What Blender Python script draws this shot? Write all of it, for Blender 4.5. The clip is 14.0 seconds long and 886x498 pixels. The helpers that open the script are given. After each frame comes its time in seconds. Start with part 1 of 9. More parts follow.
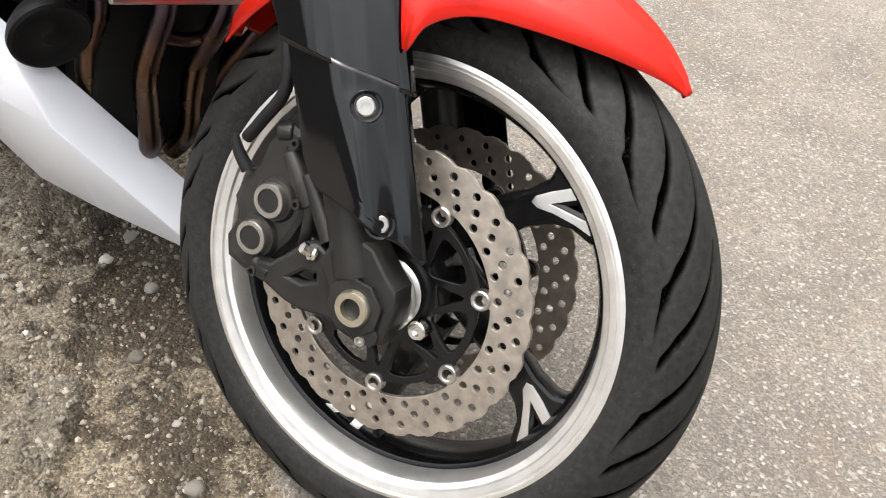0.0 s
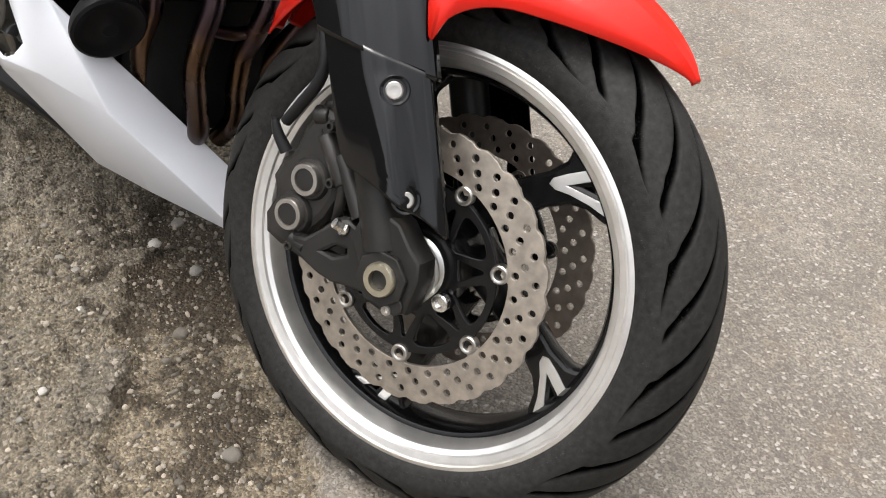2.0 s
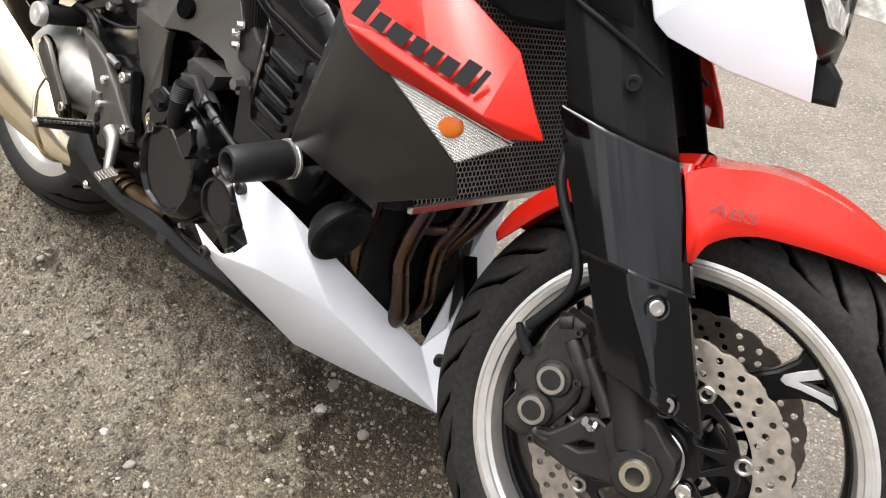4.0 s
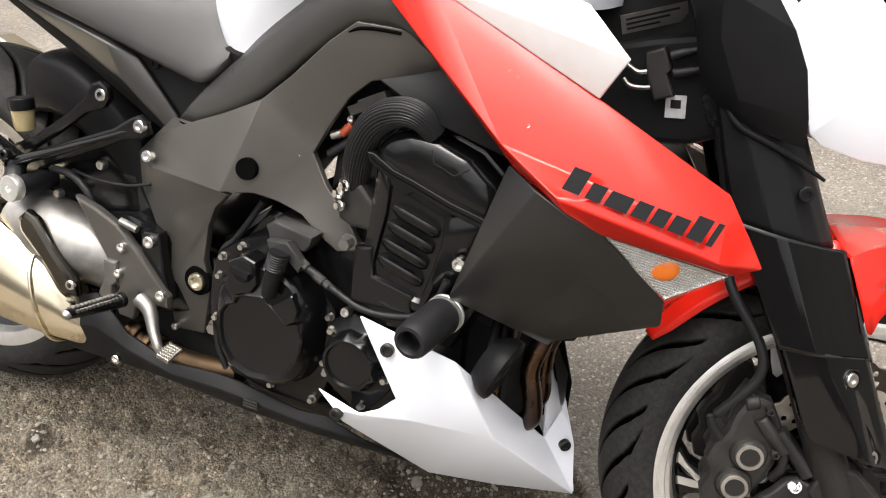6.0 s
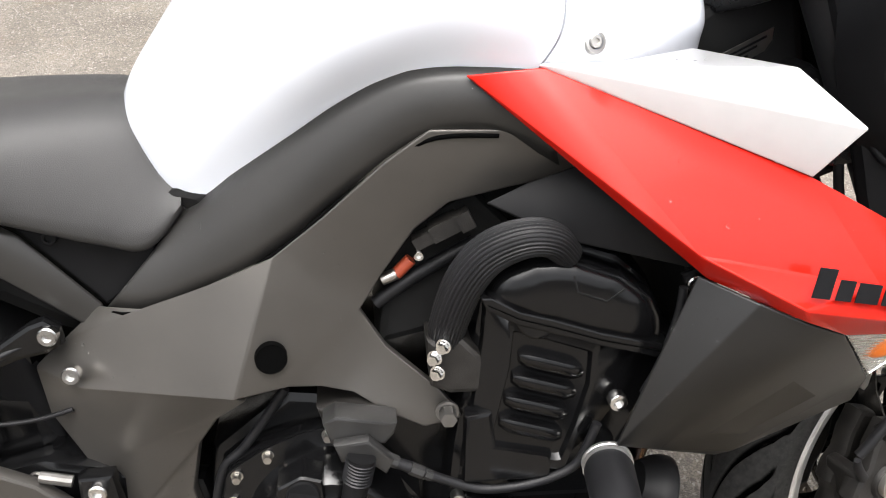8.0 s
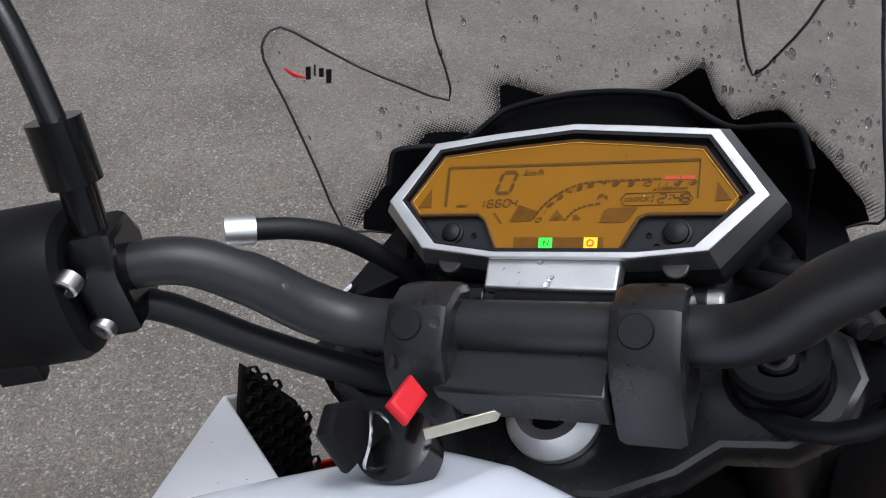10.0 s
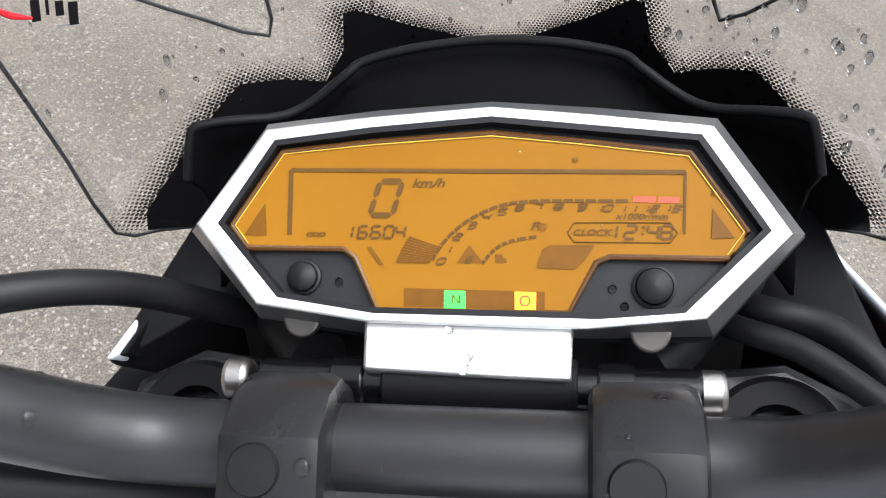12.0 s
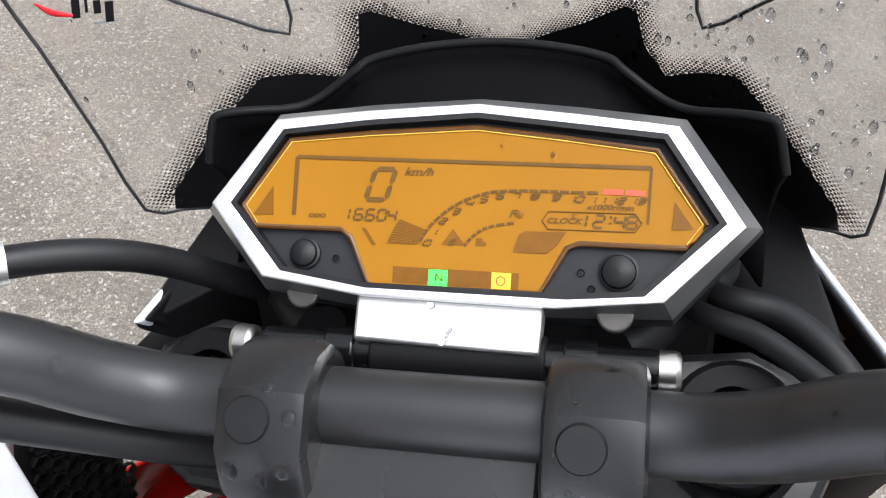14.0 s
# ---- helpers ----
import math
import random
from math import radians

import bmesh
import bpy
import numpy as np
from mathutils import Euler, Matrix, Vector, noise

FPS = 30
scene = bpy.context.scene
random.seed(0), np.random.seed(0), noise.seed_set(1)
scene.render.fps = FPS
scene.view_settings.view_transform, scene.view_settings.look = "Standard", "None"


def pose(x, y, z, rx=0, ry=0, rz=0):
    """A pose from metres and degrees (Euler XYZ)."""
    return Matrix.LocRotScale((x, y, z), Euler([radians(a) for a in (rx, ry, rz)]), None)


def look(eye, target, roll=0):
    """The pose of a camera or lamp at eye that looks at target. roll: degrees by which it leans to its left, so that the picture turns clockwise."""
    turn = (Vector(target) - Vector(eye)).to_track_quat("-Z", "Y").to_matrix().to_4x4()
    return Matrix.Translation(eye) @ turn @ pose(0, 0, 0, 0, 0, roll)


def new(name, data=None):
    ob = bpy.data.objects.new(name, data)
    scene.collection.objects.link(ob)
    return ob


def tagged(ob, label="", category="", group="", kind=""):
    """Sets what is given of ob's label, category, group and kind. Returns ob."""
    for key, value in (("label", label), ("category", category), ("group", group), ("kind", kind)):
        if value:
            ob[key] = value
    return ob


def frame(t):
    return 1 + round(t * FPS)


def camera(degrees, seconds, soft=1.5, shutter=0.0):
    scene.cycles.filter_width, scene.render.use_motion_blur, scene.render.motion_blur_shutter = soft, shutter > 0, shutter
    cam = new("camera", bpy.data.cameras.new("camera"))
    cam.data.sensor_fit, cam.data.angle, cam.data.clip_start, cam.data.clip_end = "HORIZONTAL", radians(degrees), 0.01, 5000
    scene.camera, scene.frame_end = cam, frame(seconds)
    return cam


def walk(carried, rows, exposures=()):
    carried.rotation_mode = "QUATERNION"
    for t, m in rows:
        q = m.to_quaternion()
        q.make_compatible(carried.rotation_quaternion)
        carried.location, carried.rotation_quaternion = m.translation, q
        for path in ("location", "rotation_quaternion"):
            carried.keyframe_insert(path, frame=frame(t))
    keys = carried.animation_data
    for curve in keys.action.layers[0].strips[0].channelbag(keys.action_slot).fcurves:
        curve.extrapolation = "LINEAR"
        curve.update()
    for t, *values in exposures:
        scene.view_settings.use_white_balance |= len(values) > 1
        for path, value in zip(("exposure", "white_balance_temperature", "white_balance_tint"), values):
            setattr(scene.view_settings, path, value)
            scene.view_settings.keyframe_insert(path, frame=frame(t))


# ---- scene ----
LEAN_DEG = 13.6          # the motorcycle leans on its side stand, away from the path
EXPOSURES = [(0.0, 1.55, 6500, 10), (0.6, 1.2, 6500, 10), (2.0, 1.22, 6500, 10), (3.0, 1.35, 6500, 10), (6.5, 1.42, 6700, 10), (7.2, 1.45, 6600, 10), (7.6, 1.55, 6500, 10), (8.1, 1.3, 6450, 10), (8.5, 0.48, 6230, 10), (8.9, -0.62, 5750, 10), (9.2, -0.88, 5650, 10), (10.5, 0.8, 5950, 10), (11.3, 1.1, 6100, 10), (14.0, 1.15, 6050, 10)]
cam = camera(53.59, 14.0, soft=1.1, shutter=0.0)
walk(cam, [
    (0.0, pose(0.4546, -0.4507, 0.8910, 51.65, -5.49, 43.24)),
    (0.5, pose(0.4967, -0.4400, 0.8500, 49.88, -5.21, 44.86)),
    (1.0, pose(0.5234, -0.4530, 0.8683, 50.21, -4.52, 45.40)),
    (1.5, pose(0.5334, -0.4630, 0.8919, 51.07, -4.30, 45.57)),
    (2.0, pose(0.5136, -0.4845, 0.9008, 52.16, -4.57, 46.05)),
    (2.5, pose(0.4562, -0.5279, 0.9272, 54.68, -4.31, 46.92)),
    (3.0, pose(0.3998, -0.5777, 0.9450, 57.82, -3.77, 48.18)),
    (3.2, pose(0.3849, -0.5899, 0.9496, 58.90, -3.60, 48.77)),
    (5.3, pose(0.0545, -0.8690, 1.1862, 56.38, -2.55, 29.15)),
    (5.5, pose(-0.0029, -0.8749, 1.1914, 56.69, -1.79, 27.33)),
    (6.0, pose(-0.1595, -0.8819, 1.2071, 56.00, -0.95, 23.72)),
    (6.5, pose(-0.3200, -0.9339, 1.2153, 54.60, -1.12, 19.08)),
    (7.0, pose(-0.5058, -0.9386, 1.2300, 54.42, -2.03, 10.52)),
    (7.5, pose(-0.6253, -0.8339, 1.2121, 54.77, -2.14, 2.59)),
    (8.0, pose(-0.7300, -0.6472, 1.2051, 53.91, -2.42, -5.32)),
    (8.5, pose(-0.8035, -0.4276, 1.2216, 54.66, -4.48, -17.06)),
    (9.0, pose(-0.8048, -0.2126, 1.2612, 55.64, -5.06, -33.06)),
    (9.1, pose(-0.7915, -0.1730, 1.2625, 55.91, -4.72, -35.75)),
    (9.2, pose(-0.7753, -0.1293, 1.2650, 55.82, -4.33, -38.62)),
    (11.3, pose(-0.5095, 0.2511, 1.2060, 46.40, -12.06, -68.84)),
    (11.5, pose(-0.5063, 0.2503, 1.2046, 45.54, -12.56, -69.19)),
    (12.0, pose(-0.5098, 0.2425, 1.1997, 44.30, -13.18, -69.56)),
    (12.5, pose(-0.5109, 0.2415, 1.2025, 43.90, -13.37, -70.06)),
    (13.0, pose(-0.5071, 0.2435, 1.2032, 43.77, -13.43, -70.49)),
    (13.5, pose(-0.5083, 0.2385, 1.2061, 43.78, -13.46, -70.40)),
    (14.0, pose(-0.5248, 0.2168, 1.2225, 43.15, -12.12, -65.79)),
], exposures=EXPOSURES)

# ---- light: a bright overcast sky ----
world = bpy.data.worlds.new("overcast")
scene.world = world
world.use_nodes = True
wn, wl = world.node_tree.nodes, world.node_tree.links
sky = wn.new("ShaderNodeTexSky")
sky.sky_type, sky.sun_disc = "NISHITA", False
sky.sun_elevation, sky.sun_rotation = radians(78), radians(200)
sky.dust_density, sky.air_density, sky.ozone_density = 9.0, 1.0, 1.0
grey = wn.new("ShaderNodeHueSaturation")
grey.inputs["Saturation"].default_value = 0.22
wl.new(sky.outputs["Color"], grey.inputs["Color"])
cloud, cover_, thick = wn.new("ShaderNodeTexNoise"), wn.new("ShaderNodeMapRange"), wn.new("ShaderNodeMix")
cloud.inputs["Scale"].default_value, cloud.inputs["Detail"].default_value, cloud.inputs["Roughness"].default_value = 3.2, 5, 0.6
cover_.inputs["From Min"].default_value, cover_.inputs["From Max"].default_value = 0.3, 0.7
cover_.inputs["To Min"].default_value, cover_.inputs["To Max"].default_value = 0.55, 1.45
thick.data_type, thick.blend_type, thick.inputs["Factor"].default_value = "RGBA", "MULTIPLY", 1.0
wl.new(cloud.outputs["Fac"], cover_.inputs["Value"])
wl.new(grey.outputs["Color"], thick.inputs["A"])
wl.new(cover_.outputs["Result"], thick.inputs["B"])
wl.new(thick.outputs["Result"], wn["Background"].inputs["Color"])
wn["Background"].inputs["Strength"].default_value = 0.15
sun = new("sun", bpy.data.lights.new("sun", "SUN"))
sun.data.energy, sun.data.angle, sun.data.color = 0.6, radians(70), (1.0, 0.96, 0.9)
sun.matrix_world = look((-1.2, -2.2, 6), (0, 0, 0))


# ---- materials ----
def material(name, base, rough=0.5, metal=0.0, coat=0.0, var=0.12, scale=30.0, bump=0.0, fine=400.0, fine_bump=0.0,
             rough_var=0.1, tint=None, spec=0.5, per_piece=0.0):
    """A surface with blotches at one scale, grain at a finer one, and matching relief and gloss."""
    m = bpy.data.materials.new(name)
    m.use_nodes = True
    n, l = m.node_tree.nodes, m.node_tree.links
    s = n["Principled BSDF"]
    co = n.new("ShaderNodeTexCoord")
    big = n.new("ShaderNodeTexNoise")
    big.inputs["Scale"].default_value, big.inputs["Detail"].default_value = scale, 6
    small = n.new("ShaderNodeTexNoise")
    small.inputs["Scale"].default_value, small.inputs["Detail"].default_value = fine, 3
    for t in (big, small):
        l.new(co.outputs["Object"], t.inputs["Vector"])
    ramp = n.new("ShaderNodeValToRGB")
    lo = [max(0.0, c * (1 - var)) for c in base]
    hi = [min(1.0, c * (1 + var)) for c in (tint or base)]
    ramp.color_ramp.elements[0].color, ramp.color_ramp.elements[1].color = (*lo, 1), (*hi, 1)
    ramp.color_ramp.elements[0].position, ramp.color_ramp.elements[1].position = 0.3, 0.7
    l.new(big.outputs["Fac"], ramp.inputs["Fac"])
    colour = ramp.outputs["Color"]
    if per_piece:
        info, hsv, rng = n.new("ShaderNodeObjectInfo"), n.new("ShaderNodeHueSaturation"), n.new("ShaderNodeMapRange")
        rng.inputs["To Min"].default_value, rng.inputs["To Max"].default_value = 1 - per_piece, 1 + per_piece
        l.new(info.outputs["Random"], rng.inputs["Value"])
        l.new(rng.outputs["Result"], hsv.inputs["Value"])
        l.new(colour, hsv.inputs["Color"])
        colour = hsv.outputs["Color"]
    l.new(colour, s.inputs["Base Color"])
    rr = n.new("ShaderNodeMapRange")
    rr.inputs["To Min"].default_value, rr.inputs["To Max"].default_value = max(0.02, rough - rough_var), min(1, rough + rough_var)
    l.new(big.outputs["Fac"], rr.inputs["Value"])
    l.new(rr.outputs["Result"], s.inputs["Roughness"])
    s.inputs["Metallic"].default_value = metal
    s.inputs["Specular IOR Level"].default_value = spec
    if coat:
        s.inputs["Coat Weight"].default_value, s.inputs["Coat Roughness"].default_value = coat, 0.04
    if bump or fine_bump:
        b1, b2 = n.new("ShaderNodeBump"), n.new("ShaderNodeBump")
        b1.inputs["Strength"].default_value, b1.inputs["Distance"].default_value = bump, 0.004
        b2.inputs["Strength"].default_value, b2.inputs["Distance"].default_value = fine_bump, 0.0006
        l.new(big.outputs["Fac"], b1.inputs["Height"])
        l.new(small.outputs["Fac"], b2.inputs["Height"])
        l.new(b1.outputs["Normal"], b2.inputs["Normal"])
        l.new(b2.outputs["Normal"], s.inputs["Normal"])
    return m


WHITE = material("white_paint", (0.768, 0.797, 0.86), 0.42, spec=0.25, coat=0.8, var=0.01, scale=3, rough_var=0.01, fine=2500, fine_bump=0.02)
PEARL = material("pearl_silver_paint", (0.66, 0.66, 0.67), 0.32, metal=0.25, coat=0.7, var=0.03, scale=40, fine=2500, fine_bump=0.05)
RED = material("red_paint", (0.51, 0.0125, 0.006), 0.24, coat=0.3, var=0.05, scale=5, fine=2500, fine_bump=0.02, rough_var=0.02, spec=0.22)
PLASTIC = material("black_textured_plastic", (0.007, 0.007, 0.0075), 0.48, spec=0.11, var=0.15, scale=20, fine=2200, fine_bump=0.12)
GREYPLASTIC = material("charcoal_satin_plastic", (0.023, 0.0221, 0.0208), 0.42, spec=0.55, var=0.1, scale=10, fine=1800, fine_bump=0.15)
COWLBLACK = material("satin_black_cowl_plastic", (0.011, 0.0106, 0.0102), 0.36, spec=0.5, var=0.1, scale=10, fine=2400, fine_bump=0.06)
FRAME = material("graphite_frame_paint", (0.088, 0.082, 0.075), 0.38, metal=0.6, var=0.07, scale=12, fine=2600, fine_bump=0.12)
CASTBLACK = material("satin_black_casting", (0.026, 0.0255, 0.025), 0.36, metal=0.15, var=0.2, scale=40, fine=1200, fine_bump=0.3)
GLOSS = material("gloss_black_plastic", (0.0015, 0.0015, 0.0018), 0.07, spec=0.5, coat=0.0, var=0.2, scale=15, rough_var=0.02, fine=60, fine_bump=0.06)
ENGINE = material("black_engine_paint", (0.0035, 0.0035, 0.0038), 0.17, spec=0.36, var=0.2, scale=25, fine=900, fine_bump=0.1, rough_var=0.05)
CAST = material("grey_cast_metal", (0.019, 0.0175, 0.016), 0.46, metal=0.3, var=0.25, scale=60, fine=900, fine_bump=0.5, bump=0.1)
FORKGREY = material("dark_grey_anodised_metal", (0.022, 0.021, 0.02), 0.42, metal=0.5, var=0.2, scale=40, fine=900, fine_bump=0.2)
ALU = material("brushed_aluminium", (0.80, 0.79, 0.77), 0.38, metal=0.95, var=0.06, scale=60, fine=1200, fine_bump=0.15)
CHROME = material("bright_steel", (0.72, 0.71, 0.69), 0.2, metal=1.0, var=0.1, scale=200)
DISC = material("brake_disc_steel", (0.38, 0.34, 0.295), 0.42, metal=0.9, var=0.12, scale=90, tint=(0.45, 0.40, 0.345), fine=700, fine_bump=0.25)
DARK_DISC = material("dark_brown_disc_steel", (0.15, 0.125, 0.105), 0.5, metal=0.8, var=0.2, scale=90, fine=700, fine_bump=0.3)
TITAN = material("champagne_titanium", (0.78, 0.68, 0.48), 0.16, metal=1.0, var=0.08, scale=9, tint=(0.82, 0.74, 0.58), fine=600, fine_bump=0.05)
STEEL = material("satin_steel", (0.5, 0.48, 0.45), 0.34, metal=1.0, var=0.12, scale=20, fine=900, fine_bump=0.1)
HEADER = material("heat_tinted_steel", (0.17, 0.1, 0.056), 0.28, metal=1.0, var=0.5, scale=14, tint=(0.14, 0.11, 0.12), fine=700, fine_bump=0.2)
BRONZE = material("warm_bronze_steel", (0.075, 0.05, 0.03), 0.48, metal=1.0, var=0.25, scale=18, fine=700, fine_bump=0.1)
TYRE = material("tyre_rubber", (0.0125, 0.0122, 0.0118), 0.62, spec=0.15, var=0.15, scale=150, tint=(0.021, 0.0203, 0.0193), fine=900, fine_bump=0.5)


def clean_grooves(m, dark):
    """Paints the shade of the moulded grooves into the rubber: near-black and without gloss where they are sunk."""
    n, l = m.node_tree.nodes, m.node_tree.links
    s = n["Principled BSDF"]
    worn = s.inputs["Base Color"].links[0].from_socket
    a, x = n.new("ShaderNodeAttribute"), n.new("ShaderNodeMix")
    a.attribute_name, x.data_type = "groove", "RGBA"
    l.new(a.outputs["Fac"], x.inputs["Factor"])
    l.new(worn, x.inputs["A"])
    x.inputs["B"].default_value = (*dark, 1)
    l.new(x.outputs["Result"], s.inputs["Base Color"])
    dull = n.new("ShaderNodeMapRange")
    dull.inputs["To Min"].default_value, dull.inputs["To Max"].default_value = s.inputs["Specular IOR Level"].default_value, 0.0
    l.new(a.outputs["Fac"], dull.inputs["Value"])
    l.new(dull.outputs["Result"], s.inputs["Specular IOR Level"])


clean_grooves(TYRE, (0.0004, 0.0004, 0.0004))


def heat_tint(m):
    """Bands of straw, purple and brown along a pipe, as heat leaves them."""
    n, l = m.node_tree.nodes, m.node_tree.links
    s = n["Principled BSDF"]
    old = s.inputs["Base Color"].links[0].from_socket
    sep, add, noise, r, x = n.new("ShaderNodeSeparateXYZ"), n.new("ShaderNodeMath"), n.new("ShaderNodeTexNoise"), n.new("ShaderNodeValToRGB"), n.new("ShaderNodeMix")
    co = n.new("ShaderNodeTexCoord").outputs["Object"]
    l.new(co, sep.inputs["Vector"])
    l.new(co, noise.inputs["Vector"])
    noise.inputs["Scale"].default_value, noise.inputs["Detail"].default_value = 22, 4
    add.operation, add.inputs[1].default_value = "MULTIPLY_ADD", 0.16
    l.new(noise.outputs["Fac"], add.inputs[0])
    l.new(sep.outputs["Z"], add.inputs[2])
    stops = ((0.34, (0.035, 0.025, 0.02)), (0.42, (0.065, 0.042, 0.026)), (0.475, (0.14, 0.08, 0.04)), (0.51, (0.08, 0.05, 0.06)), (0.56, (0.06, 0.045, 0.07)), (0.62, (0.09, 0.05, 0.03)))
    r.color_ramp.elements[0].position, r.color_ramp.elements[0].color = stops[0][0], (*stops[0][1], 1)
    r.color_ramp.elements[1].position, r.color_ramp.elements[1].color = stops[-1][0], (*stops[-1][1], 1)
    for p, c in stops[1:-1]:
        r.color_ramp.elements.new(p).color = (*c, 1)
    l.new(add.outputs[0], r.inputs["Fac"])
    x.data_type, x.inputs["Factor"].default_value = "RGBA", 0.75
    l.new(old, x.inputs["A"])
    l.new(r.outputs["Color"], x.inputs["B"])
    l.new(x.outputs["Result"], s.inputs["Base Color"])


def dusty(m, colour, scale, low, high, amount):
    """Scattered pale flecks of dried dirt."""
    n, l = m.node_tree.nodes, m.node_tree.links
    s = n["Principled BSDF"]
    old = s.inputs["Base Color"].links[0].from_socket
    a, b, r, q, x, mul = n.new("ShaderNodeTexNoise"), n.new("ShaderNodeTexNoise"), n.new("ShaderNodeValToRGB"), n.new("ShaderNodeValToRGB"), n.new("ShaderNodeMix"), n.new("ShaderNodeMath")
    co = n.new("ShaderNodeTexCoord").outputs["Object"]
    for t, sc, de in ((a, scale, 6), (b, scale * 0.06, 3)):
        t.inputs["Scale"].default_value, t.inputs["Detail"].default_value, t.inputs["Roughness"].default_value = sc, de, 0.7
        l.new(co, t.inputs["Vector"])
    for t, k, lo_, hi_, top in ((a, r, low, high, amount), (b, q, 0.45, 0.62, 1.0)):
        k.color_ramp.elements[0].position, k.color_ramp.elements[0].color = lo_, (0, 0, 0, 1)
        k.color_ramp.elements[1].position, k.color_ramp.elements[1].color = hi_, (top, top, top, 1)
        l.new(t.outputs["Fac"], k.inputs["Fac"])
    mul.operation = "MULTIPLY"
    l.new(r.outputs["Color"], mul.inputs[0])
    l.new(q.outputs["Color"], mul.inputs[1])
    x.data_type = "RGBA"
    l.new(mul.outputs[0], x.inputs["Factor"])
    l.new(old, x.inputs["A"])
    x.inputs["B"].default_value = (*colour, 1)
    l.new(x.outputs["Result"], s.inputs["Base Color"])


heat_tint(HEADER)
dusty(TYRE, (0.13, 0.125, 0.12), 420, 0.58, 0.74, 0.4)
RUBBER = material("black_rubber", (0.008, 0.008, 0.009), 0.5, spec=0.3, var=0.2, scale=60, fine=2400, fine_bump=0.08)
BAR = material("black_satin_anodised_bar", (0.024, 0.0244, 0.0256), 0.36, metal=0.35, var=0.08, scale=40, fine=3200, fine_bump=0.14)
CLAMP = material("satin_black_clamp_paint", (0.017, 0.017, 0.0178), 0.28, metal=0.25, spec=0.5, var=0.06, scale=30, fine=3000, fine_bump=0.04)
SEAT = material("black_grained_vinyl", (0.029, 0.0283, 0.0278), 0.5, spec=0.5, var=0.12, scale=30, fine=1500, fine_bump=0.5)
# near-black, with the shade deep inside the machine put into its colour
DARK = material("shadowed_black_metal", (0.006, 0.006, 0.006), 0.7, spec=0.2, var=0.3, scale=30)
# flat black for recesses and gaps: their shade is the colour itself
RECESS_SHADE = material("painted_recess_shade", (0.0015, 0.0015, 0.0015), 0.9, spec=0.03)
SKIRT = material("satin_grey_bezel_side", (0.36, 0.36, 0.365), 0.36, metal=0.9, var=0.06, scale=60)
BRASS = material("pale_brass", (0.55, 0.51, 0.40), 0.35, metal=1.0, var=0.1, scale=120)
SIGN_GREY = material("grey_print", (0.22, 0.22, 0.22), 0.5, var=0.1, scale=60)
DULLALU = material("dull_cast_aluminium", (0.2, 0.194, 0.185), 0.42, metal=0.9, var=0.2, scale=50, fine=900, fine_bump=0.4)
PRINT = material("black_print", (0.006, 0.006, 0.007), 0.45, spec=0.2, var=0.1, scale=60)
SILVERPRINT = material("silver_label", (0.5, 0.5, 0.5), 0.4, metal=0.4, var=0.1, scale=200)
REDPLASTIC = material("red_switch_plastic", (0.62, 0.012, 0.02), 0.4, var=0.05, scale=60)
FLUID = material("yellowed_fluid_bottle", (0.27, 0.215, 0.115), 0.35, var=0.15, scale=40)


def glassy(name, colour, rough=0.0, trans=1.0, ior=1.45, alpha=1.0):
    m = bpy.data.materials.new(name)
    m.use_nodes = True
    s = m.node_tree.nodes["Principled BSDF"]
    s.inputs["Base Color"].default_value = (*colour, 1)
    s.inputs["Roughness"].default_value, s.inputs["IOR"].default_value = rough, ior
    s.inputs["Transmission Weight"].default_value, s.inputs["Alpha"].default_value = trans, alpha
    return m


def glow(name, colour, strength):
    m = bpy.data.materials.new(name)
    m.use_nodes = True
    s = m.node_tree.nodes["Principled BSDF"]
    s.inputs["Base Color"].default_value = (*colour, 1)
    s.inputs["Emission Color"].default_value = (*colour, 1)
    s.inputs["Emission Strength"].default_value = strength
    return m


CLEAR = glassy("clear_lens", (0.96, 0.96, 0.96))
SMOKE = glassy("pale_smoked_screen", (0.97, 0.965, 0.955), ior=1.2, alpha=0.14)
AMBER_BULB = material("amber_bulb", (0.66, 0.15, 0.012), 0.3, var=0.05)
REFLECTOR = material("silvered_reflector", (0.82, 0.82, 0.8), 0.18, metal=1.0, var=0.05, scale=60)
RIBBED = glassy("clear_signal_lens", (0.97, 0.97, 0.97), 0.0, 1.0, 1.3, 0.12)
HOOD = material("dull_black_hood", (0.002, 0.002, 0.0022), 0.7, spec=0.06, var=0.15, scale=20, fine=1600, fine_bump=0.3)

# ---- building helpers ----
STEM, AXIS = Vector((-0.351, 0, 0.947)), Vector((-0.447, 0, 0.894)).normalized()
STEER = Matrix.Translation(STEM) @ Matrix.Rotation(radians(14), 4, AXIS) @ Matrix.Translation(-STEM)
FLIP = Matrix.Diagonal((1, -1, 1, 1))
LEAN = pose(0, 0, 0, -LEAN_DEG, 0, 0)

bike = new("motorcycle")
bike.matrix_world = LEAN
tagged(bike, "red, white and black naked motorcycle leaning on its side stand", "motorcycle")
bike.empty_display_size = 0.1


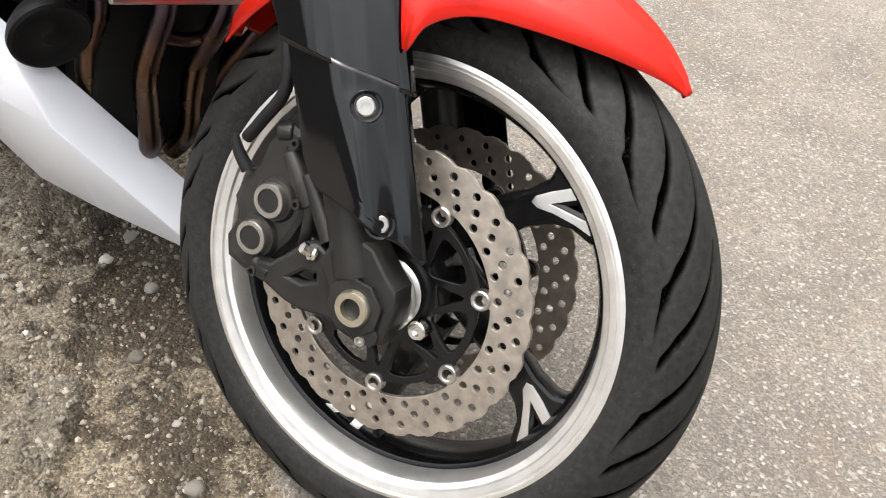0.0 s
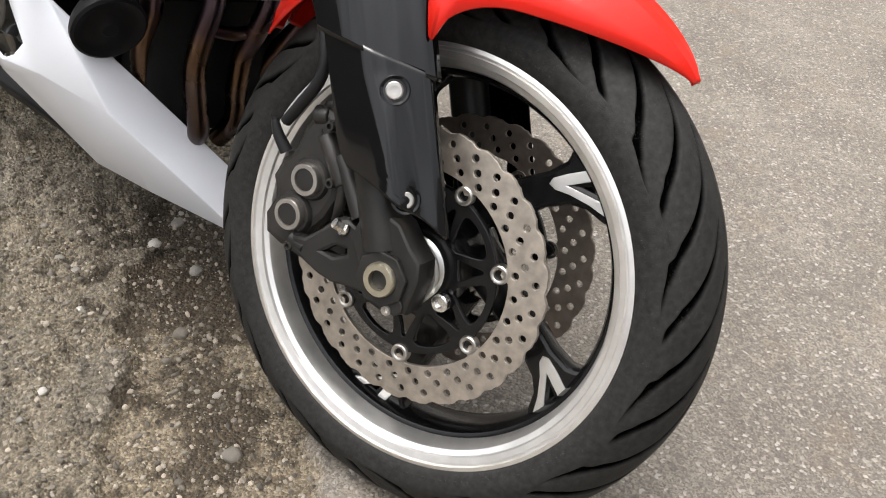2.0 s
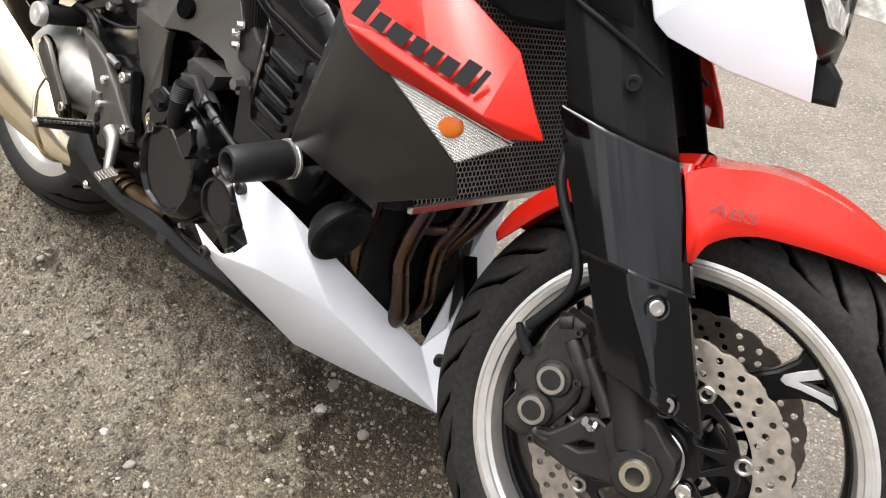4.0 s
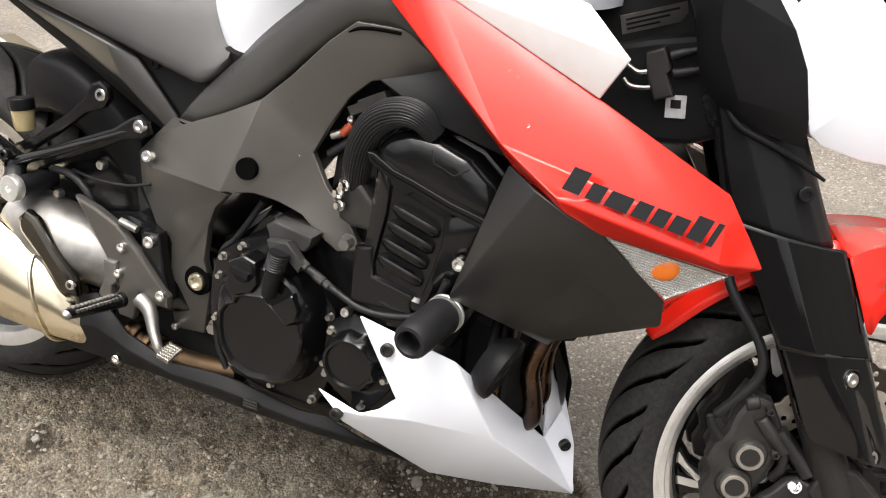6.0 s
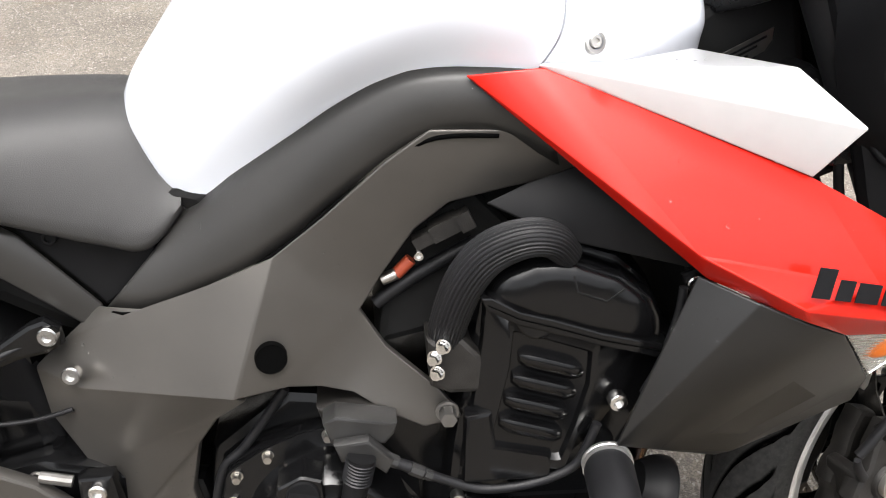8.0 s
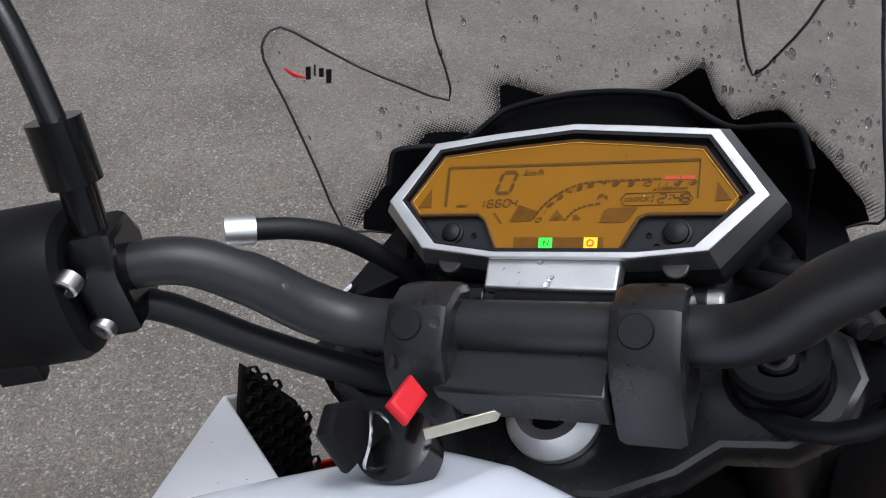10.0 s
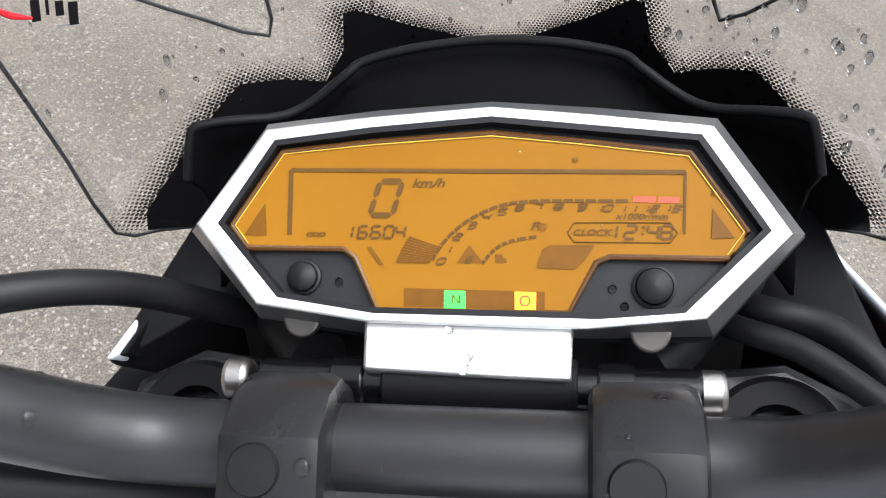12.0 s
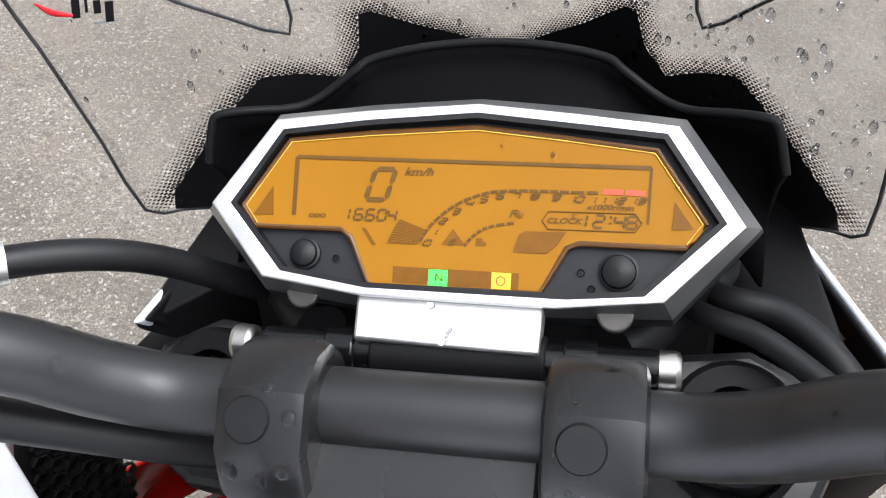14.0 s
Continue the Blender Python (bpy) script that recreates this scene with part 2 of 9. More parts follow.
def part(name, bm, mat, parent=None, label="", steer=False, solid=0.0, bevel=0.0, seg=2, sub=0, smooth=35, m=None):
    """Links a bmesh as one mesh object under the motorcycle, or under one of its parts."""
    me = bpy.data.meshes.new(name)
    if m is not None:
        bm.transform(m)
        if m.determinant() < 0:
            bmesh.ops.reverse_faces(bm, faces=bm.faces)
    if steer:
        bm.transform(STEER)
    bm.normal_update()
    bm.to_mesh(me)
    bm.free()
    me.materials.append(mat)
    for p in me.polygons:
        p.use_smooth = smooth > 0
    if 0 < smooth < 180:
        me.set_sharp_from_angle(angle=radians(smooth))
    ob = new(name, me)
    ob.parent = parent or bike
    if label:
        tagged(ob, label)
    if solid:
        md = ob.modifiers.new("thickness", "SOLIDIFY")
        md.thickness, md.offset = solid, 0.0
    if bevel:
        md = ob.modifiers.new("edges", "BEVEL")
        md.width, md.segments, md.limit_method, md.angle_limit, md.harden_normals = bevel, seg, "ANGLE", radians(22), False
    if sub:
        md = ob.modifiers.new("round", "SUBSURF")
        md.levels = md.render_levels = sub
    return ob


def add_box(bm, c, size, m=None):
    r = bmesh.ops.create_cube(bm, size=1.0)
    bmesh.ops.scale(bm, vec=size, verts=r["verts"])
    if m is not None:
        bmesh.ops.transform(bm, matrix=m, verts=r["verts"])
    bmesh.ops.translate(bm, vec=c, verts=r["verts"])
    return r["verts"]


def frame_along(d, up=(0, 0, 1)):
    """A turn whose z runs along d."""
    d = Vector(d).normalized()
    u = Vector(up)
    if abs(d.dot(u)) > 0.98:
        u = Vector((1, 0, 0))
    x = u.cross(d).normalized()
    return Matrix((x, d.cross(x), d)).transposed().to_4x4()


def add_cyl(bm, a, b, r0, r1=None, n=24, caps=True):
    a, b = Vector(a), Vector(b)
    r = bmesh.ops.create_cone(bm, cap_ends=caps, segments=n, radius1=r0, radius2=r0 if r1 is None else r1, depth=(b - a).length)
    bmesh.ops.transform(bm, matrix=Matrix.Translation((a + b) / 2) @ frame_along(b - a), verts=r["verts"])
    return r["verts"]


def add_lathe(bm, prof, m=None, n=48, closed=False):
    """Turns a profile of (radius, height) about z."""
    rings = []
    for r, h in prof:
        rings.append([bm.verts.new((r * math.cos(2 * math.pi * k / n), r * math.sin(2 * math.pi * k / n), h)) for k in range(n)])
    pairs = list(zip(rings, rings[1:])) + ([(rings[-1], rings[0])] if closed else [])
    for p, q in pairs:
        for k in range(n):
            bm.faces.new((p[k], p[(k + 1) % n], q[(k + 1) % n], q[k]))
    if m is not None:
        bmesh.ops.transform(bm, matrix=m, verts=[v for r in rings for v in r])


def smooth_path(pts, step=6, closed=False):
    """A Catmull-Rom line through points of any size."""
    pts = [np.array(p, float) for p in pts]
    out, n = [], len(pts)
    for k in range(n if closed else n - 1):
        p0, p1, p2, p3 = (pts[(k + j) % n] if closed else pts[min(max(k + j, 0), n - 1)] for j in (-1, 0, 1, 2))
        for j in range(step):
            t = j / step
            out.append(0.5 * (2 * p1 + (p2 - p0) * t + (2 * p0 - 5 * p1 + 4 * p2 - p3) * t * t + (3 * p1 - p0 - 3 * p2 + p3) * t ** 3))
    if not closed:
        out.append(pts[-1])
    return out


def add_tube(bm, pts, r, n=12, step=6, caps=True, flat=1.0):
    """A round bar along a smooth line; r is one radius or one for each given point."""
    rr = r if isinstance(r, (list, tuple)) else [r] * len(pts)
    line = smooth_path([(*p, q) for p, q in zip(pts, rr)], step)
    rings, x = [], None
    for k, p in enumerate(line):
        d = Vector((line[min(k + 1, len(line) - 1)] - line[max(k - 1, 0)])[:3]).normalized()
        if x is None:
            x = frame_along(d).to_3x3().col[0]
        x = (x - d * x.dot(d)).normalized()
        y = d.cross(x)
        rings.append([bm.verts.new(Vector(p[:3]) + (x * math.cos(a) + y * math.sin(a) * flat) * p[3]) for a in (2 * math.pi * j / n for j in range(n))])
    for p, q in zip(rings, rings[1:]):
        for j in range(n):
            bm.faces.new((p[j], p[(j + 1) % n], q[(j + 1) % n], q[j]))
    if caps:
        bm.faces.new(rings[0][::-1])
        bm.faces.new(rings[-1])
    return rings


def tube(name, pts, r, mat, parent=None, label="", steer=False, n=12, step=6, m=None):
    bm = bmesh.new()
    add_tube(bm, pts, r, n, step)
    return part(name, bm, mat, parent, label, steer, m=m, smooth=50)


def facets(pts, faces):
    """A folded sheet: points by letter, faces as words."""
    bm = bmesh.new()
    v = {k: bm.verts.new(p) for k, p in pts.items()}
    for f in faces.split():
        bm.faces.new([v[c] for c in f])
    bmesh.ops.recalc_face_normals(bm, faces=bm.faces)
    return bm


def outline_plate(bm, pts, thick, holes=(), m=None, bevel=0.0):
    """A flat plate in x, y with holes, thick along z, its edges rounded."""
    cu = bpy.data.curves.new("plate", "CURVE")
    cu.dimensions, cu.fill_mode = "2D", "BOTH"
    cu.extrude, cu.bevel_depth, cu.bevel_resolution = max(thick / 2 - bevel, 1e-4), bevel, 1
    for loop in (pts, *holes):
        sp = cu.splines.new("POLY")
        sp.points.add(len(loop) - 1)
        for p, q in zip(sp.points, loop):
            p.co = (q[0], q[1], 0, 1)
        sp.use_cyclic_u = True
    ob = bpy.data.objects.new("plate", cu)
    me = bpy.data.meshes.new_from_object(ob)
    if m is not None:
        me.transform(m)
    bm.from_mesh(me)
    bpy.data.objects.remove(ob)
    bpy.data.curves.remove(cu)
    bpy.data.meshes.remove(me)
    return bm


def slab(name, pts, thick, mat, parent=None, label="", steer=False, bevel=0.003, holes=(), m=None, smooth=30):
    """A thick plate from an outline in space: it lies in the outline's mean plane and follows its height above that plane loosely."""
    q = np.array(pts, float)
    c = q.mean(0)
    e = np.linalg.svd(q - c)[2]
    if e[2][1] > 0:
        e[2] = -e[2]
    e[1] = np.cross(e[2], e[0])
    flat = (q - c) @ e[:2].T
    hs = [[tuple((np.array(p) - c) @ e[:2].T) for p in h] for h in holes]
    bm = bmesh.new()
    outline_plate(bm, [tuple(p) for p in flat], thick, hs, bevel=bevel)
    mm = Matrix(((*e[:, 0], c[0]), (*e[:, 1], c[1]), (*e[:, 2], c[2]), (0, 0, 0, 1)))
    return part(name, bm, mat, parent, label, steer, m=mm if m is None else m @ mm, smooth=smooth)


BOLTS = {}


def bolt(at, d=(0, -1, 0), r=0.007, parent=None, mat=None, name="bolt", steer=False, h=0.006, hexa=False):
    """A round socket-head or hexagon bolt; alike ones share one mesh."""
    mat = mat or CHROME
    key = (round(r, 4), round(h, 4), hexa, mat.name)
    if key not in BOLTS:
        bm = bmesh.new()
        if hexa:
            add_lathe(bm, [(0, -0.002), (r * 1.35, -0.002), (r * 1.35, 0.001), (r, 0.001)], n=24)
            add_cyl(bm, (0, 0, 0), (0, 0, h), r, r * 0.96, n=6)
        else:
            add_lathe(bm, [(r, -0.004), (r, h * 0.75), (r * 0.86, h), (r * 0.5, h), (r * 0.5, h * 0.4), (0, h * 0.4)], n=20)
        me = bpy.data.meshes.new(name)
        bm.normal_update()
        bm.to_mesh(me)
        bm.free()
        me.materials.append(mat)
        for p in me.polygons:
            p.use_smooth = True
        me.set_sharp_from_angle(angle=radians(35))
        BOLTS[key] = me
    ob = new(name, BOLTS[key])
    ob.parent = parent or bike
    mm = Matrix.Translation(at) @ frame_along(d)
    ob.matrix_local = STEER @ mm if steer else mm
    return ob


def both(build):
    """Builds the right-hand piece and its mirror image."""
    return [build(None), build(FLIP)]


# ---- front wheel ----
HUB = Vector((0, 0, 0.314))
SPIN = Matrix.Translation(HUB) @ Matrix.Rotation(radians(90), 4, "X")      # wheel's z runs to the right-hand side


def ring(r, n, wave=0.0, k=0, start=0.0):
    return [((r + wave * math.cos(k * a)) * math.cos(a + start), (r + wave * math.cos(k * a)) * math.sin(a + start)) for a in (2 * math.pi * j / n for j in range(n))]


GROOVE_U = [0.05, 0.235, 0.42, 0.65, 0.84, 0.95, 0.985]
GROOVE_A = [0.0, 6.1, 12.0, 17.4, 21.7, 26.6, 33.0]


def add_tyre(bm, crown, around, sweep, count, fine_=14):
    """A tyre skin from a half profile of (half width, radius); long curved grooves are sunk into each side of its crown."""
    half = smooth_path(crown, fine_)
    prof = [(-w, r) for w, r in half[::-1]] + [(w, r) for w, r in half[1:]]
    wide, pitch = crown[5][0], 360 / count
    outer = crown[5][1]
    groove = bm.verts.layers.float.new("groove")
    rings = []
    for j in range(around):
        a = 360 * j / around
        row = []
        for w, r in prof:
            u, deep = abs(w) / wide, 0.0
            if 0.04 < u < 0.99 and r > outer:
                lag = float(np.interp(u, GROOVE_U, GROOVE_A)) * sweep
                lean_ = float(np.interp(u, [0, 0.9, 0.97, 1], [2.7, 3.0, 6.0, 9.0]))
                line = (a + lag) / pitch + (0.5 if w < 0 else 0.0)
                k = round(line)
                lo, hi = ((0.06, 0.985), (0.2, 0.95))[k % 2]
                if lo < u < hi:
                    off = abs(line - k) * radians(pitch) * r / lean_
                    fade = min(1.0, (u - lo) / 0.08 + 0.2, (hi - u) / 0.06 + 0.2)
                    width = 0.0017 + 0.0012 * fade
                    if off < width:
                        t = min(1.0, (width - off) / 0.0017)
                        deep = 0.0042 * fade * t * t * (3 - 2 * t)
            t = radians(a)
            v = bm.verts.new((((r - deep) * math.cos(t)), (r - deep) * math.sin(t), w))
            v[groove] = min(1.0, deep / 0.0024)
            row.append(v)
        rings.append(row)
    for p, q in zip(rings, rings[1:] + rings[:1]):
        for k in range(len(prof) - 1):
            bm.faces.new((p[k], q[k], q[k + 1], p[k + 1]))


FRONT_CROWN = [(0, 0.303), (0.018, 0.300), (0.034, 0.2915), (0.048, 0.278), (0.057, 0.262), (0.0595, 0.25), (0.057, 0.236), (0.052, 0.2275)]
bm = bmesh.new()
add_lathe(bm, [(0.2055, -0.038), (0.206, -0.047), (0.207, -0.05), (0.216, -0.0515), (0.224, -0.055), (0.2305, -0.054), (0.2305, -0.05), (0.219, -0.046),
               (0.212, -0.03), (0.212, 0.03), (0.219, 0.046), (0.2305, 0.05), (0.2305, 0.0545), (0.2262, 0.0552), (0.2255, 0.0518), (0.2228, 0.0514), (0.222, 0.0535), (0.216, 0.0522),
               (0.2145, 0.0495), (0.209, 0.047), (0.2072, 0.043), (0.2058, 0.036), (0.2045, 0.029), (0.2035, 0.0245)], n=144)
front_wheel = part("front_wheel", bm, ALU, label="bright machined rim of the front wheel", steer=True, m=SPIN)
bm = bmesh.new()
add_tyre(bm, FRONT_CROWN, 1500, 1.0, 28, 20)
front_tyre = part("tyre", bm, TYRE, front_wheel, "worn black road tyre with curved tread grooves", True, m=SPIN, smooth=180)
bm = bmesh.new()
mark = random.Random(3)
for a0, span, r, tall in ((20, 40, 0.2435, 0.006), (75, 30, 0.2435, 0.006), (122, 62, 0.2435, 0.0075), (200, 50, 0.2435, 0.006), (268, 38, 0.2435, 0.0075), (320, 30, 0.2435, 0.006)):
    a = a0
    while a < a0 + span:
        wide_ = mark.uniform(0.7, 1.3)
        for side in (1, -1):
            add_box(bm, (0, 0, 0), (tall * mark.uniform(0.7, 1), radians(wide_) * r * 0.7, 0.0005), Matrix.Rotation(radians(a), 4, "Z") @ Matrix.Translation((r, 0, 0.0586 * side)))
        a += wide_ + 0.55 + (1.6 if mark.random() < 0.18 else 0)
tagged(part("sidewall_mark", bm, TYRE, front_tyre, "moulded sidewall marks in rubber", True, m=SPIN, smooth=0), kind="stuff")
bm = bmesh.new()
add_lathe(bm, [(0.206, 0.0255), (0.2025, 0.0255), (0.199, 0.0235), (0.1955, 0.016), (0.1935, 0.004), (0.193, -0.012), (0.1955, -0.03), (0.2, -0.037), (0.2065, -0.0395)], n=144)
part("barrel", bm, ENGINE, front_wheel, "black inside of the rim", True, m=SPIN)
bm = bmesh.new()
add_lathe(bm, [(0.02, 0.052), (0.034, 0.052), (0.038, 0.04), (0.05, 0.03), (0.05, -0.03), (0.038, -0.04), (0.034, -0.052), (0.02, -0.052)], n=48)
part("hub", bm, ENGINE, front_wheel, steer=True, m=SPIN)
for k in range(5):
    turn = Matrix.Translation(HUB) @ Matrix.Rotation(radians(72 * k - 55.6), 4, "Y") @ Matrix.Rotation(radians(90), 4, "X")
    window = [(0.171, -0.0105), (0.1925, -0.043), (0.1955, -0.023)]
    bm = bmesh.new()
    outline_plate(bm, [(0.036, 0.008), (0.1, -0.005), (0.138, -0.0125), (0.163, -0.024), (0.177, -0.038), (0.184, -0.058), (0.187, -0.0625), (0.193, -0.046), (0.1965, -0.026), (0.1983, 0.0), (0.1975, 0.014),
                       (0.191, 0.009), (0.183, 0.0055), (0.158, 0.0075), (0.124, 0.019), (0.1, 0.026), (0.036, 0.048)], 0.026, [window], bevel=0.005)
    sp = part("spoke", bm, ENGINE, front_wheel, "gloss black swept spoke ending in a fork" if k == 0 else "", steer=True, m=turn)
    bm = bmesh.new()
    outline_plate(bm, [(0.156, 0.0005), (0.1575, -0.0065), (0.168, -0.019), (0.180, -0.0385), (0.189, -0.059), (0.1955, -0.0565), (0.2015, -0.034), (0.2035, -0.013), (0.197, -0.010), (0.178, -0.002), (0.162, 0.003)],
                  0.003, [[(0.1685, -0.009), (0.1935, -0.0465), (0.197, -0.021)]], bevel=0.0006)
    part("machined_edge", bm, ALU, sp, "bright machined edge of the spoke window", True, m=turn @ Matrix.Translation((0, 0, 0.0135)))


def disc_outline():
    pts = []
    for j in range(336):
        a = 2 * math.pi * j / 336
        tooth = (a * 28 / (2 * math.pi)) % 1
        r = 0.1496 - 0.0031 * max(0.0, 1 - abs(tooth - 0.5) / 0.24) ** 0.7 - 0.0012 * tooth
        pts.append((r * math.cos(a), r * math.sin(a)))
    return pts


def disc_inner():
    pts = []
    for j in range(168):
        a = 2 * math.pi * j / 168
        near = abs(((a * 7 / (2 * math.pi)) + 0.5) % 1 - 0.5)
        r = 0.1085 - 0.0085 * max(0.0, 1 - (near / 0.085) ** 2)
        pts.append((r * math.cos(a), r * math.sin(a)))
    return pts


def disc_holes():
    out = []
    for j in range(30):
        for i, r in enumerate((0.1155, 0.1262, 0.1375)):
            a = 2 * math.pi * (j + 0.36 * i) / 30
            c = (r * math.cos(a), r * math.sin(a))
            out.append([(c[0] + 0.0046 * math.cos(t), c[1] + 0.0046 * math.sin(t)) for t in (2 * math.pi * q / 12 for q in range(12))])
    return out


for side in (1, -1):
    at = Matrix.Translation((0, 0, 0.066 * side))
    turn = Matrix.Translation(HUB) @ Matrix.Rotation(radians(-22.8), 4, "Y") @ Matrix.Rotation(radians(90), 4, "X") @ at
    bm = bmesh.new()
    outline_plate(bm, disc_outline(), 0.005, [disc_inner()] + disc_holes(), bevel=0.0006)
    disc = part("brake_disc", bm, DISC if side > 0 else DARK_DISC, front_wheel, "drilled petal brake disc of brownish steel" if side > 0 else "drilled petal brake disc of dark brown steel", True, m=turn, smooth=30)
    bm = bmesh.new()
    wins = []
    for k in range(7):
        for a0, shape in ((2 * math.pi * (k + 0.5) / 7, [(0.052, -0.10), (0.062, -0.20), (0.076, -0.285), (0.083, -0.29), (0.0865, -0.23), (0.088, -0.1), (0.0882, 0.0), (0.088, 0.1), (0.0865, 0.23), (0.083, 0.29), (0.076, 0.285), (0.062, 0.20), (0.052, 0.10), (0.05, 0.0)]),
                          (2 * math.pi * k / 7, [(0.052, -0.20), (0.0545, -0.22), (0.068, -0.09), (0.079, -0.035), (0.081, 0.0), (0.079, 0.035), (0.068, 0.09), (0.0545, 0.22), (0.052, 0.20), (0.05, 0.0)])):
            wins.append([(r * math.cos(a0 + w), r * math.sin(a0 + w)) for r, w in shape])
    outl = [((0.094 + 0.010 * max(0, 1 - (abs(((a * 7 / (2 * math.pi)) + 0.5) % 1 - 0.5) / 0.1) ** 2)) * math.cos(a), (0.094 + 0.010 * max(0, 1 - (abs(((a * 7 / (2 * math.pi)) + 0.5) % 1 - 0.5) / 0.1) ** 2)) * math.sin(a)) for a in (2 * math.pi * j / 168 for j in range(168))]
    outline_plate(bm, outl, 0.007, [ring(0.03, 24)] + wins, bevel=0.001)
    part("disc_carrier", bm, ENGINE, disc, "black disc carrier with cut-outs", True, m=turn @ Matrix.Translation((0, 0, -0.003 * side)), smooth=30)
    for k in range(7):
        a = 2 * math.pi * k / 7
        bm = bmesh.new()
        add_lathe(bm, [(0.0, -0.002), (0.0052, -0.002), (0.0056, 0.0038), (0.0068, 0.0046), (0.0086, 0.0046), (0.0098, 0.0036), (0.0102, 0.0015), (0.0102, -0.005)], n=24)
        part("button", bm, STEEL, disc, steer=True, m=turn @ Matrix.Translation((0.0985 * math.cos(a), 0.0985 * math.sin(a), 0)) @ Matrix.Diagonal((1, 1, side, 1)))

# ---- fork ----
UX, SX = Vector((0.8944, 0, 0.4472)), Vector((-0.4472, 0, 0.8944))
FOOT = Vector((0.005, 0, 0.314))


def fk(u, v, s):
    """A place by its distance ahead of the fork leg, to the side, and up along it."""
    return FOOT + UX * u + Vector((0, v, 0)) + SX * s


def guard_shell(m_left, right, low, top, prof, diagonal=0.0, cols=44, rows_=30):
    """A thin shell round the front of a fork leg: cross-section prof, left edge by height, lower and upper edge by distance ahead."""
    bm, rows = bmesh.new(), []
    for j in range(rows_ + 1):
        row = []
        for i in range(-3, cols + 1):
            f = max(i, 0) / cols
            u0 = -0.045 + f * (right + 0.045)
            for _ in range(3):
                s = float(np.interp(u0, *zip(*low))) * (1 - j / rows_) + float(np.interp(u0, *zip(*top))) * j / rows_
                left = float(np.interp(s, *zip(*m_left)))
                u0 = left + f * (right - left)
            v = float(np.interp(u0 - diagonal * max(0.0, 0.2 - s) * min(1.0, max(0.0, (0.044 - u0) / 0.02)), *zip(*prof)))
            row.append(bm.verts.new(fk(u0 + 0.0006 * min(i, 0), v - 0.0045 * min(i, 0), s)))
        rows.append(row)
    for p, q in zip(rows, rows[1:]):
        for k in range(len(p) - 1):
            bm.faces.new((p[k], p[k + 1], q[k + 1], q[k]))
    bmesh.ops.recalc_face_normals(bm, faces=bm.faces)
    return bm


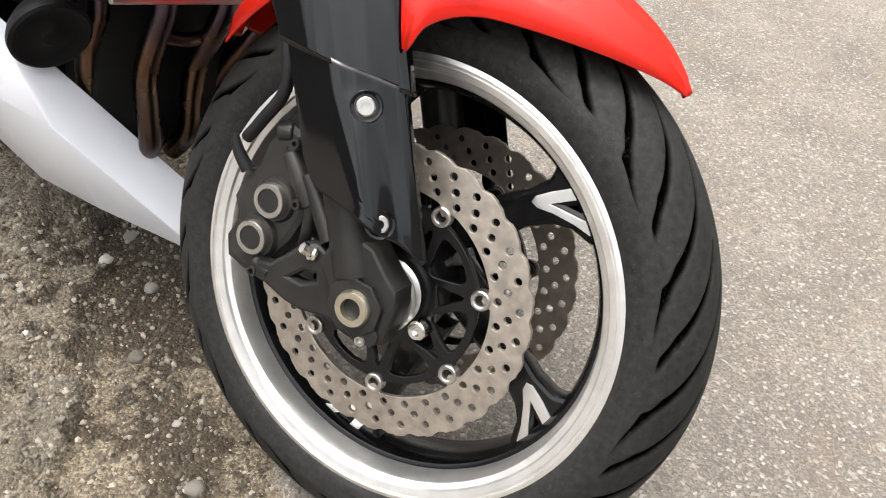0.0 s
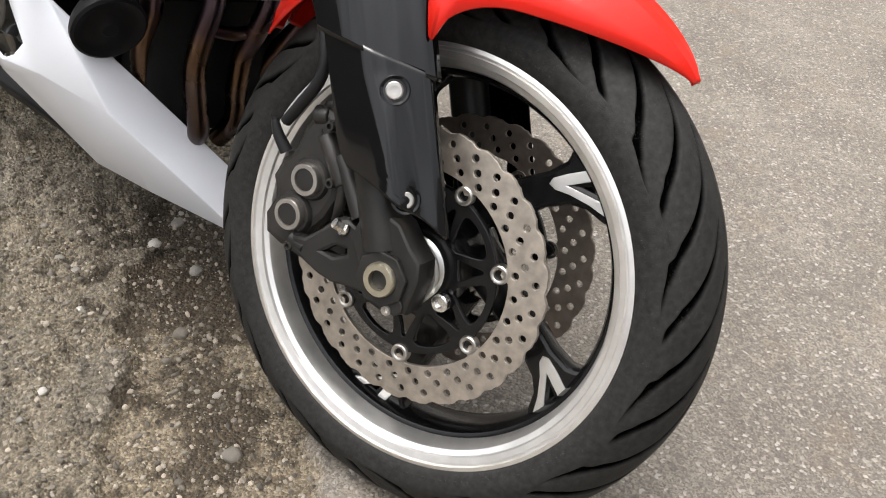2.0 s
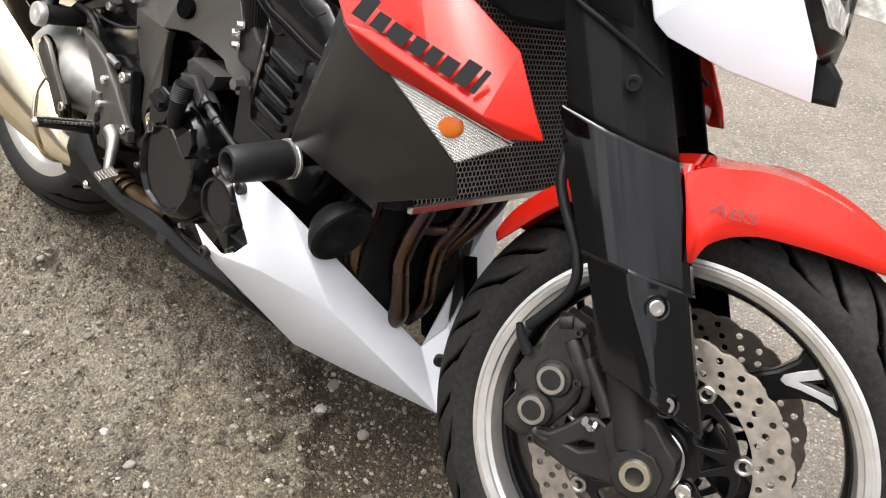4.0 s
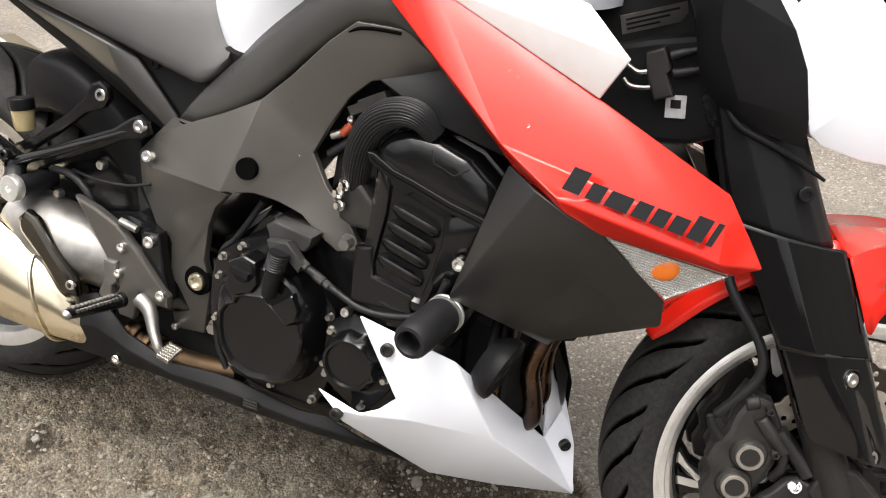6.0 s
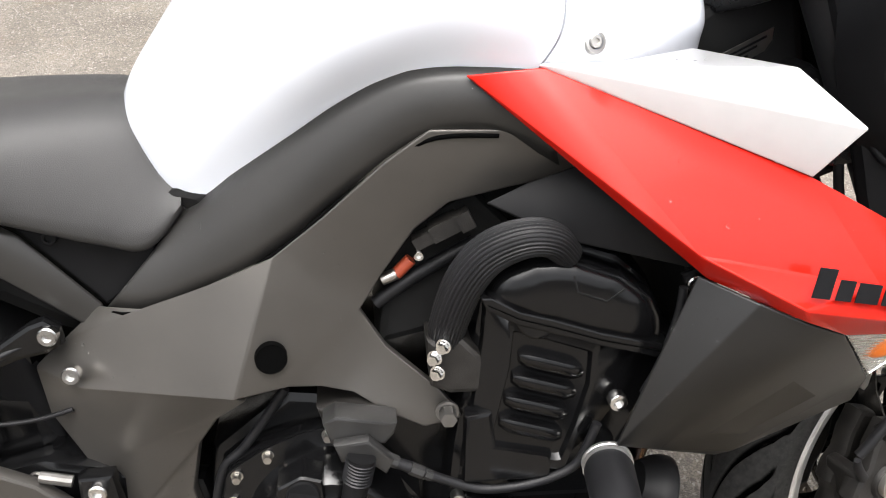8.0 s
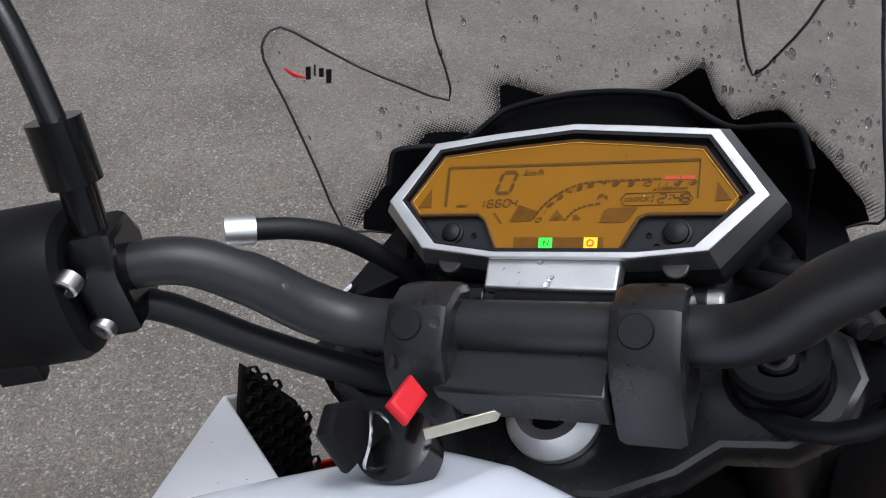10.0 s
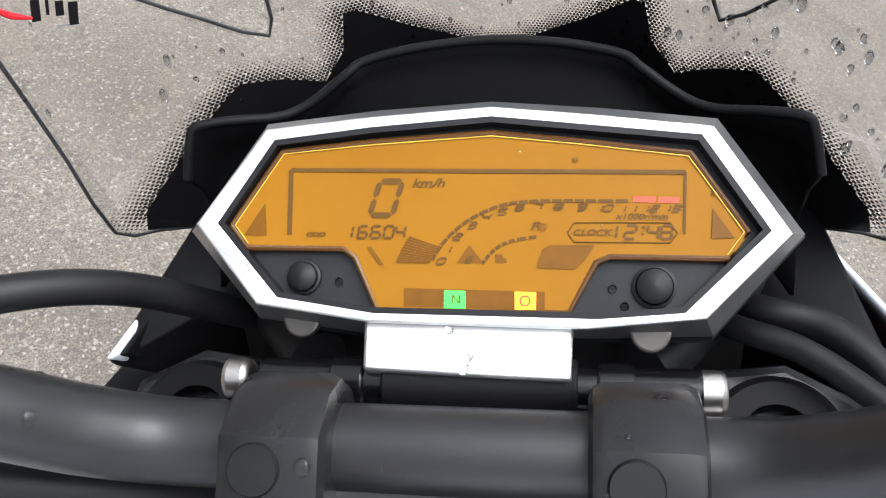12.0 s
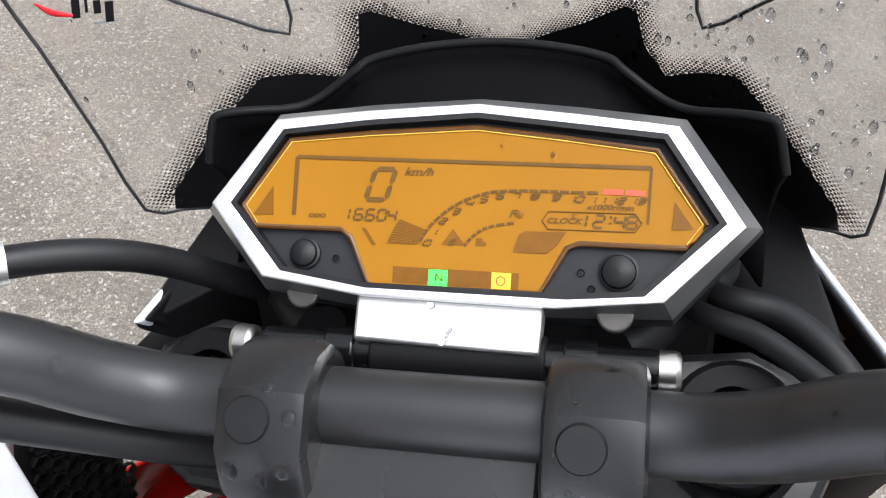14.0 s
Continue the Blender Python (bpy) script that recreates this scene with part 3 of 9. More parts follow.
def fork_leg(m):
    bm = bmesh.new()
    add_cyl(bm, fk(0, -0.105, 0.36), fk(0, -0.105, 0.705), 0.0285, n=32)
    add_cyl(bm, fk(0, -0.105, 0.705), fk(0, -0.105, 0.722), 0.026, 0.022, n=32)
    leg = part("fork_leg", bm, BAR, label="black upside-down fork leg", steer=True, m=m)
    bm = bmesh.new()
    add_cyl(bm, fk(-0.012, -0.105, 0.03), fk(-0.012, -0.105, 0.37), 0.0235, n=32)
    part("slider_tube", bm, FORKGREY, leg, "dull dark grey lower fork tube", True, m=m)
    bm = bmesh.new()
    add_lathe(bm, [(0.0, 0.0), (0.0095, 0.0), (0.0095, 0.008), (0.008, 0.0095), (0.005, 0.0095), (0.005, 0.016), (0.0, 0.016)], Matrix.Translation(fk(0, -0.105, 0.722)) @ frame_along(SX), 20)
    part("fork_cap", bm, FORKGREY, leg, "dark metal adjuster nut", True, m=m)
    bm = bmesh.new()
    add_lathe(bm, [(0.013, 0.0), (0.0215, 0.0), (0.0235, 0.003), (0.0235, 0.01), (0.021, 0.012), (0.013, 0.012)], Matrix.Translation(fk(0, -0.105, 0.722)) @ frame_along(SX), 32)
    part("fork_cap_ring", bm, PLASTIC, leg, steer=True, m=m)
    # the foot that clamps the axle
    bm = bmesh.new()
    outline_plate(bm, [(-0.05, 0.336), (-0.046, 0.352), (-0.03, 0.372), (-0.006, 0.368), (0.012, 0.352), (0.026, 0.342), (0.03, 0.326), (0.028, 0.29), (0.008, 0.281), (-0.012, 0.283), (-0.025, 0.291), (-0.03, 0.31)],
                  0.034, bevel=0.004, m=Matrix.Translation((0, -0.1035, 0)) @ Matrix.Rotation(radians(90), 4, "X"))
    for at, wide_, deep_ in (((-0.004, 0.3125), 0.028, 0.006), ((0.018, 0.292), 0.009, 0.003)):
        outline_plate(bm, [(at[0] + wide_ * math.cos(t), at[1] + wide_ * math.sin(t)) for t in (math.pi * q / 4 + 0.39 for q in range(8))], deep_, bevel=0.0015, m=Matrix.Translation((0, -0.1205 - deep_ / 2, 0)) @ Matrix.Rotation(radians(90), 4, "X"))
    foot = part("fork_foot", bm, FORKGREY, leg, "dark cast fork foot round the axle", True, m=m)
    bm = bmesh.new()
    add_lathe(bm, [(0.0, -0.004), (0.0105, -0.004), (0.0105, 0.006), (0.0165, 0.006), (0.018, 0.003), (0.018, -0.01)], Matrix.Translation((-0.003, -0.1265, 0.3125)) @ frame_along((0, -1, 0)), 32)
    part("axle_end", bm, BRASS, foot, "pale brassy end of the hollow axle", True, m=m)
    bm = bmesh.new()
    add_lathe(bm, [(0.02, -0.016), (0.036, -0.016), (0.0385, -0.012), (0.0385, -0.006), (0.034, -0.002), (0.032, 0.004), (0.036, 0.007), (0.0375, 0.012), (0.036, 0.016), (0.02, 0.016)],
              Matrix.Translation((0.0, -0.07, 0.314)) @ frame_along((0, -1, 0)), 40)
    part("axle_spacer", bm, ALU, foot, "bright stepped spacer beside the hub", True, m=m)
    # gloss guard: an upper shell that overlaps a lower one along a slanted edge
    guard = part("fork_guard", guard_shell(m_left=[(0.18, -0.036), (0.253, -0.036), (0.27, -0.038), (0.364, -0.044), (0.41, -0.041)], right=0.0665, low=[(-0.045, 0.2505), (-0.03, 0.2425), (0.002, 0.226), (0.066, 0.187), (0.08, 0.18)],
                                           top=[(-0.045, 0.405), (-0.018, 0.386), (0.037, 0.347), (0.08, 0.319)], prof=[(-0.05, -0.1435), (-0.044, -0.144), (-0.02, -0.1462), (-0.008, -0.1466), (0.002, -0.1455), (0.012, -0.1418), (0.020, -0.1371), (0.028, -0.1327), (0.038, -0.1268), (0.0490, -0.1195), (0.0491, -0.1194), (0.0600, -0.1125), (0.0650, -0.1075), (0.0665, -0.102)]),
                 GLOSS, leg, "glossy black fork guard", True, solid=0.0014, m=m, smooth=20)
    part("lower_guard", guard_shell(m_left=[(0.03, 0.064), (0.041, 0.054), (0.071, 0.024), (0.092, 0.002), (0.117, -0.024), (0.132, -0.0295), (0.151, -0.031), (0.189, -0.031), (0.25, -0.032)], right=0.062, low=[(-0.045, 0.118), (-0.024, 0.1165), (0.002, 0.092), (0.024, 0.071), (0.056, 0.040), (0.08, 0.036)],
                                    top=[(-0.045, 0.256), (-0.03, 0.248), (0.002, 0.232), (0.066, 0.193), (0.08, 0.186)], prof=[(-0.05, -0.139), (-0.031, -0.1405), (0.0, -0.1425), (0.010, -0.1425), (0.018, -0.1402), (0.028, -0.1347), (0.037, -0.1280), (0.0455, -0.1225), (0.0456, -0.1224), (0.0560, -0.1155), (0.0605, -0.111), (0.062, -0.106)], diagonal=0.16),
         GLOSS, guard, "narrow lower part of the fork guard", True, solid=0.0014, m=m, smooth=20)
    for s in (0.183, 0.081):
        bm = bmesh.new()
        add_lathe(bm, [(0.0, -0.001), (0.010, -0.001), (0.0112, 0.003), (0.0135, 0.0035), (0.0145, 0.002), (0.0145, -0.008)], Matrix.Translation(fk(0.033, -0.1308, s)) @ frame_along((0.55, -1, 0.27)), 28)
        part("bolt_collar", bm, GLOSS, guard, steer=True, m=m)
        if m is None:
            bolt(fk(0.033, -0.1318, s), (0.55, -1, 0.27), 0.0085, guard, STEEL, steer=True, h=0.0045)
    # matt cover above it, its lower edge cut on a slant
    cover = part("fork_cover", guard_shell(m_left=[(0.3, -0.038), (0.4, -0.042), (0.48, -0.035), (0.51, -0.031), (0.57, -0.025), (0.64, -0.02), (0.69, -0.018)], right=0.058, low=[(-0.045, 0.4), (-0.018, 0.382), (0.037, 0.342), (0.08, 0.314)], top=[(-0.045, 0.69), (0.08, 0.69)],
                                           prof=[(-0.05, -0.113), (-0.038, -0.122), (-0.01, -0.1355), (0.02, -0.1325), (0.037, -0.121), (0.0371, -0.1209), (0.051, -0.101), (0.058, -0.08)]), PLASTIC, leg, "matt black cover on the upper fork leg", True, solid=0.003, m=m, smooth=20)
    tube("cover_ridge", [(-0.28, -0.124, 0.833), (-0.267, -0.126, 0.803), (-0.253, -0.13, 0.78), (-0.236, -0.136, 0.76), (-0.199, -0.138, 0.746), (-0.163, -0.132, 0.731), (-0.129, -0.118, 0.714)], [0.0015, 0.003, 0.0035, 0.004, 0.004, 0.0035, 0.002], PLASTIC, cover, steer=True, m=m)
    P = dict(a=(-0.303, -0.170, 0.945), b=(-0.288, -0.176, 0.900), c=(-0.279, -0.163, 0.850), d=(-0.246, -0.152, 0.790), e=(-0.205, -0.143, 0.757), f=(-0.262, -0.167, 0.936), g=(-0.209, -0.176, 0.868), h=(-0.187, -0.170, 0.830), i=(-0.172, -0.162, 0.780), j=(-0.165, -0.148, 0.748),
             k=(-0.316, -0.135, 0.932), l=(-0.303, -0.125, 0.860), n=(-0.285, -0.122, 0.800), o=(-0.245, -0.125, 0.762), p=(-0.255, -0.135, 0.938), q=(-0.190, -0.132, 0.775))
    part("cover_wing", facets(P, "abgf bchg cdih deji abk bcl bkl cln cdn dno deo afpk jeoq ijq"), PLASTIC, cover, "matt black flared side of the fork cover", True, solid=0.003, bevel=0.003, m=m, smooth=25)
    if m is None:
        bolt((-0.149, -0.137, 0.698), (0.1, -1, 0), 0.009, cover, PLASTIC, steer=True, h=0.004)
    return leg


fork_right, fork_left = both(fork_leg)
bolt((0.045, -0.074, 0.297), (0, -1, 0), 0.0095, fork_right, CHROME, steer=True, h=0.006)
bolt((0.012, -0.12, 0.284), (0, -1, 0), 0.0055, fork_right, STEEL, steer=True, h=0.006)

# ---- front calipers ----
def caliper(m):
    bm = bmesh.new()
    body = [(-0.137, 0.432), (-0.121, 0.428), (-0.108, 0.407), (-0.099, 0.387), (-0.102, 0.352), (-0.109, 0.33), (-0.121, 0.31), (-0.128, 0.286), (-0.146, 0.281), (-0.163, 0.285), (-0.168, 0.3), (-0.161, 0.32), (-0.164, 0.334), (-0.17, 0.344), (-0.165, 0.362), (-0.152, 0.38), (-0.148, 0.406)]
    face = Matrix.Rotation(radians(90), 4, "X")
    outline_plate(bm, body, 0.026, bevel=0.008, m=Matrix.Translation((0, -0.087, 0)) @ face)
    cal = part("brake_caliper", bm, CAST, label="grey cast four-piston brake caliper", steer=True, m=m, smooth=40)
    bm = bmesh.new()
    outline_plate(bm, [(x * 0.96 - 0.004, z * 0.96 + 0.014) for x, z in body], 0.03, bevel=0.006, m=Matrix.Translation((0, -0.044, 0)) @ face)
    part("inner_half", bm, CAST, cal, steer=True, m=m, smooth=40)
    bm = bmesh.new()
    add_box(bm, (-0.158, -0.068, 0.352), (0.018, 0.05, 0.05), Matrix.Rotation(radians(-14), 4, "Y"))
    part("caliper_bridge", bm, CAST, cal, steer=True, m=m, bevel=0.004)
    for x, z in ((-0.129, 0.361), (-0.138, 0.317)):
        bm = bmesh.new()
        add_lathe(bm, [(0.025, -0.02), (0.0235, -0.004), (0.021, 0.0), (0.016, 0.0)], Matrix.Translation((x, -0.1045, z)) @ frame_along((0, -1, 0)), 32)
        part("piston_boss", bm, CAST, cal, steer=True, m=m)
    for a, b, r in (((-0.125, -0.1, 0.412), (-0.088, -0.102, 0.372), 0.0105), ((-0.146, -0.094, 0.425), (-0.13, -0.094, 0.43), 0.011), ((-0.118, -0.094, 0.29), (-0.112, -0.1, 0.282), 0.012)):
        bm = bmesh.new()
        add_cyl(bm, a, b, r, r * 0.9, n=16)
        part("cast_lug", bm, CAST, cal, steer=True, m=m, bevel=0.002)
    for x, z in ((-0.129, 0.361), (-0.138, 0.317)):
        bm = bmesh.new()
        add_lathe(bm, [(0.0172, -0.006), (0.0172, 0.003), (0.0165, 0.004), (0.0122, 0.004), (0.0118, 0.002)], Matrix.Translation((x, -0.109, z)) @ frame_along((0, -1, 0)), 36)
        pc = part("piston_cap_ring", bm, STEEL, cal, "bright ring round a piston cap", True, m=m)
        bm = bmesh.new()
        add_lathe(bm, [(0.0119, 0.0), (0.0116, 0.0028), (0.004, 0.0032), (0, 0.0032)], Matrix.Translation((x, -0.109, z)) @ frame_along((0, -1, 0)), 32)
        part("piston_cap", bm, FORKGREY, pc, steer=True, m=m)
    for k in range(6):
        bm = bmesh.new()
        add_box(bm, (0, 0, 0), (0.0042, 0.001, 0.005))
        part("cast_mark", bm, FORKGREY, cal, steer=True, m=(m or Matrix()) @ Matrix.Translation((-0.133 + 0.0055 * k, -0.1005, 0.412 - 0.0062 * k)) @ Matrix.Rotation(radians(48), 4, "Y"), smooth=0)
    tube("bridge_pipe", [(-0.1, -0.1, 0.39), (-0.09, -0.103, 0.375), (-0.087, -0.1, 0.35), (-0.092, -0.09, 0.33)], 0.006, CAST, cal, steer=True, m=m)
    tube("bleed_nipple", [(-0.168, -0.1, 0.375), (-0.18, -0.105, 0.39), (-0.187, -0.108, 0.405)], [0.007, 0.006, 0.004], RUBBER, cal, steer=True, m=m)
    # the arms that carry it from the fork foot
    bm = bmesh.new()
    outline_plate(bm, [(-0.122, 0.296), (-0.108, 0.3), (-0.09, 0.32), (-0.079, 0.336), (-0.066, 0.342), (-0.052, 0.338), (-0.03, 0.345), (-0.02, 0.33), (-0.026, 0.284), (-0.045, 0.281), (-0.066, 0.276), (-0.084, 0.277), (-0.108, 0.283), (-0.12, 0.284)],
                  0.016, [[(-0.093, 0.296), (-0.074, 0.316), (-0.056, 0.32), (-0.052, 0.308), (-0.07, 0.296)]], bevel=0.004, m=Matrix.Translation((0, -0.104, 0)) @ face)
    add_cyl(bm, (-0.1, -0.1, 0.4), (-0.055, -0.105, 0.352), 0.009, 0.011, n=14)
    add_cyl(bm, (-0.128, -0.1, 0.292), (-0.108, -0.104, 0.29), 0.0115, 0.0095, n=14)
    part("caliper_mount", bm, FORKGREY, cal, "dark forked mounting arm", True, m=m)
    bolt((-0.068, -0.112, 0.335), (-0.5, -0.6, 0.3), 0.006, cal, CHROME, steer=True, h=0.012, hexa=True) if m is None else None
    for x, z in ((-0.118, 0.425), (-0.1, 0.37), (-0.128, 0.284)):
        if m is None:
            bolt((x, -0.104, z), (0, -1, 0), 0.0055, cal, CAST, steer=True, h=0.008)
    return cal


caliper_right, caliper_left = both(caliper)
tube("brake_hose", [(-0.21, -0.075, 0.64), (-0.2, -0.1, 0.575), (-0.152, -0.112, 0.51), (-0.142, -0.112, 0.47), (-0.162, -0.106, 0.43), (-0.178, -0.1, 0.405)], 0.0062, RUBBER,
     caliper_right, "black rubber front brake hose", True, 12)

# ---- front mudguard ----
def mudguard():
    bm = bmesh.new()
    rows = []
    st = [(56.6, 0.328, 0.004, 0.326, 0.007, 0.3235), (60, 0.333, 0.016, 0.331, 0.024, 0.3195), (66, 0.336, 0.03, 0.335, 0.047, 0.308), (73, 0.337, 0.04, 0.338, 0.068, 0.296),
          (80, 0.3375, 0.05, 0.340, 0.085, 0.287), (87, 0.3375, 0.064, 0.340, 0.1, 0.28), (92, 0.337, 0.078, 0.338, 0.108, 0.27), (96, 0.337, 0.092, 0.334, 0.113, 0.256), (99.3, 0.337, 0.1, 0.332, 0.1165, 0.236),
          (103.4, 0.339, 0.102, 0.322, 0.104, 0.318)]
    rear = [(103.4, 0.339, 0.06, 0.33, 0.07, 0.315), (110, 0.338, 0.06, 0.33, 0.071, 0.31), (122, 0.336, 0.059, 0.328, 0.071, 0.304), (135, 0.333, 0.056, 0.326, 0.068, 0.302), (144, 0.33, 0.048, 0.323, 0.062, 0.302),
            (150, 0.325, 0.036, 0.318, 0.05, 0.307)]
    for stations in (st, rear):
        rows = []
        for a, rc, y1, r1, y2, r2 in smooth_path(stations, 4):
            c, s = math.cos(radians(a)), math.sin(radians(a))
            row = []
            for y, r in ((-y2, r2), (-(y1 * 0.4 + y2 * 0.6), r1 * 0.4 + r2 * 0.6 + 0.0005), (-y1, r1), (-y1 * 0.55, (rc + r1) / 2 - 0.006), (0, rc), (y1 * 0.55, (rc + r1) / 2 - 0.006), (y1, r1), (y1 * 0.4 + y2 * 0.6, r1 * 0.4 + r2 * 0.6 + 0.0005), (y2, r2)):
                row.append(bm.verts.new((HUB.x + r * c, y, HUB.z + r * s)))
            rows.append(row)
        for p, q in zip(rows, rows[1:]):
            for k in range(8):
                bm.faces.new((p[k], q[k], q[k + 1], p[k + 1]))
    bmesh.ops.recalc_face_normals(bm, faces=bm.faces)
    return bm


front_mudguard = part("front_mudguard", mudguard(), RED, label="glossy red front mudguard", steer=True, solid=0.0025, smooth=24)


def writing(name, text, size, m, mat, parent=None, label="", steer=False, shear=0.0, depth=0.0003, align="LEFT", bold=0.0):
    """Letters in the built-in font, as flat raised print."""
    cu = bpy.data.curves.new(name, "FONT")
    cu.body, cu.size, cu.shear, cu.extrude, cu.align_x, cu.offset = text, size, shear, depth, align, bold * size
    ob = bpy.data.objects.new(name, cu)
    me = bpy.data.meshes.new_from_object(ob)
    bpy.data.objects.remove(ob)
    bpy.data.curves.remove(cu)
    bm = bmesh.new()
    bm.from_mesh(me)
    bpy.data.meshes.remove(me)
    return part(name, bm, mat, parent, label, steer, m=m, smooth=0)


def on_plane(o, right, up, lift=0.0):
    """The pose of print at o that reads along right."""
    r = Vector(right).normalized()
    n = r.cross(Vector(up)).normalized()
    u = n.cross(r)
    return Matrix.Translation(Vector(o) + n * lift) @ Matrix((r, u, n)).transposed().to_4x4()


LET0, LET1 = Vector((-0.039, -0.112, 0.6)), Vector((0.015, -0.101, 0.604))
LETTER = material("dark_red_grey_print", (0.10, 0.018, 0.016), 0.4, var=0.1, scale=60)
writing("mudguard_lettering", "ABS", 0.0165, on_plane(LET0, LET1 - LET0, (0.0, 0.25, 1), 0.003) @ Matrix.Diagonal((1.75, 1, 1, 1)), LETTER, front_mudguard, "thin dark grey lettering", True, 0.15)


# ---- tank ----
TANK = [(-0.955, 0.03, 0.795, 0.036, 0.808, 0.024, 0.822, 0.826), (-0.935, 0.075, 0.775, 0.085, 0.812, 0.06, 0.852, 0.864), (-0.895, 0.1, 0.737, 0.116, 0.806, 0.088, 0.895, 0.922), (-0.83, 0.124, 0.777, 0.152, 0.862, 0.124, 0.968, 1.004),
        (-0.743, 0.15, 0.842, 0.186, 0.91, 0.148, 1.03, 1.053), (-0.66, 0.168, 0.876, 0.196, 0.938, 0.152, 1.026, 1.0595), (-0.6, 0.173, 0.877, 0.192, 0.935, 0.15, 1.012, 1.0475),
        (-0.547, 0.168, 0.873, 0.17, 0.925, 0.135, 0.992, 1.026), (-0.49, 0.146, 0.872, 0.146, 0.918, 0.106, 0.97, 1.002), (-0.43, 0.108, 0.878, 0.108, 0.912, 0.074, 0.948, 0.97),
        (-0.393, 0.074, 0.882, 0.08, 0.906, 0.054, 0.936, 0.948), (-0.375, 0.03, 0.888, 0.032, 0.9, 0.022, 0.912, 0.918)]
FINE = smooth_path(TANK, 8)


SWING = np.array(smooth_path([(0, -0.03), (0.25, -0.024), (0.42, -0.007), (0.58, -0.005), (0.72, -0.02), (0.86, -0.014), (1, 0.006)], 10)).T


def bend(f):
    """How far the seam swings fore and aft, from the tank's lower edge (0) to its crown (1)."""
    return float(np.interp(f, *SWING))


def tank_skin(rows):
    bm = bmesh.new()
    rings = []
    for x, ye, ze, ym, zm, ys, zs, zt in rows:
        near = math.exp(-((x + 0.547) / 0.05) ** 2)
        half = smooth_path([(ye * 0.94, ze - 0.012), (ye, ze), (ym, zm), (ys, zs), (0, zt)], 12)
        line = [(-y, z) for y, z in half] + [(y, z) for y, z in half[-2::-1]]
        n = len(line) - 1
        rings.append([bm.verts.new((x + near * bend(1 - abs(1 - 2 * k / n)), y, z)) for k, (y, z) in enumerate(line)])
    for p, q in zip(rings, rings[1:]):
        for k in range(len(p) - 1):
            bm.faces.new((p[k], p[k + 1], q[k + 1], q[k]))
    for r in (rings[0], rings[-1]):
        bm.faces.new(r)
    bmesh.ops.recalc_face_normals(bm, faces=bm.faces)
    return bm


CUT = min(range(len(FINE)), key=lambda k: abs(FINE[k][0] + 0.547))
tank = part("fuel_tank", tank_skin(FINE[:CUT + 1]), WHITE, label="glossy white fuel tank", smooth=60)
fronts = [np.array(r) for r in FINE[CUT:]]
fronts[0] = fronts[0] + np.array([0.0022, 0, 0, 0, 0, 0, 0, 0])
tank_cover = part("tank_front_cover", tank_skin(fronts), WHITE, tank, "white front cover of the tank behind a dark seam", smooth=60)
bm = bmesh.new()
mid = np.array(FINE[CUT]) * np.array([1, 0.975, 1, 0.975, 1, 0.97, 0.996, 0.997])
mid[0] = FINE[CUT][0]
add = tank_skin([mid + np.array([-0.004, 0, 0, 0, 0, 0, 0, 0]), mid + np.array([0.0035, 0, 0, 0, 0, 0, 0, 0])])
part("seam_gasket", add, DARK, tank)
CAP = Matrix.Translation((-0.640, 0, 1.0525)) @ Matrix.Diagonal((0.88, 0.88, 1, 1)) @ Matrix.Rotation(radians(9.5), 4, "Y")
bm = bmesh.new()
add_lathe(bm, [(0.0672, -0.012), (0.0668, -0.001), (0.0652, 0.0012), (0.0495, 0.0022), (0.0488, 0.001), (0.0488, -0.004)], CAP, 64)
filler = part("filler_ring", bm, material("satin_grey_ring", (0.25, 0.245, 0.24), 0.3, metal=0.9, var=0.06, scale=40), tank, "broad satin grey ring of the fuel cap")
bm = bmesh.new()
add_lathe(bm, [(0.0484, -0.004), (0.0484, 0.0012), (0.0474, 0.0024), (0.03, 0.0034), (0, 0.0038)], CAP, 48)
part("fuel_cap", bm, GLOSS, filler, "glossy black fuel cap")
bm = bmesh.new()
outline_plate(bm, [(-0.008, -0.03), (0.008, -0.03), (0.012, -0.012), (0.006, 0.02), (-0.006, 0.02), (-0.012, -0.012)], 0.003, bevel=0.001, m=CAP @ Matrix.Translation((0.01, 0, 0.0042)) @ Matrix.Rotation(radians(90), 4, "Z"))
part("lock_flap", bm, GLOSS, filler)
for k in range(5):
    a = radians(72 * k + 20)
    bolt(CAP @ Vector((0.0605 * math.cos(a), 0.0605 * math.sin(a), 0.001)), CAP.to_3x3() @ Vector((0, 0, 1)), 0.0032, filler, FORKGREY, h=0.0012)
bm = bmesh.new()
add_lathe(bm, [(0.007, 0.003), (0.0095, 0.0026), (0.0105, 0.001), (0.0105, -0.006)], Matrix.Translation((-0.52, -0.1595, 0.896)) @ frame_along((0.2, -1, 0.3)), 28)
part("bolt_cup", bm, STEEL, tank_cover)
bolt((-0.52, -0.1605, 0.8965), (0.2, -1, 0.3), 0.0058, tank_cover, STEEL, h=0.004)

# ---- frame ----
def strip(upper, lower, bulge):
    """A skin between two edges, swelled between them."""
    bm = bmesh.new()
    u, l = smooth_path(upper, 4), smooth_path(lower, 4)
    rows = []
    for p, q in zip(u, l):
        rows.append([bm.verts.new(p * (1 - t) + q * t + np.array([0, -bulge * 4 * t * (1 - t), 0])) for t in (0, 0.2, 0.4, 0.6, 0.8, 1)])
    for p, q in zip(rows, rows[1:]):
        for k in range(5):
            bm.faces.new((p[k], p[k + 1], q[k + 1], q[k]))
    bmesh.ops.recalc_face_normals(bm, faces=bm.faces)
    return bm


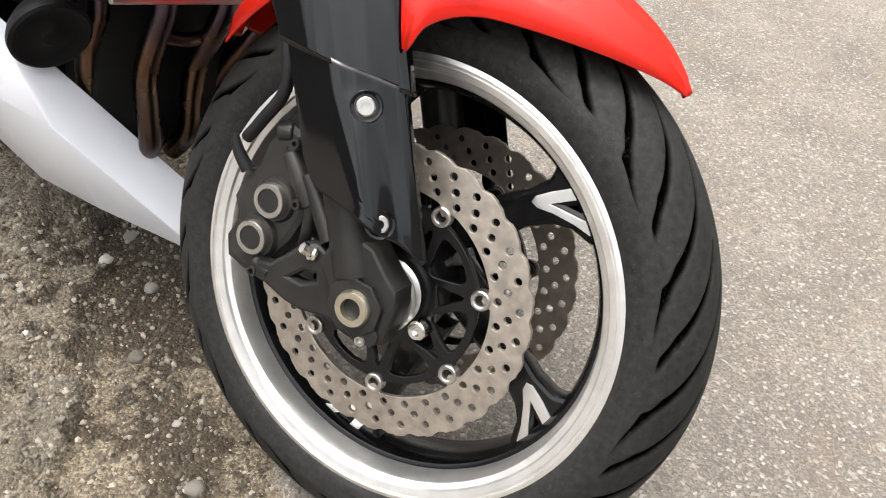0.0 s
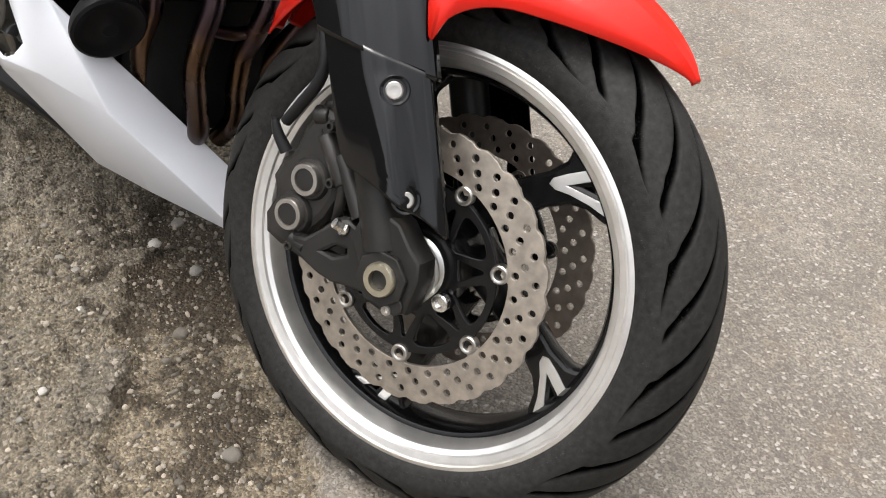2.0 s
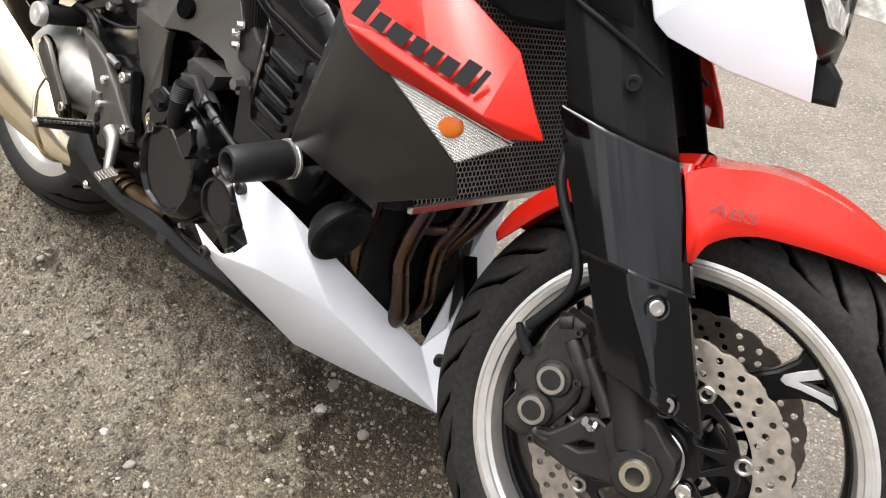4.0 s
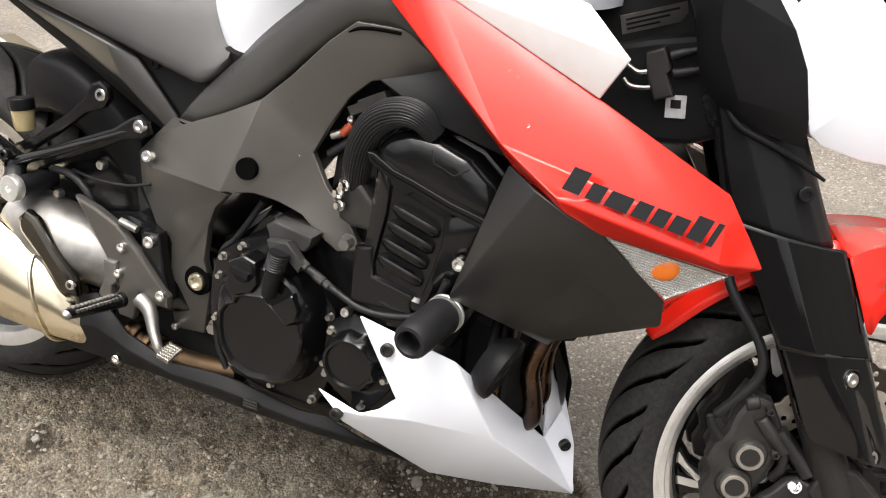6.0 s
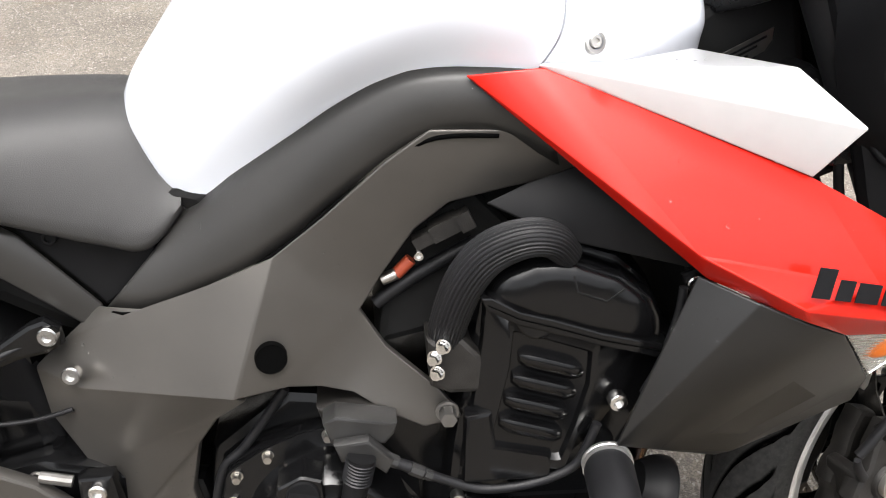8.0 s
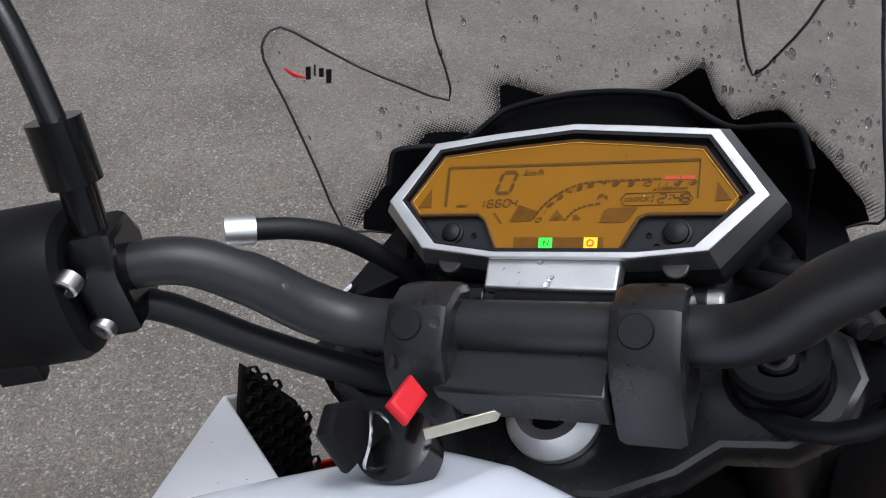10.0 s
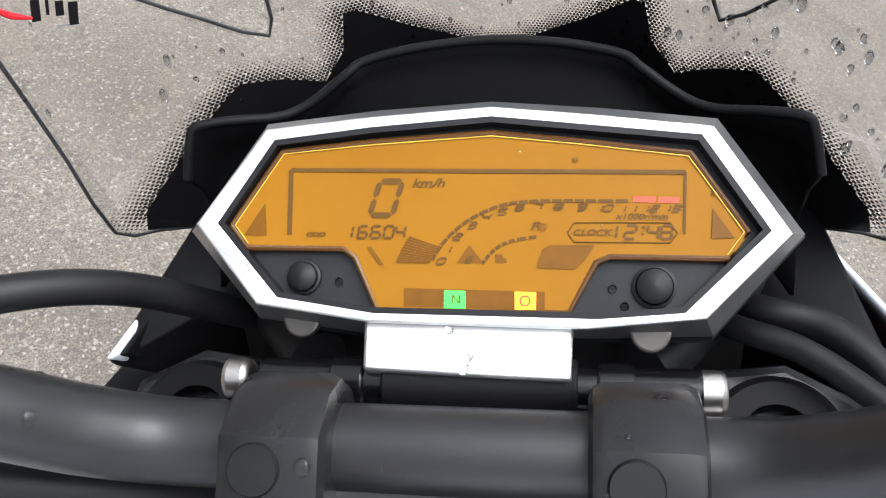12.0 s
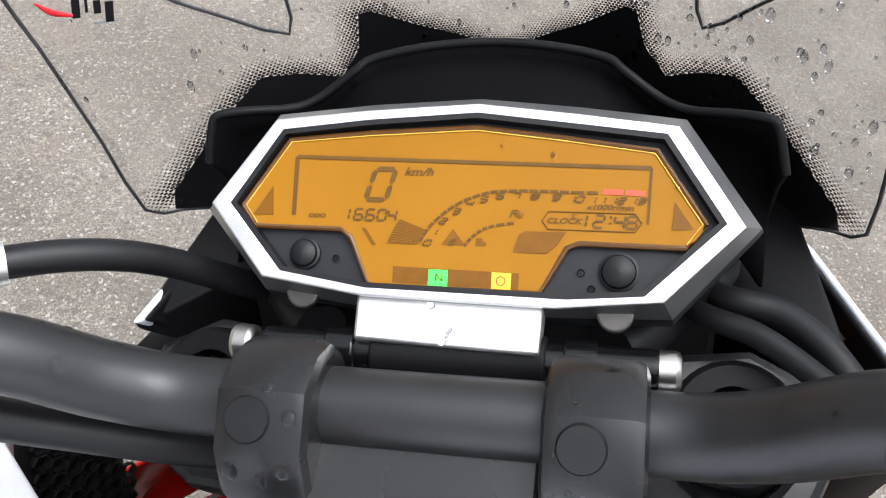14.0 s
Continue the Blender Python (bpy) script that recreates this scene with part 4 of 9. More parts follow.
def main_frame(m):
    P = dict(a=(-0.976, -0.117, 0.633), b=(-0.932, -0.128, 0.634), c=(-0.867, -0.143, 0.666), d=(-0.807, -0.152, 0.698), e=(-0.727, -0.146, 0.64),
             f=(-1.047, -0.108, 0.567), g=(-0.997, -0.141, 0.56), h=(-0.844, -0.186, 0.568), i=(-0.797, -0.178, 0.575), j=(-0.766, -0.164, 0.566), k=(-1.039, -0.112, 0.516),
             l=(-1.003, -0.118, 0.45), m=(-0.984, -0.125, 0.373), n=(-0.967, -0.125, 0.3), o=(-0.909, -0.13, 0.309), p=(-0.892, -0.14, 0.397), q=(-0.899, -0.146, 0.44),
             r=(-0.888, -0.152, 0.498), s=(-0.866, -0.166, 0.536), t=(-0.835, -0.182, 0.565), u=(-0.734, -0.155, 0.553), v=(-0.7, -0.165, 0.534), w=(-0.665, -0.176, 0.523),
             x=(-0.628, -0.18, 0.535), y=(-0.651, -0.172, 0.564), z=(-0.702, -0.152, 0.602), G=(-0.999, -0.12, 0.605),
             D=(-0.759, -0.158, 0.74), E=(-0.703, -0.166, 0.794), F=(-0.664, -0.17, 0.824), H=(-0.591, -0.172, 0.825), I=(-0.525, -0.165, 0.796),
             J=(-0.526, -0.155, 0.781), K=(-0.595, -0.158, 0.766), L=(-0.644, -0.157, 0.753), M=(-0.675, -0.153, 0.726), N=(-0.705, -0.149, 0.68))
    bm = facets(P, "aGf abcG cdhG fGhg dejih fgk ghtsrqponmlk ezyxwvuj deND NDEM MEFL LFHK KHIJ")
    return part("main_frame", bm, FRAME, label="graphite grey cast frame with sharp creases", solid=0.012, bevel=0.011, seg=4, m=m, smooth=30)


frame_right, frame_left = both(main_frame)


def frame_cover(m):
    up = [(-0.89, -0.1, 0.726), (-0.87, -0.105, 0.743), (-0.826, -0.125, 0.778), (-0.782, -0.14, 0.811), (-0.741, -0.15, 0.841), (-0.697, -0.16, 0.866), (-0.659, -0.168, 0.875), (-0.616, -0.172, 0.876), (-0.575, -0.174, 0.875)]
    lo = [(-0.97, -0.117, 0.634), (-0.931, -0.128, 0.636), (-0.852, -0.143, 0.672), (-0.797, -0.15, 0.709), (-0.744, -0.156, 0.756), (-0.693, -0.163, 0.799), (-0.658, -0.168, 0.818), (-0.604, -0.172, 0.82), (-0.545, -0.168, 0.789)]
    ob = part("frame_cover", strip(up, lo, 0.01), GREYPLASTIC, label="charcoal plastic cover between tank and frame", solid=0.005, m=m, smooth=50)
    # black strip that draws the shade of the gap below the cover
    bm = bmesh.new()
    add_tube(bm, [Vector(p) + Vector((0.001, -0.0055, -0.002)) for p in lo[:8]], [0.002, 0.0028, 0.0028, 0.0028, 0.0028, 0.0028, 0.0028, 0.002], 8, 4)
    part("cover_gasket", bm, RECESS_SHADE, ob, "black strip painted as the shade of the joint", m=m, smooth=60)
    return ob


both(frame_cover)


# a nearly flat black disc laid on the surface, painted as a hole's shade
def pocket(name, at, d, r, deep, mat, parent, rim=None):
    bm = bmesh.new()
    add_lathe(bm, [(r * 1.06, -deep), (r * 1.04, 0.0), (r, 0.0012), (r * 0.97, 0.0004), (0, 0.0004)], Matrix.Translation(at) @ frame_along(d), 32)
    return part(name, bm, mat, parent)


pocket("frame_hole", (-0.81, -0.184, 0.607), (0.16, -1, 0.14), 0.0145, 0.008, RECESS_SHADE, frame_right)
pv = pocket("pivot_recess", (-0.913, -0.1495, 0.402), (0, -1, 0), 0.022, 0.006, RECESS_SHADE, frame_right)
bm = bmesh.new()
add_lathe(bm, [(0.0, 0.001), (0.0072, 0.001), (0.0076, 0.0055), (0.0085, 0.0065), (0.0128, 0.006), (0.0138, 0.004), (0.0138, 0.0)], Matrix.Translation((-0.912, -0.1502, 0.402)) @ frame_along((0, -1, 0)), 30)
part("pivot_nut", bm, BRASS, pv, "pale brass pivot nut")
for at, r in (((-1.004, -0.146, 0.576), 0.009), ((-1.031, -0.13, 0.613), 0.009)):
    bolt(at, (0, -1, 0.15), r, frame_right, CHROME, h=0.007)
bolt((-0.644, -0.19, 0.546), (0, -1, 0), 0.0085, frame_right, DULLALU, h=0.016, hexa=True)
bolt((-0.886, -0.14, 0.329), (0, -1, 0), 0.009, frame_right, STEEL, h=0.012, hexa=True)
bolt((-0.963, -0.135, 0.306), (0, -1, 0), 0.006, frame_right, STEEL, h=0.006)

# ---- seat and tail ----
def loft(stations, step=5, pstep=5, close=True):
    """A skin over cross-sections, each (x, [(y, z), ...]) from the right-hand edge over the top to the left-hand one."""
    bm = bmesh.new()
    rings = []
    for f in smooth_path([[x] + [c for p in prof for c in p] for x, prof in stations], step):
        prof = smooth_path([(f[k], f[k + 1]) for k in range(1, len(f), 2)], pstep)
        rings.append([bm.verts.new((f[0], y, z)) for y, z in prof])
    for p, q in zip(rings, rings[1:]):
        for k in range(len(p) - 1):
            bm.faces.new((p[k], p[k + 1], q[k + 1], q[k]))
    if close:
        bm.faces.new(rings[0])
        bm.faces.new(rings[-1])
    bmesh.ops.recalc_face_normals(bm, faces=bm.faces)
    return bm


def saddle(x, y0, z0, y1, z1, zt):
    return (x, [(-y0 * 0.8, z0 - 0.012), (-y0, z0), (-y1, z1), (-y1 * 0.55, zt), (0, zt), (y1 * 0.55, zt), (y1, z1), (y0, z0), (y0 * 0.8, z0 - 0.012)])


seat = part("rider_seat", loft([saddle(-1.42, 0.15, 0.835, 0.13, 0.87, 0.885), saddle(-1.3, 0.155, 0.80, 0.14, 0.835, 0.845), saddle(-1.15, 0.148, 0.762, 0.135, 0.805, 0.818),
                               saddle(-1.06, 0.14, 0.737, 0.122, 0.80, 0.822), saddle(-0.97, 0.132, 0.712, 0.1, 0.795, 0.825), saddle(-0.925, 0.128, 0.705, 0.088, 0.785, 0.815), saddle(-0.893, 0.112, 0.735, 0.07, 0.775, 0.80)], 5, 5),
            SEAT, label="black grained vinyl rider seat with a pale scuff", smooth=50)
bm = bmesh.new()
for k, (a, r) in enumerate(((0, 0.022), (0.8, 0.02))):
    add_tube(bm, [Vector((-1.12 - 0.012 * k + r * math.cos(t), -0.03 + 0.6 * r * math.sin(t), 0.8235)) for t in (0.4 + a, 1.4 + a, 2.4 + a, 3.4 + a, 4.4 + a)], 0.0007, 6, 4)
for k in range(3):
    add_tube(bm, [Vector((-1.17 + 0.008 * k, -0.045, 0.8225)), Vector((-1.13 + 0.01 * k, -0.05, 0.8225)), Vector((-1.1, -0.062 - 0.002 * k, 0.8215))], 0.0006, 6, 4)
part("seat_scuff", bm, SILVERPRINT, seat, "thin pale scratches on the seat")


def tail_panel(m):
    P = dict(a=(-1.258, -0.125, 0.773), b=(-1.155, -0.12, 0.752), c=(-1.08, -0.118, 0.731), d=(-1.043, -0.118, 0.711), e=(-0.974, -0.117, 0.636), f=(-0.992, -0.118, 0.614),
             g=(-1.062, -0.128, 0.673), h=(-1.117, -0.13, 0.701), i=(-1.154, -0.13, 0.721), j=(-1.257, -0.13, 0.762), k=(-1.076, -0.142, 0.726), l=(-1.145, -0.14, 0.744))
    return part("tail_panel", facets(P, "ablj bckl cdk defgk lkghi lij"), GREYPLASTIC, label="charcoal plastic panel below the seat", solid=0.006, bevel=0.004, m=m, smooth=12)


both(tail_panel)
under = slab("underseat_panel", [(-1.051, -0.108, 0.721), (-0.925, -0.108, 0.694), (-0.921, -0.108, 0.675), (-0.972, -0.108, 0.637), (-0.978, -0.108, 0.645)], 0.008, PLASTIC, label="black triangular panel under the seat")
bolt((-1.016, -0.114, 0.706), (0, -1, 0), 0.0075, under, PLASTIC, h=0.004)

# ---- side shrouds ----
def red_shroud(m):
    P = dict(a=(-0.635, -0.184, 0.872), w=(-0.568, -0.176, 0.877), l=(-0.343, -0.236, 0.796), t=(-0.196, -0.214, 0.719), p=(-0.147, -0.206, 0.645), i=(-0.307, -0.277, 0.666), c=(-0.347, -0.284, 0.682),
             m=(-0.422, -0.238, 0.705), n=(-0.437, -0.252, 0.732), k=(-0.358, -0.292, 0.698), q=(-0.19, -0.256, 0.657), r=(-0.175, -0.226, 0.638), T=(-0.162, -0.212, 0.669), z=(-0.28, -0.262, 0.702))
    ob = part("side_shroud", facets(P, "awn wlzn nzk lqkz ltq tTq Tpq anm nkcm kqri kic qpr"), RED, label="glossy red pointed side shroud", solid=0.004, bevel=0.005, seg=3, m=m, smooth=12)
    return ob


shroud_right, shroud_left = both(red_shroud)


def wing(m):
    P = dict(e=(-0.572, -0.176, 0.879), A=(-0.419, -0.128, 0.884), B=(-0.37, -0.234, 0.888), T=(-0.315, -0.259, 0.844), L=(-0.343, -0.238, 0.797), M=(-0.487, -0.2, 0.881), C=(-0.498, -0.15, 0.875))
    return part("shroud_wing", facets(P, "eCM CABM MBT eMT eTL"), PEARL, label="pearl white faceted wing above the red shroud", solid=0.004, bevel=0.005, seg=3, m=m, smooth=12)


both(wing)


def side_cowl(m):
    P = dict(j=(-0.43, -0.235, 0.706), a=(-0.386, -0.269, 0.694), b=(-0.347, -0.281, 0.68), i=(-0.307, -0.273, 0.664), d=(-0.237, -0.216, 0.585), e=(-0.237, -0.2, 0.549), f=(-0.364, -0.185, 0.479),
             g=(-0.434, -0.21, 0.506), h=(-0.485, -0.228, 0.526), k=(-0.354, -0.2, 0.495))
    return part("side_cowl", facets(P, "jah abgh bidekfg"), COWLBLACK, label="charcoal plastic radiator side cowl", solid=0.004, bevel=0.004, seg=2, m=m, smooth=12)


cowl_right, cowl_left = both(side_cowl)


def inner_cowl(m):
    P = dict(a=(-0.616, -0.2, 0.764), b=(-0.575, -0.178, 0.775), c=(-0.526, -0.18, 0.793), d=(-0.423, -0.225, 0.711), e=(-0.433, -0.215, 0.706), f=(-0.54, -0.2, 0.727), g=(-0.577, -0.2, 0.745))
    return part("inner_cowl", facets(P, "abg bcfg cdef"), PLASTIC, label="black inner cowl under the shroud", solid=0.004, bevel=0.003, m=m, smooth=12)


both(inner_cowl)
bolt((-0.419, -0.205, 0.685), (0, -1, 0), 0.0085, cowl_right, CHROME, h=0.006)
slab("bolt_tab", [(-0.429, -0.202, 0.692), (-0.416, -0.202, 0.697), (-0.403, -0.202, 0.687), (-0.406, -0.202, 0.672), (-0.42, -0.202, 0.67)], 0.004, PLASTIC, cowl_right)
# the maker's name, as plain slanted bars
o, e = Vector((-0.356, -0.2885, 0.7085)), Vector((-0.2015, -0.2615, 0.6745))
for t, w, h in ((0.0, 0.019, 0.026), (0.155, 0.0165, 0.018), (0.285, 0.0245, 0.0175), (0.465, 0.0165, 0.018), (0.59, 0.0155, 0.018), (0.71, 0.0165, 0.018), (0.835, 0.0165, 0.026), (0.965, 0.0065, 0.026)):
    bm = bmesh.new()
    outline_plate(bm, [(0, 0), (w, 0), (w + h * 0.18, h), (h * 0.18, h)], 0.0008)
    part("brand_bar", bm, PRINT, shroud_right, "plain black bar of the maker's mark" if t == 0 else "", m=on_plane(o.lerp(e, t), e - o, (0.05, 0.3, 1), 0.0035), smooth=0)


def indicator(m):
    A, B, C = Vector((-0.306, -0.274, 0.664)), Vector((-0.237, -0.219, 0.588)), Vector((-0.176, -0.214, 0.631))
    n = (B - A).cross(C - A).normalized()
    if n.y > 0:
        n = -n
    bm = bmesh.new()
    c = (A + B + C) / 3
    tri = [c + (p - c) * 0.96 for p in (A, B, C)]
    vs = [bm.verts.new(p) for p in tri] + [bm.verts.new(p - n * 0.03 + (c - p) * 0.25) for p in tri]
    for f in ((0, 1, 4, 3), (1, 2, 5, 4), (2, 0, 3, 5), (3, 4, 5)):
        bm.faces.new([vs[k] for k in f])
    body = part("turn_signal", bm, REFLECTOR, cowl_right if m is None else cowl_left, "triangular clear front turn signal", solid=0.0015, m=m, smooth=0)
    # silvered ridges that run along the upper edge, seen through a clear cover
    bm = bmesh.new()
    for k in range(16):
        t = (k + 0.6) / 17
        add_tube(bm, [A.lerp(B, t) - n * 0.002, C.lerp(B, t) - n * 0.002], 0.00125, 10, 1)
    part("reflector_ridges", bm, REFLECTOR, body, "silvered ridges behind the lens", m=m, smooth=60)
    bm = bmesh.new()
    bm.faces.new([bm.verts.new(p - n * 0.0045) for p in (A, B, C)])
    part("signal_back", bm, STEEL, body, solid=0.0008, m=m, smooth=0)
    bm = bmesh.new()
    bm.faces.new([bm.verts.new(p + n * 0.0015) for p in (A, B, C)])
    part("lens", bm, RIBBED, body, "clear lens", solid=0.0012, m=m, smooth=0).visible_shadow = False
    bm = bmesh.new()
    bmesh.ops.create_uvsphere(bm, u_segments=20, v_segments=12, radius=0.013)
    bmesh.ops.scale(bm, vec=(1.4, 0.6, 1.15), verts=bm.verts)
    part("bulb", bm, AMBER_BULB, body, "amber bulb", m=Matrix.Translation(c - n * 0.003 + Vector((-0.004, 0, 0.002))) if m is None else m @ Matrix.Translation(c - n * 0.003))
    return body


both(indicator)


# ---- engine ----
SIDE = Matrix.Rotation(radians(90), 4, "X")          # a drawing in x, z, thick along y


def side_block(name, pts, y0, y1, mat, parent=None, label="", bevel=0.004, holes=(), smooth=30):
    """A block from a side view, from y0 to y1."""
    bm = bmesh.new()
    outline_plate(bm, [(p[0], p[-1]) for p in pts], abs(y1 - y0), [[(q[0], q[-1]) for q in h] for h in holes], bevel=bevel, m=Matrix.Translation((0, (y0 + y1) / 2, 0)) @ SIDE)
    return part(name, bm, mat, parent, label, smooth=smooth)


def terraces(name, steps, mat, parent, label="", n=96, smooth=32):
    """A cast cover that climbs in steps: outlines in x, z, each with its height y, all seen from the last one's middle."""
    last = np.array(steps[-1][0])
    c = last.mean(0)
    bm, rows = bmesh.new(), []
    for poly, y in steps:
        row = []
        for k in range(n):
            a = 2 * math.pi * k / n
            d, best = np.array((math.cos(a), math.sin(a))), 0.0
            for p, q in zip(poly, list(poly[1:]) + [poly[0]]):
                p, q = np.array(p) - c, np.array(q) - c
                e_ = q - p
                den = d[0] * e_[1] - d[1] * e_[0]
                if abs(den) < 1e-12:
                    continue
                t, s_ = (p[0] * e_[1] - p[1] * e_[0]) / den, (p[0] * d[1] - p[1] * d[0]) / den
                if t > 0 and -1e-6 <= s_ <= 1 + 1e-6:
                    best = max(best, t)
            row.append(bm.verts.new((c[0] + d[0] * best, y, c[1] + d[1] * best)))
        rows.append(row)
    for p, q in zip(rows, rows[1:]):
        for k in range(n):
            bm.faces.new((p[k], p[(k + 1) % n], q[(k + 1) % n], q[k]))
    bm.faces.new(rows[-1])
    bmesh.ops.recalc_face_normals(bm, faces=bm.faces)
    return part(name, bm, mat, parent, label, smooth=smooth)


def ring_xz(c, r, n):
    return [(c[0] + r * math.cos(2 * math.pi * (k + 0.5) / n), c[1] + r * math.sin(2 * math.pi * (k + 0.5) / n)) for k in range(n)]


def shrink(poly, c, f):
    return [(c[0] + (x - c[0]) * f, c[1] + (z - c[1]) * f) for x, z in poly]


engine = side_block("crankcase", [(-0.89, 0.3), (-0.87, 0.47), (-0.8, 0.53), (-0.62, 0.51), (-0.5, 0.46), (-0.5, 0.3), (-0.56, 0.24), (-0.8, 0.235)], -0.135, 0.135, ENGINE, label="black painted engine case", bevel=0.012)
cylinders = side_block("cylinder_block", [(-0.632, 0.44), (-0.628, 0.5), (-0.605, 0.672), (-0.43, 0.612), (-0.462, 0.52), (-0.497, 0.44)], -0.183, 0.183, ENGINE, engine, "black cylinder block", bevel=0.01)
HEAD = [(-0.613, 0.675), (-0.608, 0.689), (-0.597, 0.699), (-0.572, 0.71), (-0.553, 0.711), (-0.53, 0.708), (-0.484, 0.693), (-0.453, 0.668), (-0.442, 0.647), (-0.439, 0.624), (-0.451, 0.62), (-0.503, 0.632), (-0.552, 0.649), (-0.58, 0.655), (-0.608, 0.67)]
side_block("head_core", shrink([(x, z) for x, z in HEAD], (-0.53, 0.667), 0.93), -0.17, 0.2, ENGINE, cylinders, bevel=0.01)
hc = (-0.535, 0.668)
head = terraces("cylinder_head_cover", [(HEAD, -0.15), (HEAD, -0.188), (shrink(HEAD, hc, 0.975), -0.196), (shrink(HEAD, hc, 0.93), -0.203), (shrink(HEAD, hc, 0.8), -0.2085), (shrink(HEAD, hc, 0.55), -0.2105), (shrink(HEAD, hc, 0.25), -0.211)], ENGINE, engine, "domed black cylinder head cover", 108, 60)
LIP = [(-0.616, 0.676), (-0.609, 0.676), (-0.582, 0.661), (-0.552, 0.653), (-0.503, 0.637), (-0.439, 0.622), (-0.437, 0.617), (-0.451, 0.6135), (-0.502, 0.6265), (-0.551, 0.642), (-0.583, 0.651), (-0.612, 0.667)]
side_block("head_lip", LIP, -0.2125, -0.17, ENGINE, head, "stepped lip of the head cover", bevel=0.002)
side_block("lip_line", [(-0.612, 0.6715), (-0.582, 0.6565), (-0.552, 0.648), (-0.503, 0.6325), (-0.44, 0.618), (-0.44, 0.6168), (-0.503, 0.6313), (-0.552, 0.6468), (-0.582, 0.6553), (-0.612, 0.6703)], -0.2132, -0.2, RECESS_SHADE, head, bevel=0.0)
side_block("lip_tab", smooth_path([(-0.582, 0.656), (-0.578, 0.643), (-0.566, 0.636), (-0.555, 0.641), (-0.549, 0.65)], 4, True), -0.2115, -0.19, ENGINE, head, bevel=0.003)
# right-hand cam-chain cover with rounded ribs in a sunk panel
CAM = [(-0.612, 0.668), (-0.583, 0.652), (-0.552, 0.643), (-0.502, 0.628), (-0.453, 0.615), (-0.462, 0.582), (-0.485, 0.536), (-0.512, 0.5), (-0.535, 0.478), (-0.622, 0.477), (-0.622, 0.515), (-0.62, 0.562), (-0.614, 0.622)]
WELL = [(-0.585, 0.638), (-0.56, 0.63), (-0.512, 0.614), (-0.512, 0.58), (-0.522, 0.535), (-0.533, 0.498), (-0.602, 0.512), (-0.596, 0.55), (-0.587, 0.6)]
wc = tuple(np.array(WELL).mean(0))
cam_cover = terraces("cam_chain_cover", [(CAM, -0.15), (CAM, -0.188), (shrink(CAM, wc, 0.975), -0.194), (shrink(WELL, wc, 1.22), -0.2045), (shrink(WELL, wc, 1.06), -0.2055), (shrink(WELL, wc, 0.99), -0.2), (shrink(WELL, wc, 0.5), -0.1995)], ENGINE, engine, "black cam-chain cover with a sunk ribbed panel", 120, 28)
for dx, dz in ((0.0, 0.0), (-0.0055, -0.0225), (-0.0115, -0.0455), (-0.0155, -0.07)):
    bm = bmesh.new()
    edge0, edge1 = Vector((-0.579 + dx, 0, 0.6105 + dz)), Vector((-0.517 + dx, 0, 0.592 + dz))
    up_ = Vector((0.09, 0, 1.0)).normalized()
    rows = []
    for i in range(9):
        f_ = i / 8
        swell = min(1.0, 6 * f_, 6 * (1 - f_)) ** 0.5
        row = []
        for h_, y_ in ((-0.0098, 0.0), (-0.0092, -0.004), (-0.005, -0.0095), (0.002, -0.0122), (0.0068, -0.0122), (0.0092, -0.0108), (0.0098, 0.0)):
            p_ = edge0.lerp(edge1, f_) + up_ * h_ * (0.55 + 0.45 * swell)
            row.append(bm.verts.new((p_.x, -0.2 + y_ * (0.5 + 0.5 * swell), p_.z)))
        rows.append(row)
    for p, q in zip(rows, rows[1:]):
        for k in range(6):
            bm.faces.new((p[k], p[k + 1], q[k + 1], q[k]))
    for r_ in (rows[0], rows[-1]):
        bm.faces.new(r_)
    bmesh.ops.recalc_face_normals(bm, faces=bm.faces)
    part("cover_rib", bm, ENGINE, cam_cover, smooth=38)
side_block("lower_block", [(-0.624, 0.546), (-0.606, 0.55), (-0.601, 0.512), (-0.545, 0.5), (-0.545, 0.478), (-0.624, 0.476)], -0.207, -0.185, ENGINE, cam_cover, bevel=0.004)
bolt((-0.482, -0.208, 0.564), (0, -1, 0), 0.0095, cam_cover, CHROME, h=0.008)
line = [(-0.537, -0.2035, 0.704), (-0.534, -0.209, 0.695), (-0.530, -0.2105, 0.681), (-0.503, -0.2105, 0.671), (-0.486, -0.208, 0.682)]
tube("moulded_seam", line, 0.0012, DARK, head, n=8, step=1)


CL = [(-0.821, 0.488), (-0.761, 0.51), (-0.853, 0.465), (-0.858, 0.434), (-0.863, 0.366), (-0.831, 0.3), (-0.764, 0.284), (-0.695, 0.281), (-0.679, 0.348), (-0.675, 0.42)]
CL_EDGE = [(-0.864, 0.469), (-0.825, 0.497), (-0.787, 0.514), (-0.758, 0.519), (-0.721, 0.499), (-0.692, 0.462), (-0.667, 0.428), (-0.664, 0.339), (-0.681, 0.29), (-0.694, 0.266), (-0.766, 0.267), (-0.837, 0.28), (-0.872, 0.348), (-0.871, 0.432)]
CL_WELL = [(-0.824, 0.382), (-0.823, 0.404), (-0.814, 0.418), (-0.8, 0.424), (-0.797, 0.434), (-0.78, 0.44), (-0.756, 0.444), (-0.738, 0.431), (-0.715, 0.412), (-0.7, 0.421), (-0.693, 0.396), (-0.699, 0.361), (-0.716, 0.336), (-0.743, 0.322), (-0.774, 0.319), (-0.802, 0.329), (-0.819, 0.353)]
